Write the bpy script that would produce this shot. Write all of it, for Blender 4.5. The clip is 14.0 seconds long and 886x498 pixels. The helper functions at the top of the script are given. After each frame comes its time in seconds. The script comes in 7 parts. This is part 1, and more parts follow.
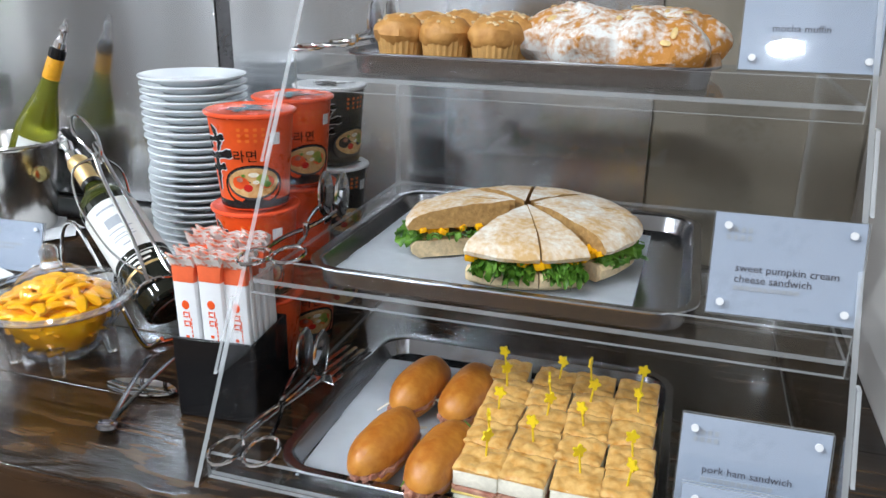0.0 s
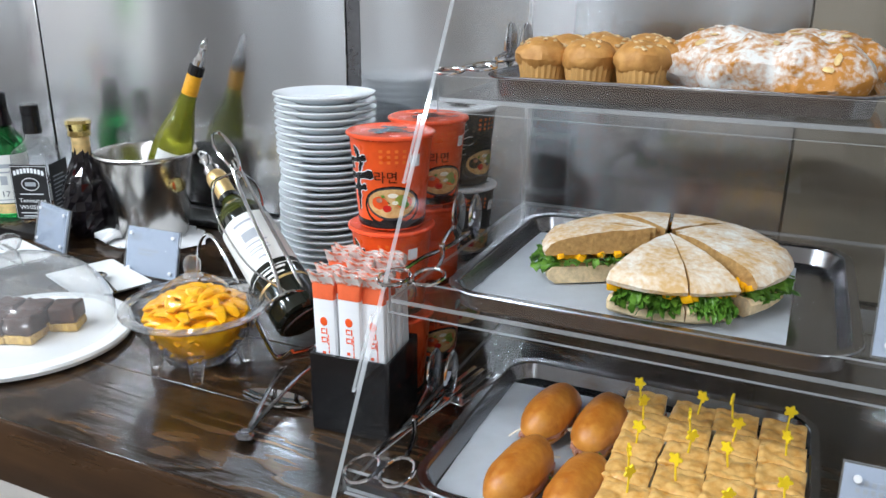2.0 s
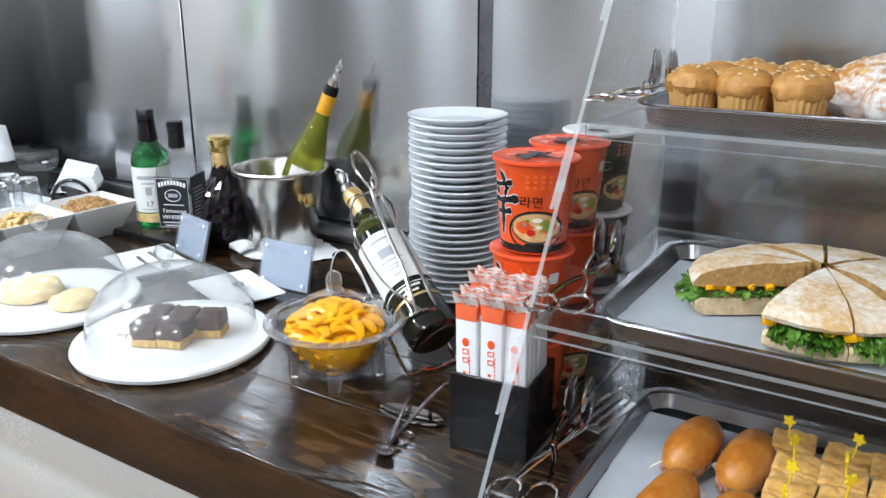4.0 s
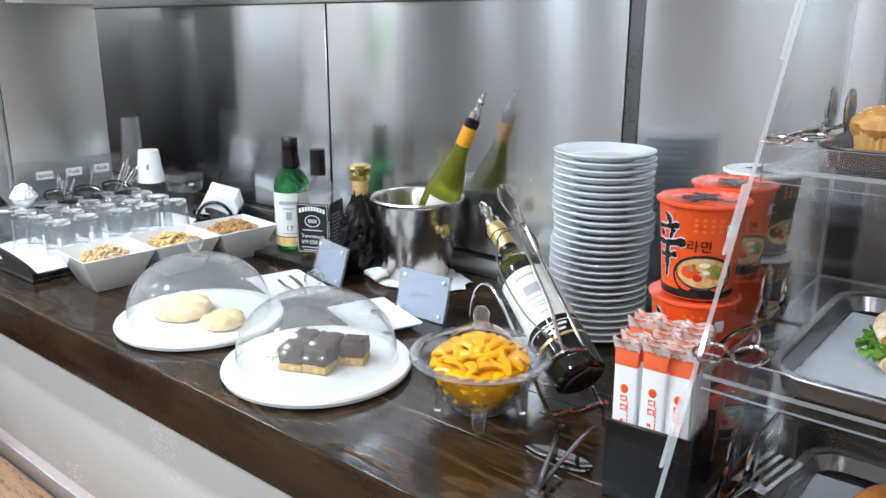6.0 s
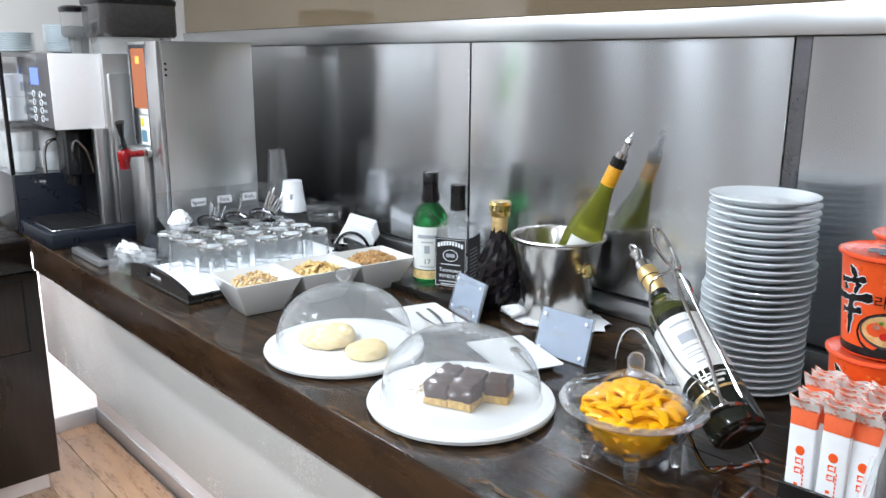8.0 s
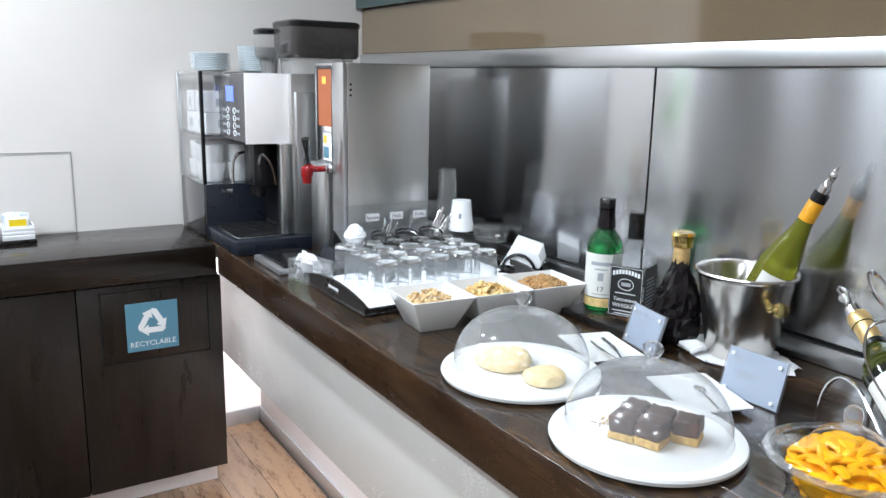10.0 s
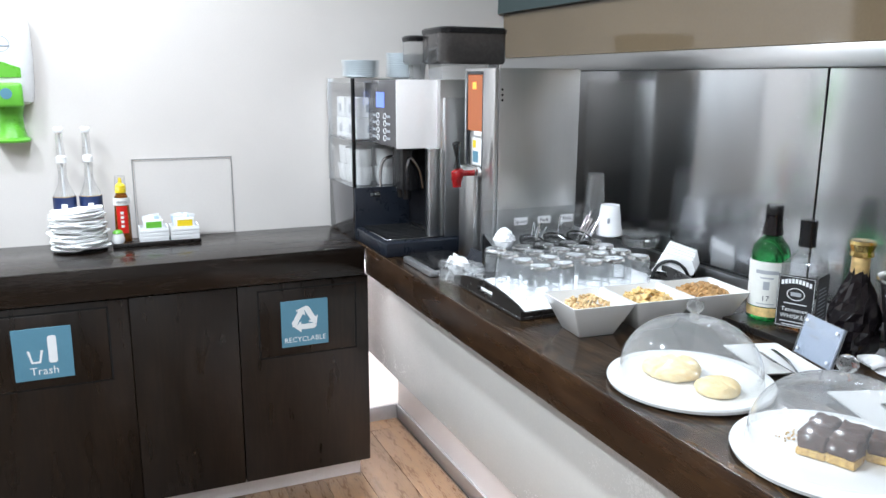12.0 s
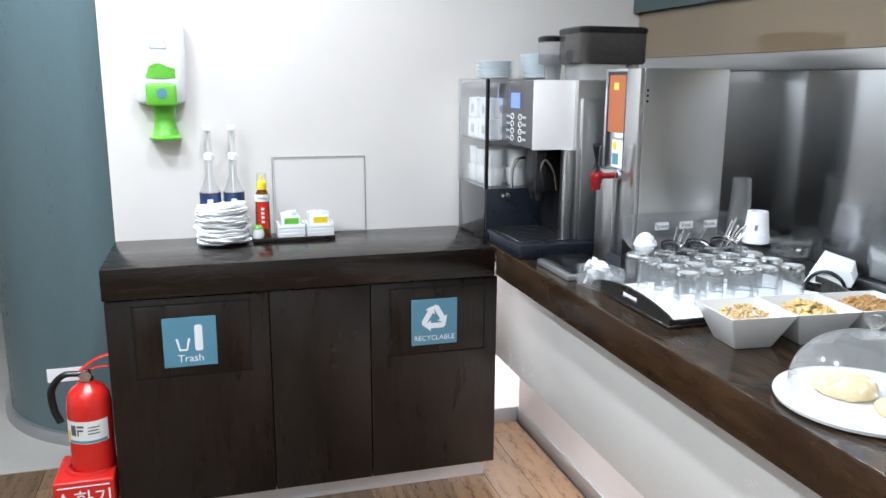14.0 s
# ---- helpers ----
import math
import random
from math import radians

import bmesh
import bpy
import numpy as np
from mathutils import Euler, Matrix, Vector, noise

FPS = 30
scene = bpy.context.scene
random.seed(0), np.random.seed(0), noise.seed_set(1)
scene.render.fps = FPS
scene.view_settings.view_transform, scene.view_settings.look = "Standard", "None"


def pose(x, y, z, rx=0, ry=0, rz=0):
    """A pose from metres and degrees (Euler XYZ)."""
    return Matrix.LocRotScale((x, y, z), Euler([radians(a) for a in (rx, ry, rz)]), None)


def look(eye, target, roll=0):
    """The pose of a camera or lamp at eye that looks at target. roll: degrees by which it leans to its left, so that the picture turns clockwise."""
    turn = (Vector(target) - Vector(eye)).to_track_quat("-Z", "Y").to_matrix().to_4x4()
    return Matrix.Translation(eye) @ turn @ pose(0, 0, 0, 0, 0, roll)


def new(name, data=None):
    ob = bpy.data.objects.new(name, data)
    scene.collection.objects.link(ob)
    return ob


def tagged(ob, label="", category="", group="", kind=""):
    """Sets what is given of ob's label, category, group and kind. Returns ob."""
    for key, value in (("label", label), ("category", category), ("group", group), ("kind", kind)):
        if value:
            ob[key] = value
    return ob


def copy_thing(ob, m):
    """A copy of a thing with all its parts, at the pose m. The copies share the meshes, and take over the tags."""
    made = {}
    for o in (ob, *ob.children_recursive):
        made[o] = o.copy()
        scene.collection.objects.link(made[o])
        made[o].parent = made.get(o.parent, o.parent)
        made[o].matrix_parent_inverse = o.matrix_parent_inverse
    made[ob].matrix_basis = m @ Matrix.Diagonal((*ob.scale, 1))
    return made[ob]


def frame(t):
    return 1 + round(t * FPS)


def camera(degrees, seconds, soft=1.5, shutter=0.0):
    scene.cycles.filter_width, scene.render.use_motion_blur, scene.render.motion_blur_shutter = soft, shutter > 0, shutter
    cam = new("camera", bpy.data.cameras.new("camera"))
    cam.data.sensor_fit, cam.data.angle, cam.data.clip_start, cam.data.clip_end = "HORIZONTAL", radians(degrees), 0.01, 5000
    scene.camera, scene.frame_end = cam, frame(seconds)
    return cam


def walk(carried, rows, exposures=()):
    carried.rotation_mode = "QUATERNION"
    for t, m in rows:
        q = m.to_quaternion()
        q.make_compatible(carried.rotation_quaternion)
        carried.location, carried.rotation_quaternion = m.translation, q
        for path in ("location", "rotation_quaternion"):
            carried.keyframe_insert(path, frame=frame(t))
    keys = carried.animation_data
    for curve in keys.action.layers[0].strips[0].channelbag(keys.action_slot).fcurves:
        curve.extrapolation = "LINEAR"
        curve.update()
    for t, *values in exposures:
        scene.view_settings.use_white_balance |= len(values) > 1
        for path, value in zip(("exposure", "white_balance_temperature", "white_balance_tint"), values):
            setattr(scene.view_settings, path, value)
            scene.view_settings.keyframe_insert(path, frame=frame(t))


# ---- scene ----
cam = camera(59.1, 14.0)
PATH = [
    (0, (0.347, 0.356, 1.351), (-0.211, 2.157, 0.684), 0.9),
    (0.5, (0.334, 0.355, 1.355), (-0.265, 2.143, 0.691), 0.4),
    (1, (0.32, 0.353, 1.36), (-0.328, 2.125, 0.698), 0.5),
    (1.5, (0.31, 0.35, 1.359), (-0.414, 2.098, 0.711), 0.5),
    (2, (0.295, 0.346, 1.363), (-0.483, 2.073, 0.72), 0.5),
    (2.2, (0.3, 0.345, 1.365), (-0.519, 2.052, 0.722), 0.3),
    (4.3, (0.234, 0.311, 1.377), (-0.792, 1.919, 0.774), 0.2),
    (4.5, (0.227, 0.311, 1.377), (-0.826, 1.902, 0.78), 0.2),
    (5, (0.21, 0.303, 1.381), (-0.905, 1.859, 0.8), 0.3),
    (5.5, (0.195, 0.295, 1.385), (-0.974, 1.816, 0.819), 0.2),
    (6, (0.184, 0.287, 1.386), (-1.035, 1.776, 0.84), 0.2),
    (6.5, (0.178, 0.277, 1.39), (-1.085, 1.736, 0.863), 0.2),
    (7, (0.165, 0.267, 1.392), (-1.162, 1.676, 0.886), 0.2),
    (7.5, (0.151, 0.257, 1.394), (-1.228, 1.621, 0.908), 0.4),
    (8, (0.136, 0.246, 1.395), (-1.3, 1.557, 0.928), 0.4),
    (8.5, (0.124, 0.233, 1.397), (-1.369, 1.485, 0.945), 0.5),
    (9, (0.106, 0.207, 1.407), (-1.439, 1.396, 0.962), 0.6),
    (9.2, (0.095, 0.198, 1.403), (-1.474, 1.358, 0.964), 0.9),
    (11.3, (0.065, 0.134, 1.408), (-1.683, 1.009, 0.984), 0.3),
    (11.5, (0.057, 0.108, 1.409), (-1.699, 0.964, 0.985), 0.3),
    (12, (0.042, 0.083, 1.409), (-1.748, 0.869, 0.986), 0.3),
    (12.5, (0.023, 0.058, 1.409), (-1.797, 0.772, 0.985), 0.3),
    (13, (0.008, 0.035, 1.408), (-1.832, 0.695, 0.985), 0.4),
    (13.5, (0.0, 0.009, 1.409), (-1.858, 0.616, 0.986), 0.3),
    (14, (-0.008, -0.013, 1.406), (-1.885, 0.535, 0.985), 0.3),
]
walk(cam, [(t, look(eye, target, roll)) for t, eye, target, roll in PATH])

# world and light
world = bpy.data.worlds.new("world")
world.use_nodes = True
scene.world = world
world.node_tree.nodes["Background"].inputs[0].default_value = (0.9, 0.95, 1.0, 1)
world.node_tree.nodes["Background"].inputs[1].default_value = 0.05
scene.view_settings.exposure = 0.0

C = 0.853          # height of the counter top
WALL = 1.636       # face of the steel backsplash
FRONT = 0.887      # front edge of the counter
CEIL = 2.55
APY, APZ = 0.952, 0.41   # face and lower edge of the apron


# ---------- materials ----------
def mat(name, col, rough=0.5, metal=0.0, var=0.12, scale=12.0, bump=0.0, bscale=120.0, trans=0.0, ior=1.45,
        stretch=(1, 1, 1), coat=0.0, aniso=0.0, col2=None, rvar=0.08, sss=0.0):
    m = bpy.data.materials.new(name)
    m.use_nodes = True
    nt = m.node_tree
    b = nt.nodes["Principled BSDF"]
    b.inputs["Roughness"].default_value = rough
    b.inputs["Metallic"].default_value = metal
    b.inputs["IOR"].default_value = ior
    b.inputs["Transmission Weight"].default_value = trans
    b.inputs["Coat Weight"].default_value = coat
    b.inputs["Coat Roughness"].default_value = 0.08
    b.inputs["Base Color"].default_value = (*col, 1)
    if sss:
        b.inputs["Subsurface Weight"].default_value = sss
        b.inputs["Subsurface Radius"].default_value = (0.01, 0.006, 0.003)
    if aniso:
        b.inputs["Anisotropic"].default_value = aniso
        b.inputs["Anisotropic Rotation"].default_value = 0.25
        tan = nt.nodes.new("ShaderNodeTangent")
        tan.direction_type, tan.axis = "RADIAL", "Z"
        nt.links.new(tan.outputs[0], b.inputs["Tangent"])
    if var or bump:
        co = nt.nodes.new("ShaderNodeTexCoord")
        mp = nt.nodes.new("ShaderNodeMapping")
        mp.inputs["Scale"].default_value = stretch
        nt.links.new(co.outputs["Object"], mp.inputs[0])
        n1 = nt.nodes.new("ShaderNodeTexNoise")
        n1.inputs["Scale"].default_value, n1.inputs["Detail"].default_value = scale, 4
        n2 = nt.nodes.new("ShaderNodeTexNoise")
        n2.inputs["Scale"].default_value, n2.inputs["Detail"].default_value = bscale, 3
        for n in (n1, n2):
            nt.links.new(mp.outputs[0], n.inputs["Vector"])
        add = nt.nodes.new("ShaderNodeMath")
        add.operation = "MULTIPLY_ADD"
        add.inputs[1].default_value = 0.4
        nt.links.new(n2.outputs[0], add.inputs[0])
        sc = nt.nodes.new("ShaderNodeMath")
        sc.operation = "MULTIPLY"
        sc.inputs[1].default_value = 0.6
        nt.links.new(n1.outputs[0], sc.inputs[0])
        nt.links.new(sc.outputs[0], add.inputs[2])
        if var:
            ramp = nt.nodes.new("ShaderNodeValToRGB")
            lo = col2 if col2 else tuple(c * (1 - var) for c in col)
            hi = col if col2 else tuple(min(1, c * (1 + var)) for c in col)
            ramp.color_ramp.elements[0].position, ramp.color_ramp.elements[1].position = 0.35, 0.65
            ramp.color_ramp.elements[0].color = (*lo, 1)
            ramp.color_ramp.elements[1].color = (*hi, 1)
            nt.links.new(add.outputs[0], ramp.inputs[0])
            nt.links.new(ramp.outputs[0], b.inputs["Base Color"])
        if rvar and rough > 0.03:
            mr = nt.nodes.new("ShaderNodeMapRange")
            mr.inputs["From Min"].default_value, mr.inputs["From Max"].default_value = 0.3, 0.7
            mr.inputs["To Min"].default_value, mr.inputs["To Max"].default_value = max(0.01, rough - rvar), rough + rvar
            nt.links.new(add.outputs[0], mr.inputs[0])
            nt.links.new(mr.outputs[0], b.inputs["Roughness"])
        if bump:
            bp = nt.nodes.new("ShaderNodeBump")
            bp.inputs["Strength"].default_value, bp.inputs["Distance"].default_value = bump, 0.002
            nt.links.new(n2.outputs[0], bp.inputs["Height"])
            nt.links.new(bp.outputs[0], b.inputs["Normal"])
    return m


def glow(name, col, strength):
    m = bpy.data.materials.new(name)
    m.use_nodes = True
    b = m.node_tree.nodes["Principled BSDF"]
    b.inputs["Base Color"].default_value = (*col, 1)
    b.inputs["Emission Color"].default_value = (*col, 1)
    b.inputs["Emission Strength"].default_value = strength
    return m


STEEL = mat("brushed_steel", (0.63, 0.64, 0.655), 0.21, 1, 0.03, 3, 0.05, 7, aniso=1.0, stretch=(1, 1, 0.05), rvar=0.012)


def second_lobe(m, rough, share):
    """Blend a sharper metal lobe into a brushed steel, as worn brushing shows."""
    nt = m.node_tree
    a = nt.nodes["Principled BSDF"]
    b, mx = nt.nodes.new("ShaderNodeBsdfPrincipled"), nt.nodes.new("ShaderNodeMixShader")
    b.inputs["Metallic"].default_value, b.inputs["Roughness"].default_value = 1.0, rough
    b.inputs["Anisotropic"].default_value, b.inputs["Anisotropic Rotation"].default_value = 0.7, 0.25
    for key in ("Base Color", "Tangent"):
        nt.links.new(a.inputs[key].links[0].from_socket, b.inputs[key])
    mx.inputs[0].default_value = share
    nt.links.new(a.outputs[0], mx.inputs[1])
    nt.links.new(b.outputs[0], mx.inputs[2])
    nt.links.new(mx.outputs[0], nt.nodes["Material Output"].inputs[0])


second_lobe(STEEL, 0.11, 0.45)
STEEL_BAND = mat("steel_band", (0.66, 0.67, 0.68), 0.3, 1, 0.02, 3, stretch=(0.6, 0.6, 14), aniso=0.6, rvar=0.02)
STEEL_COL = mat("steel_column", (0.66, 0.665, 0.67), 0.3, 1, 0.025, 40, stretch=(1, 1, 0.02), aniso=0.7, rvar=0.02)
CHROME = mat("chrome", (0.78, 0.78, 0.79), 0.07, 1, 0.04, 40)
PAN = mat("pan_steel", (0.31, 0.31, 0.32), 0.22, 1, 0.04, 9, rvar=0.05)
BUCKET = mat("bucket_steel", (0.62, 0.6, 0.57), 0.22, 1, 0.02, 6, rvar=0.01)
BRASS = mat("brass", (0.72, 0.55, 0.22), 0.15, 1, 0.1, 60)
GOLD = mat("gold_foil", (0.78, 0.55, 0.25), 0.4, 0.75, 0.15, 80)


def figured_wood(name, dark, mid, light, rough, scale, spread=1.0, upright=False, bump=0.16, bands=0.14):
    """Flat-sawn oak: warped growth bands, pores along x and patchy sheen."""
    m = bpy.data.materials.new(name)
    m.use_nodes = True
    nt = m.node_tree
    b = nt.nodes["Principled BSDF"]
    co, mp, mp2 = (nt.nodes.new(k) for k in ("ShaderNodeTexCoord", "ShaderNodeMapping", "ShaderNodeMapping"))
    mp.inputs["Scale"].default_value = (3.0, 3.0, 0.6) if upright else (0.9, 3.0, 3.0)
    mp2.inputs["Scale"].default_value = (110, 110, 2.5) if upright else (4, 90, 90)
    nt.links.new(co.outputs["Object"], mp.inputs[0])
    nt.links.new(co.outputs["Object"], mp2.inputs[0])
    wv, n1, n2, n3 = (nt.nodes.new(k) for k in ("ShaderNodeTexWave", "ShaderNodeTexNoise", "ShaderNodeTexNoise", "ShaderNodeTexNoise"))
    wv.bands_direction = "Y"
    wv.inputs["Scale"].default_value, wv.inputs["Distortion"].default_value = scale, 9.0 * spread
    wv.inputs["Detail"].default_value, wv.inputs["Detail Scale"].default_value = 3.0, 1.6
    n1.inputs["Scale"].default_value, n2.inputs["Scale"].default_value, n3.inputs["Scale"].default_value = 3.0, 3.0, 7.0
    n1.inputs["Detail"].default_value, n1.inputs["Roughness"].default_value = 8, 0.62
    n3.inputs["Detail"].default_value = 4
    for src, dst in ((mp, wv), (mp, n1), (mp2, n2), (mp, n3)):
        nt.links.new(src.outputs[0], dst.inputs["Vector"])
    mix = nt.nodes.new("ShaderNodeMath")
    mix.operation = "MULTIPLY_ADD"
    mix.inputs[1].default_value = bands
    nt.links.new(wv.outputs["Fac"], mix.inputs[0])
    half = nt.nodes.new("ShaderNodeMath")
    half.operation = "MULTIPLY_ADD"
    half.inputs[1].default_value = 0.8
    nt.links.new(n1.outputs[0], half.inputs[0])
    pore = nt.nodes.new("ShaderNodeMath")
    pore.operation = "MULTIPLY"
    pore.inputs[1].default_value = 0.2
    nt.links.new(n2.outputs[0], pore.inputs[0])
    nt.links.new(pore.outputs[0], half.inputs[2])
    nt.links.new(half.outputs[0], mix.inputs[2])
    ramp = nt.nodes.new("ShaderNodeValToRGB")
    up = 0.5 * (bands - 0.14)
    ramp.color_ramp.elements[0].position, ramp.color_ramp.elements[1].position = 0.32 + up, 0.85 + up
    ramp.color_ramp.elements[0].color, ramp.color_ramp.elements[1].color = (*dark, 1), (*light, 1)
    e = ramp.color_ramp.elements.new(0.56 + up)
    e.color = (*mid, 1)
    nt.links.new(mix.outputs[0], ramp.inputs[0])
    nt.links.new(ramp.outputs[0], b.inputs["Base Color"])
    mr = nt.nodes.new("ShaderNodeMapRange")
    mr.inputs["From Min"].default_value, mr.inputs["From Max"].default_value = 0.3, 0.7
    mr.inputs["To Min"].default_value, mr.inputs["To Max"].default_value = max(0.05, rough - 0.1), rough + 0.1
    nt.links.new(n3.outputs[0], mr.inputs[0])
    nt.links.new(mr.outputs[0], b.inputs["Roughness"])
    bp = nt.nodes.new("ShaderNodeBump")
    bp.inputs["Strength"].default_value, bp.inputs["Distance"].default_value = bump, 0.0015
    nt.links.new(mix.outputs[0], bp.inputs["Height"])
    nt.links.new(bp.outputs[0], b.inputs["Normal"])
    return m


WOOD = figured_wood("figured_oak", (0.0075, 0.0048, 0.0034), (0.022, 0.0132, 0.0078), (0.09, 0.048, 0.021), 0.17, 3.0, 2.4, bump=0.45, bands=0.24)
WOOD_EDGE = figured_wood("figured_oak_edge", (0.011, 0.0056, 0.003), (0.027, 0.0132, 0.0065), (0.06, 0.03, 0.0135), 0.3, 3.0, bump=0.1)
WOOD_BIN = figured_wood("wenge_veneer", (0.0042, 0.0028, 0.0021), (0.0088, 0.0056, 0.004), (0.021, 0.0125, 0.008), 0.33, 4.0, 1.6, True, 0.14, 0.13)
WOOD_BIN_TOP = mat("wenge_top", (0.014, 0.0092, 0.0068), 0.25, 0, 0.5, 5, 0.15, 40, col2=(0.0055, 0.0036, 0.0027), stretch=(6, 0.6, 6), coat=0.2)
CREAM = mat("cream_paint", (0.71, 0.665, 0.63), 0.5, 0, 0.025, 5, 0.03, 200)
TAUPE = mat("taupe_paint", (0.3, 0.255, 0.195), 0.3, 0, 0.05, 4, 0.02, 150)
APRON = mat("apron_paint", (0.6, 0.575, 0.54), 0.22, 0, 0.03, 4, 0.02, 200)
# apron paint made lighter and pinker: the strip's light is in the colour
BASE_LIT_PAINT = mat("base_panel_lit_paint", (0.72, 0.68, 0.67), 0.55, 0, 0.03, 4, 0.02, 200)
BROWN_GLASS = mat("brown_backpainted_glass", (0.17, 0.127, 0.08), 0.06, 0, 0.05, 3, coat=0.6, rvar=0.02)
TEAL_DARK = mat("dark_teal_glass", (0.045, 0.07, 0.07), 0.12, 0, 0.06, 3)
PILLAR = mat("teal_pillar", (0.08, 0.12, 0.13), 0.3, 0, 0.06, 3, stretch=(1, 1, 0.2))
CEIL_PAINT = mat("ceiling_paint", (0.8, 0.79, 0.77), 0.7, 0, 0.03, 4)
SKIRT = mat("skirting_metal", (0.42, 0.42, 0.43), 0.35, 0.8, 0.06, 10)
PLINTH = mat("plinth_metal", (0.72, 0.72, 0.73), 0.4, 0.6, 0.05, 10)
# near-black colour stands for the shade inside gaps, slots and vent holes
DARK_GAP = mat("dark_gap", (0.003, 0.003, 0.003), 0.8, 0, 0.1, 10)
STONE = mat("grey_stone_floor", (0.3, 0.28, 0.255), 0.35, 0, 0.1, 6, 0.05, 120)
STRIP = mat("dark_strip", (0.2, 0.2, 0.21), 0.3, 0.9, 0.1, 10)
GROUT = mat("floor_base", (0.06, 0.045, 0.035), 0.7, 0, 0.1, 10)
PORC = mat("white_porcelain", (0.82, 0.82, 0.81), 0.14, 0, 0.015, 8, coat=0.3, rvar=0.02)
PLATE = mat("plate_porcelain", (0.8, 0.84, 0.86), 0.12, 0, 0.02, 12, coat=0.3, rvar=0.02)
PLASTIC_W = mat("white_plastic", (0.82, 0.82, 0.82), 0.32, 0, 0.02, 20)
PAPER = mat("white_paper", (0.84, 0.84, 0.85), 0.75, 0, 0.03, 30, 0.15, 90)
CLOTH = mat("white_cloth", (0.88, 0.88, 0.88), 0.8, 0, 0.02, 30, 0.25, 240)
SKY_PAPER = mat("pale_blue_paper", (0.5, 0.66, 0.8), 0.6, 0, 0.05, 40)
PARCH = mat("parchment", (0.86, 0.9, 0.94), 0.55, 0, 0.04, 16, 0.2, 60)
BLACK = mat("black_plastic", (0.008, 0.008, 0.009), 0.24, 0, 0.06, 30, rvar=0.02)
BLACK_WOOD = mat("black_lacquer", (0.014, 0.012, 0.011), 0.3, 0, 0.3, 20)
GREY_DARK = mat("anthracite", (0.035, 0.038, 0.045), 0.3, 0, 0.15, 20)
SYRUP_BLUE = mat("syrup_label_blue", (0.012, 0.026, 0.085), 0.35, 0, 0.1, 20)
NAVY = mat("navy_panel", (0.01, 0.013, 0.02), 0.3, 0, 0.15, 20)
GLASS = mat("clear_glass", (0.98, 0.99, 0.985), 0.0, 0, 0, trans=1, ior=1.5)
GREEN_GLASS = mat("green_glass", (0.03, 0.4, 0.1), 0.02, 0, 0.0, trans=0.92, ior=1.5)
OLIVE_GLASS = mat("olive_glass", (0.34, 0.36, 0.03), 0.03, 0, 0.0, trans=0.7, ior=1.5)
GREEN_DARK = mat("olive_dark_glass", (0.06, 0.07, 0.012), 0.03, 0, 0.0, trans=0.3, ior=1.5)
DARK_GLASS = mat("dark_wine_glass", (0.012, 0.014, 0.01), 0.04, 0, 0.1, 20, coat=0.5, rvar=0.01)
AMBER = mat("amber_glass", (0.009, 0.007, 0.0085), 0.03, 0, 0.2, 30, trans=0.12, rvar=0.01)
WHISKY = mat("whisky", (0.35, 0.12, 0.02), 0.05, 0, 0.0, trans=0.8, ior=1.36)
LABEL = mat("label_paper", (0.76, 0.76, 0.72), 0.55, 0, 0.04, 40)
LABEL_BLACK = mat("label_black", (0.015, 0.015, 0.016), 0.4, 0, 0.1, 40)
INK = mat("ink_grey", (0.1, 0.1, 0.12), 0.6, 0, 0.05, 40)
INK_LIGHT = mat("ink_pale", (0.38, 0.4, 0.43), 0.6, 0, 0.05, 40)
CARD = mat("card_blue_white", (0.4, 0.45, 0.54), 0.3, 0, 0.02, 20)
RED_CUP = mat("red_cup", (0.86, 0.1, 0.018), 0.32, 0, 0.06, 30)
RED_LID = mat("red_lid", (0.85, 0.1, 0.035), 0.24, 0, 0.06, 40, 0.1, 60)
ORANGE_DEEP = mat("deep_orange_print", (0.88, 0.17, 0.025), 0.35, 0, 0.05, 60)
ORANGE = mat("orange_print", (0.82, 0.14, 0.05), 0.4, 0, 0.06, 60)
RED = mat("red_paint", (0.6, 0.02, 0.015), 0.22, 0, 0.05, 10, coat=0.4)
CRIMP = mat("crimped_film", (0.88, 0.2, 0.07), 0.3, 0, 0.5, 60, 0.9, 120, col2=(0.9, 0.84, 0.8))
FOIL_AMBER = mat("amber_foil", (0.78, 0.36, 0.02), 0.32, 0, 0.06, 60)
YELLOW = mat("yellow_plastic", (0.82, 0.6, 0.02), 0.35, 0, 0.05, 30)
LIME = mat("lime_green", (0.14, 0.48, 0.05), 0.3, 0, 0.05, 20)
BLUE_SIGN = mat("blue_sign", (0.1, 0.25, 0.34), 0.4, 0, 0.04, 12)
WHITE_INK = mat("white_ink", (0.8, 0.82, 0.83), 0.5, 0, 0.02, 20)
CRUST = mat("bread_crust", (0.64, 0.4, 0.17), 0.7, 0, 0.4, 22, 0.8, 150, col2=(0.86, 0.82, 0.74))
CRUMB = mat("bread_crumb", (0.78, 0.6, 0.36), 0.8, 0, 0.2, 70, 0.6, 260)
CUT_BREAD = mat("seeded_cut_bread", (0.6, 0.36, 0.13), 0.8, 0, 0.4, 130, 0.8, 230, col2=(0.36, 0.19, 0.06))
BUN = mat("glazed_bun", (0.63, 0.27, 0.045), 0.36, 0, 0.35, 24, 0.3, 120, col2=(0.42, 0.125, 0.016), coat=0.08)
FOCACCIA = mat("focaccia_crust", (0.6, 0.27, 0.05), 0.3, 0, 0.4, 48, 0.3, 170, col2=(0.88, 0.58, 0.22))
SOFT_BREAD = mat("white_bread", (0.86, 0.8, 0.66), 0.8, 0, 0.08, 60, 0.5, 240)
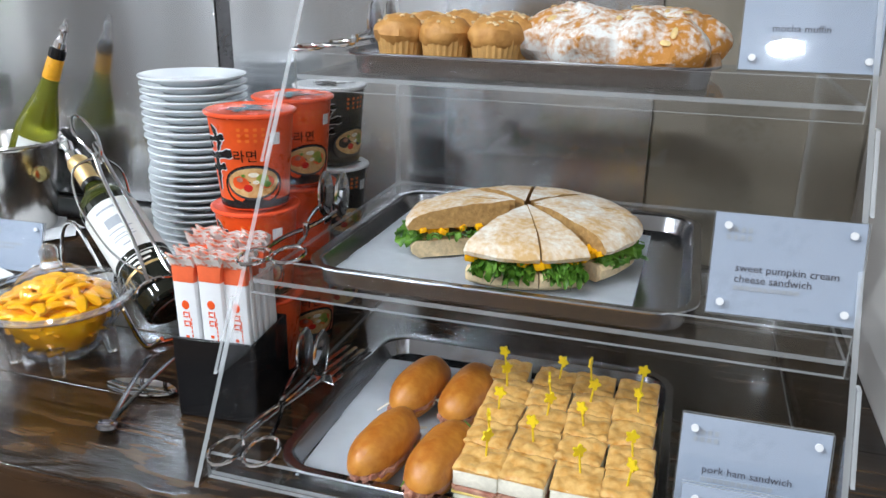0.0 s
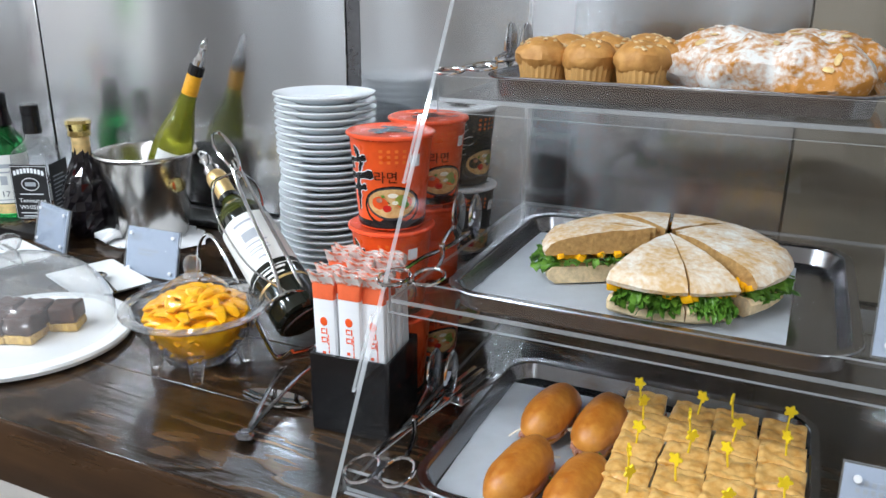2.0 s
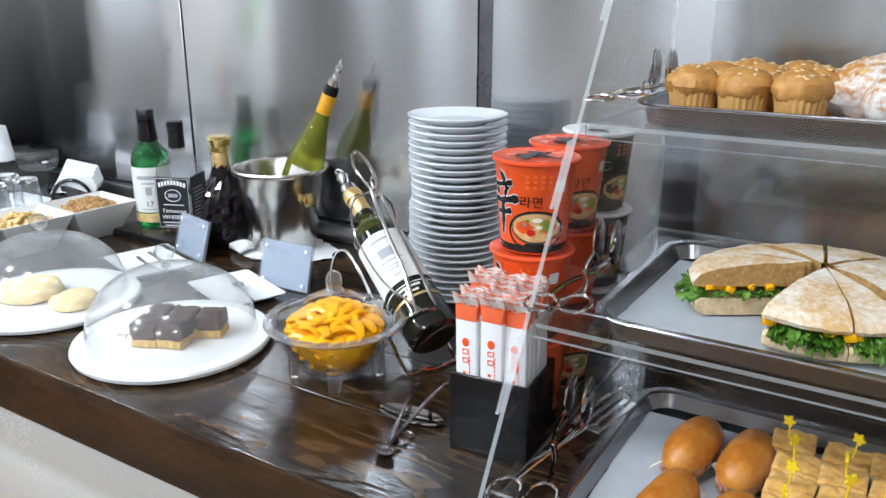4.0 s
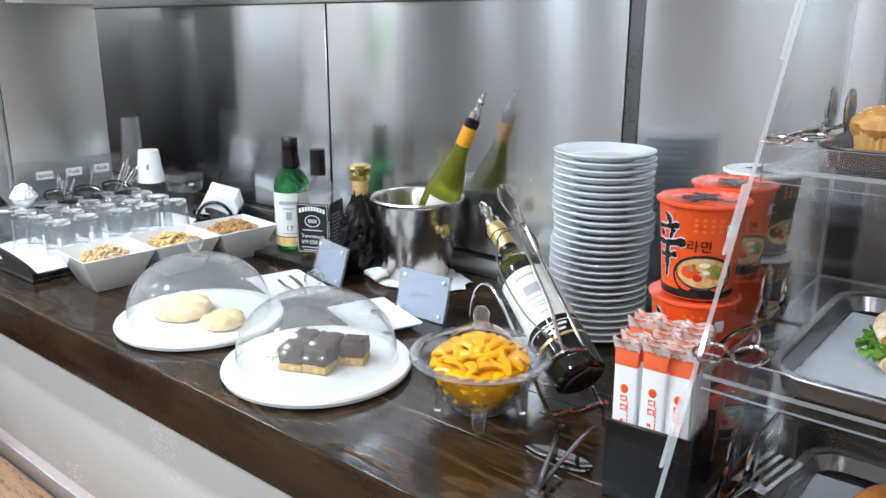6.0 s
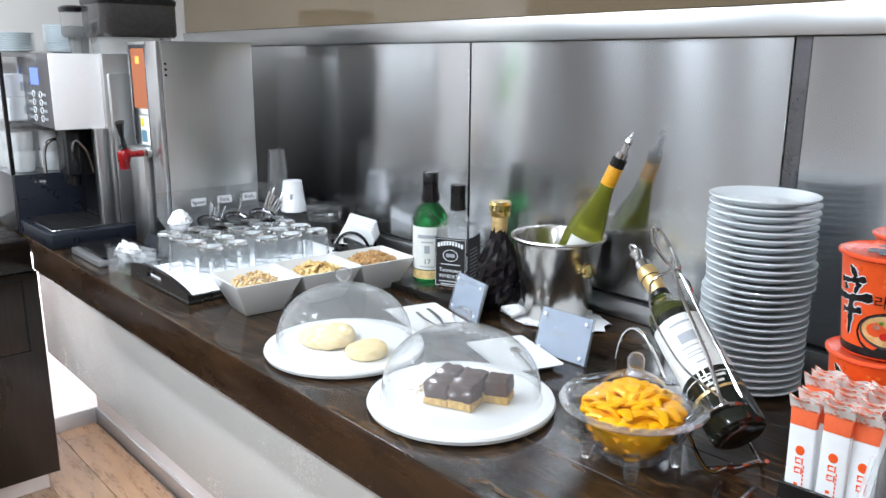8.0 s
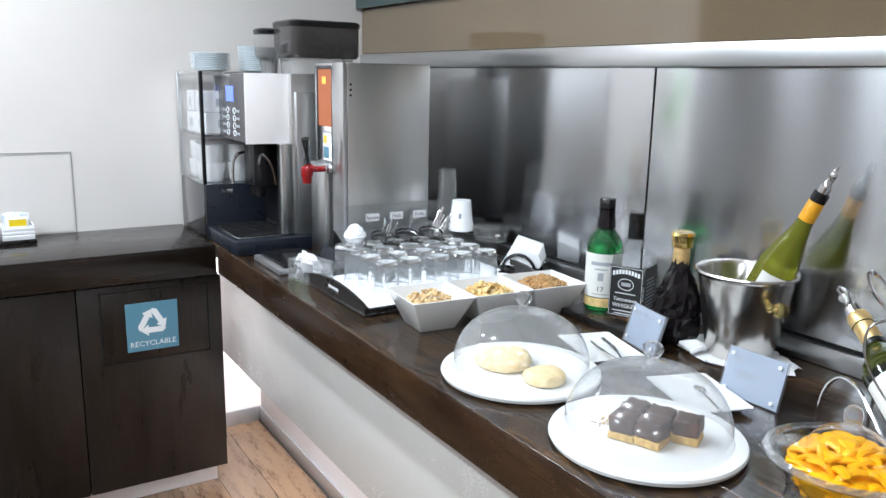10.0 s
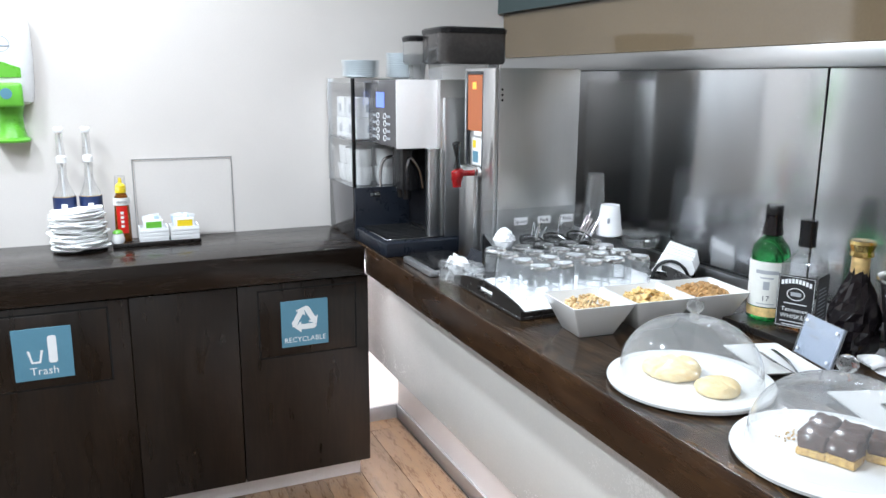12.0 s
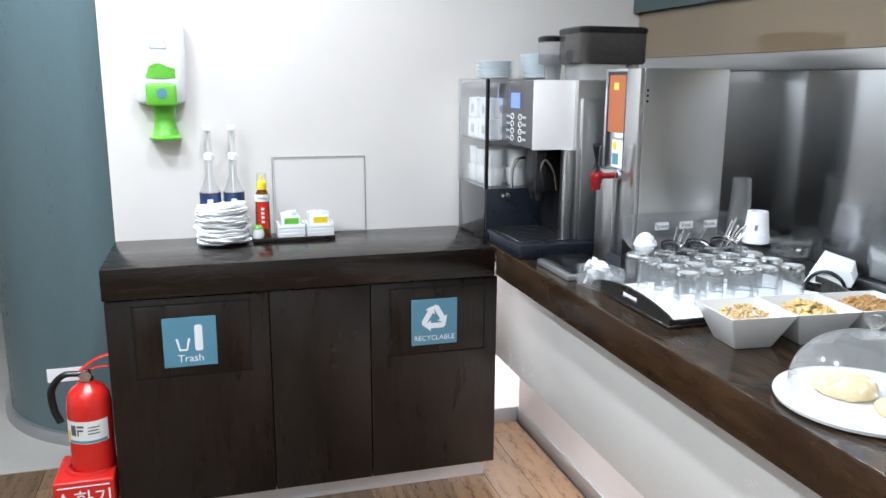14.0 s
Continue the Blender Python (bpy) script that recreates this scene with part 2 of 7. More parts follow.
HAM = mat("ham", (0.64, 0.36, 0.25), 0.4, 0, 0.25, 70, col2=(0.36, 0.13, 0.09))
CHEESE = mat("cheese", (0.82, 0.62, 0.18), 0.5, 0, 0.1, 40)
LETTUCE = mat("green_leaf", (0.17, 0.34, 0.04), 0.35, 0, 0.5, 60, 0.7, 200, col2=(0.03, 0.11, 0.01))
PUMPKIN = mat("orange_fruit", (0.97, 0.4, 0.006), 0.16, 0, 0.3, 40, 0.15, 90, col2=(0.98, 0.52, 0.012))
MUFFIN = mat("muffin_top", (0.44, 0.19, 0.045), 0.55, 0, 0.4, 50, 0.9, 110, col2=(0.66, 0.34, 0.1))
MUFFIN_PAPER = mat("muffin_paper", (0.62, 0.34, 0.11), 0.7, 0, 0.12, 40)
SUGARED = mat("sugared_pastry", (0.6, 0.25, 0.045), 0.6, 0, 0.5, 16, 0.75, 150, col2=(0.88, 0.85, 0.8))
for m_, lo_, hi_ in ((SUGARED, 0.42, 0.56), (CRUST, 0.36, 0.6), (CRIMP, 0.46, 0.54)):
    for n_ in m_.node_tree.nodes:
        if n_.type == "VALTORGB":
            n_.color_ramp.elements[0].position, n_.color_ramp.elements[1].position = lo_, hi_
NUT_PALE = mat("pale_nut", (0.72, 0.52, 0.28), 0.5, 0, 0.3, 120)
NUT_DARK = mat("walnut", (0.5, 0.29, 0.12), 0.55, 0, 0.4, 120, 0.4, 200)
CHIP = mat("banana_chip", (0.78, 0.55, 0.24), 0.5, 0, 0.3, 90)
CHOC = mat("chocolate", (0.07, 0.036, 0.027), 0.5, 0, 0.5, 90, 0.8, 260)
CAKE = mat("yellow_cake", (0.74, 0.5, 0.17), 0.75, 0, 0.5, 130, 0.8, 260, col2=(0.42, 0.24, 0.07))
COOKIE = mat("pale_cookie", (0.9, 0.75, 0.45), 0.75, 0, 0.3, 80, 0.8, 150, col2=(0.8, 0.58, 0.28))
NOODLE = mat("noodle_print", (0.6, 0.28, 0.08), 0.5, 0, 0.5, 160, col2=(0.78, 0.55, 0.26))
OLIVE_PRINT = mat("olive_print", (0.3, 0.34, 0.05), 0.5, 0, 0.3, 90)
BEANS = mat("coffee_hopper", (0.05, 0.045, 0.043), 0.14, 0, 0.12, 60, coat=0.3, rvar=0.02)
TAP_RED = mat("dark_red_plastic", (0.27, 0.008, 0.01), 0.25, 0, 0.06, 20)
HEAD_GREY = mat("machine_grey", (0.085, 0.08, 0.084), 0.22, 0, 0.08, 6, rvar=0.02)
INDICATOR = glow("amber_indicator", (0.4, 0.115, 0.04), 0.08)
SMOKE = mat("smoked_plastic", (0.74, 0.73, 0.72), 0.08, 0, 0, trans=0.8, ior=1.2)
STEEL_BOX = mat("machine_steel", (0.68, 0.68, 0.67), 0.33, 1, 0.02, 3, stretch=(1, 1, 0.05), aniso=0.5, rvar=0.02)
DARK_STEEL = mat("dark_mirror_steel", (0.2, 0.205, 0.22), 0.16, 1, 0.05, 5, rvar=0.03)
BLACK_GLOSS = mat("black_glass", (0.01, 0.01, 0.012), 0.06, 0, 0.1, 20, rvar=0.01)
WHITE_GLOSS = mat("white_gloss", (0.93, 0.9, 0.89), 0.2, 0, 0.02, 10, coat=0.4, rvar=0.02)
AMBER_PALE = mat("pale_amber", (0.6, 0.4, 0.15), 0.05, 0, 0, trans=0.8)


def thin_clear(name, haze, clear=0.97, power=4.0, edge=0.8, gloss=0.03):
    """Thin clear sheet: straight through, with gloss by angle; haze mixes in flat white, a little of it on cut edges
    for scattered light.
    """
    m = bpy.data.materials.new(name)
    m.use_nodes = True
    nt = m.node_tree
    nt.nodes.remove(nt.nodes["Principled BSDF"])
    out = nt.nodes["Material Output"]
    tr, gl, mx, lw, pw, ma = (nt.nodes.new(k) for k in ("ShaderNodeBsdfTransparent", "ShaderNodeBsdfGlossy", "ShaderNodeMixShader", "ShaderNodeLayerWeight", "ShaderNodeMath", "ShaderNodeMath"))
    tr.inputs[0].default_value = (clear, clear + 0.004, clear + 0.006, 1)
    gl.inputs["Roughness"].default_value = gloss
    lw.inputs["Blend"].default_value = 0.5
    pw.operation, ma.operation = "POWER", "MULTIPLY_ADD"
    pw.inputs[1].default_value = power
    ma.inputs[1].default_value, ma.inputs[2].default_value = edge - 0.05, 0.045
    nt.links.new(lw.outputs["Facing"], pw.inputs[0])
    nt.links.new(pw.outputs[0], ma.inputs[0])
    nt.links.new(ma.outputs[0], mx.inputs[0])
    nt.links.new(tr.outputs[0], mx.inputs[1])
    nt.links.new(gl.outputs[0], mx.inputs[2])
    last = mx
    if haze:
        df, m2 = nt.nodes.new("ShaderNodeBsdfDiffuse"), nt.nodes.new("ShaderNodeMixShader")
        df.inputs[0].default_value = (0.85, 0.87, 0.88, 1)
        m2.inputs[0].default_value = haze
        nt.links.new(mx.outputs[0], m2.inputs[1])
        nt.links.new(df.outputs[0], m2.inputs[2])
        last = m2
    nt.links.new(last.outputs[0], out.inputs[0])
    return m


THIN = thin_clear("clear_sheet", 0.0)
DOME_SHEET = thin_clear("dome_sheet", 0.11, 0.96, 3.0, 0.9, 0.13)
# clear sheet with a small white diffuse share all over
THIN_EDGE = thin_clear("clear_sheet_whitish", 0.03)
THIN_GLASS = thin_clear("thin_glass", 0.02, 0.965, 2.2, 1.0)
BOWL_GLASS = thin_clear("bowl_glass", 0.0, 0.985, 2.8, 0.9)
LID_GLASS = thin_clear("lid_glass", 0.0, 0.985, 2.6, 0.9)
# haze in rims and tumblers puts their white highlights into the colour
RIM_GLASS = thin_clear("glass_rim", 0.06, 0.97, 1.5, 1.0)
TUMBLER = thin_clear("tumbler_glass", 0.03, 0.985, 2.6, 0.85)
THICK_GLASS = thin_clear("thick_pressed_glass", 0.045, 0.96, 1.5, 1.0)
# strong white haze stands for light refracted out of the sheet's edges
CUT_EDGE = thin_clear("polished_cut_edge", 0.28)
WARM_GLOW = glow("orange_indicator", (1.0, 0.35, 0.06), 1.1)
SCREEN = glow("blue_display", (0.16, 0.24, 0.8), 0.5)
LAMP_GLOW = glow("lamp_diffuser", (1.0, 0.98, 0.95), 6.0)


def plank_material():
    m = mat("floor_plank", (0.185, 0.108, 0.058), 0.3, 0, 0.45, 5, 0.15, 40, col2=(0.085, 0.05, 0.029), stretch=(0.8, 7, 7))
    nt = m.node_tree
    b = nt.nodes["Principled BSDF"]
    info = nt.nodes.new("ShaderNodeObjectInfo")
    mr = nt.nodes.new("ShaderNodeMapRange")
    mr.inputs["To Min"].default_value, mr.inputs["To Max"].default_value = 0.65, 1.3
    nt.links.new(info.outputs["Random"], mr.inputs[0])
    mul = nt.nodes.new("ShaderNodeVectorMath")
    mul.operation = "MULTIPLY"
    src = b.inputs["Base Color"].links[0].from_socket
    nt.links.new(src, mul.inputs[0])
    nt.links.new(mr.outputs[0], mul.inputs[1])
    nt.links.new(mul.outputs[0], b.inputs["Base Color"])
    return m


PLANK = plank_material()


# ---------- builders ----------
def B():
    return bmesh.new()


def box(bm, x0, x1, y0, y1, z0, z1, bev=0.0, seg=2):
    vs = bmesh.ops.create_cube(bm, size=1)["verts"]
    for v in vs:
        v.co = Vector(((x0 + x1) / 2 + v.co.x * (x1 - x0), (y0 + y1) / 2 + v.co.y * (y1 - y0), (z0 + z1) / 2 + v.co.z * (z1 - z0)))
    if bev:
        es = list({e for v in vs for e in v.link_edges})
        bmesh.ops.bevel(bm, geom=es, offset=bev, segments=seg, affect="EDGES", profile=0.5)
    return bm


def lathe(bm, prof, n=32, m=None):
    """Turn a profile of (radius, height) about z."""
    m = m or Matrix()
    rings = []
    for r, z in prof:
        if r < 1e-5:
            rings.append([bm.verts.new(m @ Vector((0, 0, z)))])
        else:
            rings.append([bm.verts.new(m @ Vector((r * math.cos(2 * math.pi * k / n), r * math.sin(2 * math.pi * k / n), z))) for k in range(n)])
    for a, b in zip(rings, rings[1:]):
        for k in range(n):
            j = (k + 1) % n
            if len(a) == 1 and len(b) > 1:
                bm.faces.new((a[0], b[k], b[j]))
            elif len(b) == 1 and len(a) > 1:
                bm.faces.new((a[k], a[j], b[0]))
            elif len(a) > 1:
                bm.faces.new((a[k], a[j], b[j], b[k]))
    return bm


def tube(bm, pts, r, n=8, closed=False, flat=1.0):
    """Sweep a round section along points; r a number or one per point."""
    pts = [Vector(p) for p in pts]
    k = len(pts)
    rs = r if isinstance(r, (list, tuple)) else [r] * k
    up = Vector((0.13, 0.21, 0.97))
    rings = []
    for i, p in enumerate(pts):
        a = pts[(i - 1) % k] if closed or i > 0 else p
        b = pts[(i + 1) % k] if closed or i < k - 1 else p
        d = (b - a).normalized()
        if abs(d.dot(up)) > 0.98:
            up = Vector((0.9, 0.3, 0.1))
        s = d.cross(up).normalized()
        up = s.cross(d).normalized()
        rings.append([bm.verts.new(p + rs[i] * (math.cos(2 * math.pi * q / n) * s + flat * math.sin(2 * math.pi * q / n) * up)) for q in range(n)])
    pairs = list(zip(rings, rings[1:])) + ([(rings[-1], rings[0])] if closed else [])
    for a, b in pairs:
        for q in range(n):
            j = (q + 1) % n
            bm.faces.new((a[q], a[j], b[j], b[q]))
    if not closed:
        bm.faces.new(rings[0][::-1])
        bm.faces.new(rings[-1])
    return bm


def curve_pts(pts, n=6):
    """Catmull-Rom through points."""
    P = [Vector(p) for p in pts]
    P = [P[0] * 2 - P[1]] + P + [P[-1] * 2 - P[-2]]
    out = []
    for i in range(1, len(P) - 2):
        for k in range(n):
            t = k / n
            a, b, c, d = P[i - 1], P[i], P[i + 1], P[i + 2]
            out.append(0.5 * ((2 * b) + (c - a) * t + (2 * a - 5 * b + 4 * c - d) * t * t + (3 * b - a - 3 * c + d) * t ** 3))
    out.append(P[-2])
    return out


def prism(bm, poly, axis, a, b):
    """A polygon of (u, v) pushed from a to b along an axis."""
    def at(u, v, w):
        return {"x": (w, u, v), "y": (u, w, v), "z": (u, v, w)}[axis]
    lo = [bm.verts.new(at(u, v, a)) for u, v in poly]
    hi = [bm.verts.new(at(u, v, b)) for u, v in poly]
    n = len(poly)
    bm.faces.new(lo[::-1])
    bm.faces.new(hi)
    for k in range(n):
        bm.faces.new((lo[k], lo[(k + 1) % n], hi[(k + 1) % n], hi[k]))
    bmesh.ops.recalc_face_normals(bm, faces=bm.faces)
    return bm


def blob(bm, c, r, rough=0.08, freq=2.0, seed=0.0, n=16, m=None):
    """A lumpy rounded lump."""
    vs = bmesh.ops.create_uvsphere(bm, u_segments=n, v_segments=max(6, n // 2 + 2), radius=1)["verts"]
    m = m or Matrix()
    for v in vs:
        k = 1 + rough * noise.noise(v.co * freq + Vector((seed, seed * 1.7, seed * 0.3)))
        v.co = Vector(c) + m.to_3x3() @ Vector((v.co.x * r[0] * k, v.co.y * r[1] * k, v.co.z * r[2] * k))
    return bm


def rrect(w, d, r, n=5):
    """Points of a rounded rectangle about the origin."""
    out = []
    for cx, cy, a0 in ((w / 2 - r, d / 2 - r, 0), (-w / 2 + r, d / 2 - r, 90), (-w / 2 + r, -d / 2 + r, 180), (w / 2 - r, -d / 2 + r, 270)):
        for k in range(n + 1):
            a = radians(a0 + 90 * k / n)
            out.append((cx + r * math.cos(a), cy + r * math.sin(a)))
    return out


def loft(bm, loops, cap0=True, cap1=True):
    """Skin equal loops of points one after another."""
    rings = [[bm.verts.new(p) for p in lp] for lp in loops]
    n = len(rings[0])
    for a, b in zip(rings, rings[1:]):
        for k in range(n):
            bm.faces.new((a[k], a[(k + 1) % n], b[(k + 1) % n], b[k]))
    if cap0:
        bm.faces.new(rings[0][::-1])
    if cap1:
        bm.faces.new(rings[-1])
    return bm


def mesh_of(bm, name, material, smooth=True):
    bmesh.ops.recalc_face_normals(bm, faces=bm.faces)
    me = bpy.data.meshes.new(name)
    bm.to_mesh(me)
    bm.free()
    me.materials.append(material)
    if smooth:
        me.shade_smooth()
        me.set_sharp_from_angle(angle=radians(38))
    return me


def part(name, bm, material, parent=None, label="", smooth=True, shadow=True):
    ob = new(name, mesh_of(bm, name, material, smooth))
    ob.parent = parent
    ob.visible_shadow = shadow
    if label:
        ob["label"] = label
    return ob


def sheet(name, bm, axis, parent):
    """A clear acrylic sheet whose thin direction is the axis; its cut edges are hazier."""
    ob = part(name, bm, THIN, parent, shadow=False, smooth=False)
    ob.data.materials.append(CUT_EDGE)
    k = "xyz".index(axis)
    for p in ob.data.polygons:
        p.material_index = 0 if abs(p.normal[k]) > 0.8 else 1
    return ob


def thing(name, m, label, category, group=""):
    ob = new(name)
    ob.empty_display_size = 0.02
    ob.matrix_basis = m
    return tagged(ob, label, category, group)


def solid(name, bm, material, label, category, group="", kind="", shadow=True, m=None, smooth=True):
    ob = part(name, bm, material, None, "", smooth, shadow)
    if m is not None:
        ob.matrix_basis = m
    return tagged(ob, label, category, group, kind)


def lettering(name, body, size, material, parent, m, align="CENTER", thick=0.0002, wide=1.0):
    cu = bpy.data.curves.new(name, "FONT")
    cu.body, cu.size, cu.align_x, cu.extrude, cu.resolution_u = body, size, align, thick, 2
    tmp = bpy.data.objects.new("tmp", cu)
    scene.collection.objects.link(tmp)
    me = bpy.data.meshes.new_from_object(tmp.evaluated_get(bpy.context.evaluated_depsgraph_get()))
    bpy.data.objects.remove(tmp)
    me.materials.clear()
    me.materials.append(material)
    ob = new(name, me)
    ob.parent = parent
    ob.matrix_basis = m @ Matrix.Diagonal((wide, 1, 1, 1))
    return ob


def bars(bm, rows, y=0.0, t=0.0004):
    """Flat bars (x0, x1, z0, z1) facing -y, for writing that cannot be read."""
    for x0, x1, z0, z1 in rows:
        box(bm, x0, x1, y - t, y + t, z0, z1)
    return bm


# ---------- setting ----------
solid("floor", box(B(), -6, 3.5, -4, 2.2, -0.08, -0.006), GROUT, "brown wooden plank floor", "floor", kind="structure", smooth=False)
solid("ceiling", box(B(), -6, 3.5, -4, 2.2, CEIL, CEIL + 0.08), CEIL_PAINT, "white painted ceiling", "ceiling", kind="structure", smooth=False)
solid("wall_north", box(B(), -6, 3.5, WALL + 0.012, WALL + 0.2, 0, CEIL - 0.003), TAUPE, "taupe painted wall behind the counter", "wall", kind="structure", smooth=False)
solid("wall_south", box(B(), -6, 3.5, -4.1, -3.9, 0, CEIL - 0.003), CREAM, "cream painted wall", "wall", kind="structure", smooth=False)
solid("wall_east", box(B(), 3.3, 3.5, -3.89, WALL, 0, CEIL - 0.003), CREAM, "cream painted wall", "wall", kind="structure", smooth=False)
solid("wall_far_west", box(B(), -6, -5.8, -3.89, WALL, 0, CEIL - 0.003), CREAM, "cream painted wall far behind the pillar", "wall", kind="structure", smooth=False)
solid("wall_west", box(B(), -3.02, -2.89, -0.362, WALL + 0.01, 0, CEIL - 0.003, 0.002), CREAM, "cream painted wall beside the coffee corner", "wall", kind="structure", smooth=False)
solid("wall_return", box(B(), 0.605, 0.8, 1.0, WALL + 0.01, 0, CEIL - 0.003, 0.003), CREAM, "cream return wall at the end of the counter", "wall", kind="structure", smooth=False)

# steel backsplash
splash = tagged(new("backsplash"), "brushed stainless steel backsplash panels with seams", "backsplash", kind="structure")
BAND = 1.4425     # lower edge of the steel band
for x0, x1 in ((-2.888, -1.2935), (-1.2875, -0.4885), (-0.4575, 0.2935)):
    part("steel_panel", box(B(), x0, x1, WALL, WALL + 0.011, C + 0.05, BAND - 0.0015, 0.0012, 1), STEEL, splash)
part("joint_strip", box(B(), -0.4865, -0.4595, WALL + 0.003, WALL + 0.011, C + 0.05, BAND - 0.0015), STRIP, splash)
part("joint_gap", box(B(), -1.292, -1.289, WALL + 0.006, WALL + 0.011, C + 0.05, BAND - 0.0015), DARK_GAP, splash)
part("shadow_gap", box(B(), -2.887, 0.6, WALL + 0.004, WALL + 0.01, C + 0.042, C + 0.0495), DARK_GAP, splash)
part("upstand", box(B(), -2.887, 0.6, WALL - 0.012, WALL + 0.008, C + 0.001, C + 0.0415, 0.002), STEEL_BAND, splash)
part("steel_band", box(B(), -2.888, 0.6, WALL - 0.012, WALL + 0.011, BAND, 1.495, 0.002), STEEL_BAND, splash)
part("end_panel", box(B(), 0.2965, 0.6, WALL, WALL + 0.011, C + 0.05, BAND - 0.0015, 0.001, 1), TAUPE, splash)
upper = tagged(new("upper_panel"), "glossy brown back-painted glass above the backsplash", "wall panel", kind="structure")
part("glass_panel", box(B(), -2.888, 0.6, WALL - 0.002, WALL + 0.011, 1.4965, 1.668, 0.001, 1), BROWN_GLASS, upper)
part("teal_panel", box(B(), -2.888, 0.6, WALL - 0.03, WALL + 0.011, 1.67, CEIL - 0.004, 0.001, 1), TEAL_DARK, upper)

# hatch in the west wall: a shadow gap frame
hatch = tagged(new("wall_hatch"), "cream access hatch flush in the wall", "hatch", kind="structure")
part("hatch_panel", box(B(), -2.8895, -2.8875, 0.19, 0.516, C + 0.004, 1.125), CREAM, hatch, smooth=False)
bm = B()
for y0, y1, z0, z1 in ((0.182, 0.184, C + 0.003, 1.133), (0.189, 0.1905, C + 0.003, 1.126), (0.521, 0.523, C + 0.003, 1.133), (0.182, 0.523, 1.131, 1.133), (0.19, 0.516, 1.1245, 1.126)):
    box(bm, -2.8895, -2.887, y0, y1, z0, z1)
part("trim", bm, SKIRT, hatch, smooth=False)

# teal round pillar with a metal foot ring
pil = tagged(new("round_pillar"), "glossy grey-teal round pillar with steel foot ring", "pillar", kind="structure")
PM = pose(-3.71, -0.27, 0)
part("shaft", lathe(B(), [(0.66, 0.01), (0.66, CEIL - 0.005)], 64, PM), PILLAR, pil)
part("foot_ring", lathe(B(), [(0.661, 0.0), (0.685, 0.0), (0.685, 0.04), (0.68, 0.05), (0.661, 0.05)], 64, PM), SKIRT, pil)

# window's bright areas as plates: glowing orange at the top, white at the bottom
# ceiling lights
def downlight(x, y, size, watts):
    t = thing("ceiling_light", pose(x, y, CEIL), "round recessed white ceiling downlight, lit", "ceiling light", "ceiling lights")
    part("frame", lathe(B(), [(size / 2 + 0.002, -0.001), (size / 2 + 0.02, -0.001), (size / 2 + 0.018, -0.008), (size / 2 + 0.002, -0.006)], 32), PLASTIC_W, t)
    part("diffuser", lathe(B(), [(0, -0.002), (size / 2, -0.002)], 32), LAMP_GLOW, t)
    ld = bpy.data.lights.new("lamp", "AREA")
    ld.shape, ld.size, ld.energy, ld.color = "DISK", size, watts, (0.79, 0.893, 1.0)
    lo = new("lamp", ld)
    lo.matrix_basis = pose(x, y, CEIL - 0.012)


for x, y, w in ((-2.7, 0.15, 12), (-1.795, 0.15, 19), (-0.88, 0.15, 15), (0.04, 0.15, 11)):
    downlight(x, y, 0.15, w)
# the one at x 1.87 is added to brighten the boiler's steel side
for x, y in ((-3.6, -0.75), (-2.7, -0.75), (-1.795, -0.75), (-0.88, -0.75), (-2.7, -1.65), (-0.88, -1.65), (0.95, -1.65), (1.87, -0.75)):
    downlight(x, y, 0.15, 24)

# ---------- counter ----------
counter = thing("buffet_counter", pose(0, 0, 0), "long buffet counter with dark-stained glossy oak top", "counter")
part("worktop", box(B(), -2.887, 0.604, FRONT + 0.031, WALL + 0.008, C - 0.03, C - 0.012), WOOD_BIN, counter)
edge = FRONT + 0.004
while edge < WALL - 0.02:
    nxt = min(edge + 0.161, WALL + 0.008)
    board = part("board", box(B(), -2.887, 0.604, edge + 0.0002 - 1.3, nxt - 0.0002 - 1.3, C - 0.0118, C, 0.0009, 1), WOOD, counter)
    board.location.y = 1.3
    edge = nxt
part("fascia", box(B(), -2.447, 0.604, FRONT, FRONT + 0.03, C - 0.095, C - 0.001, 0.004), WOOD_EDGE, counter, "dark oak front edge board")
part("underside", box(B(), -2.886, 0.604, FRONT + 0.031, 1.16, C - 0.07, C - 0.032), WOOD_BIN, counter)
part("apron_panel", box(B(), -2.66, 0.604, APY, APY + 0.02, APZ, C - 0.071, 0.001), APRON, counter, "pale grey-beige glossy apron panel")
part("base_panel", box(B(), -2.887, 0.604, 1.165, 1.2, 0.0, C - 0.033, 0.001), BASE_LIT_PAINT, counter, "pale recessed base panel")
part("skirting", box(B(), -2.887, 0.604, 1.156, 1.164, 0.0, 0.062, 0.001), SKIRT, counter, "grey metal skirting")
solid("skirting_west", box(B(), -2.888, -2.88, 0.9, 1.155, 0, 0.062, 0.001), SKIRT, "grey skirting along the cream wall", "skirting", kind="structure")

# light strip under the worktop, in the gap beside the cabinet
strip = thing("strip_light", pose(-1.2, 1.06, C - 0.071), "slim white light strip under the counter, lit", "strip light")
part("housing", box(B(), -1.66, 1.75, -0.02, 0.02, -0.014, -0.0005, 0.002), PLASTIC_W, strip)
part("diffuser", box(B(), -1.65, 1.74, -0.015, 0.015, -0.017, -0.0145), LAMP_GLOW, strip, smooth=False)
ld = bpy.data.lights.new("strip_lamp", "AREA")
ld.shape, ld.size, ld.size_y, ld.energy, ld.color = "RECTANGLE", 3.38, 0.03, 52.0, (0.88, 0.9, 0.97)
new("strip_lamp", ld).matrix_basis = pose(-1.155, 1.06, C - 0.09)

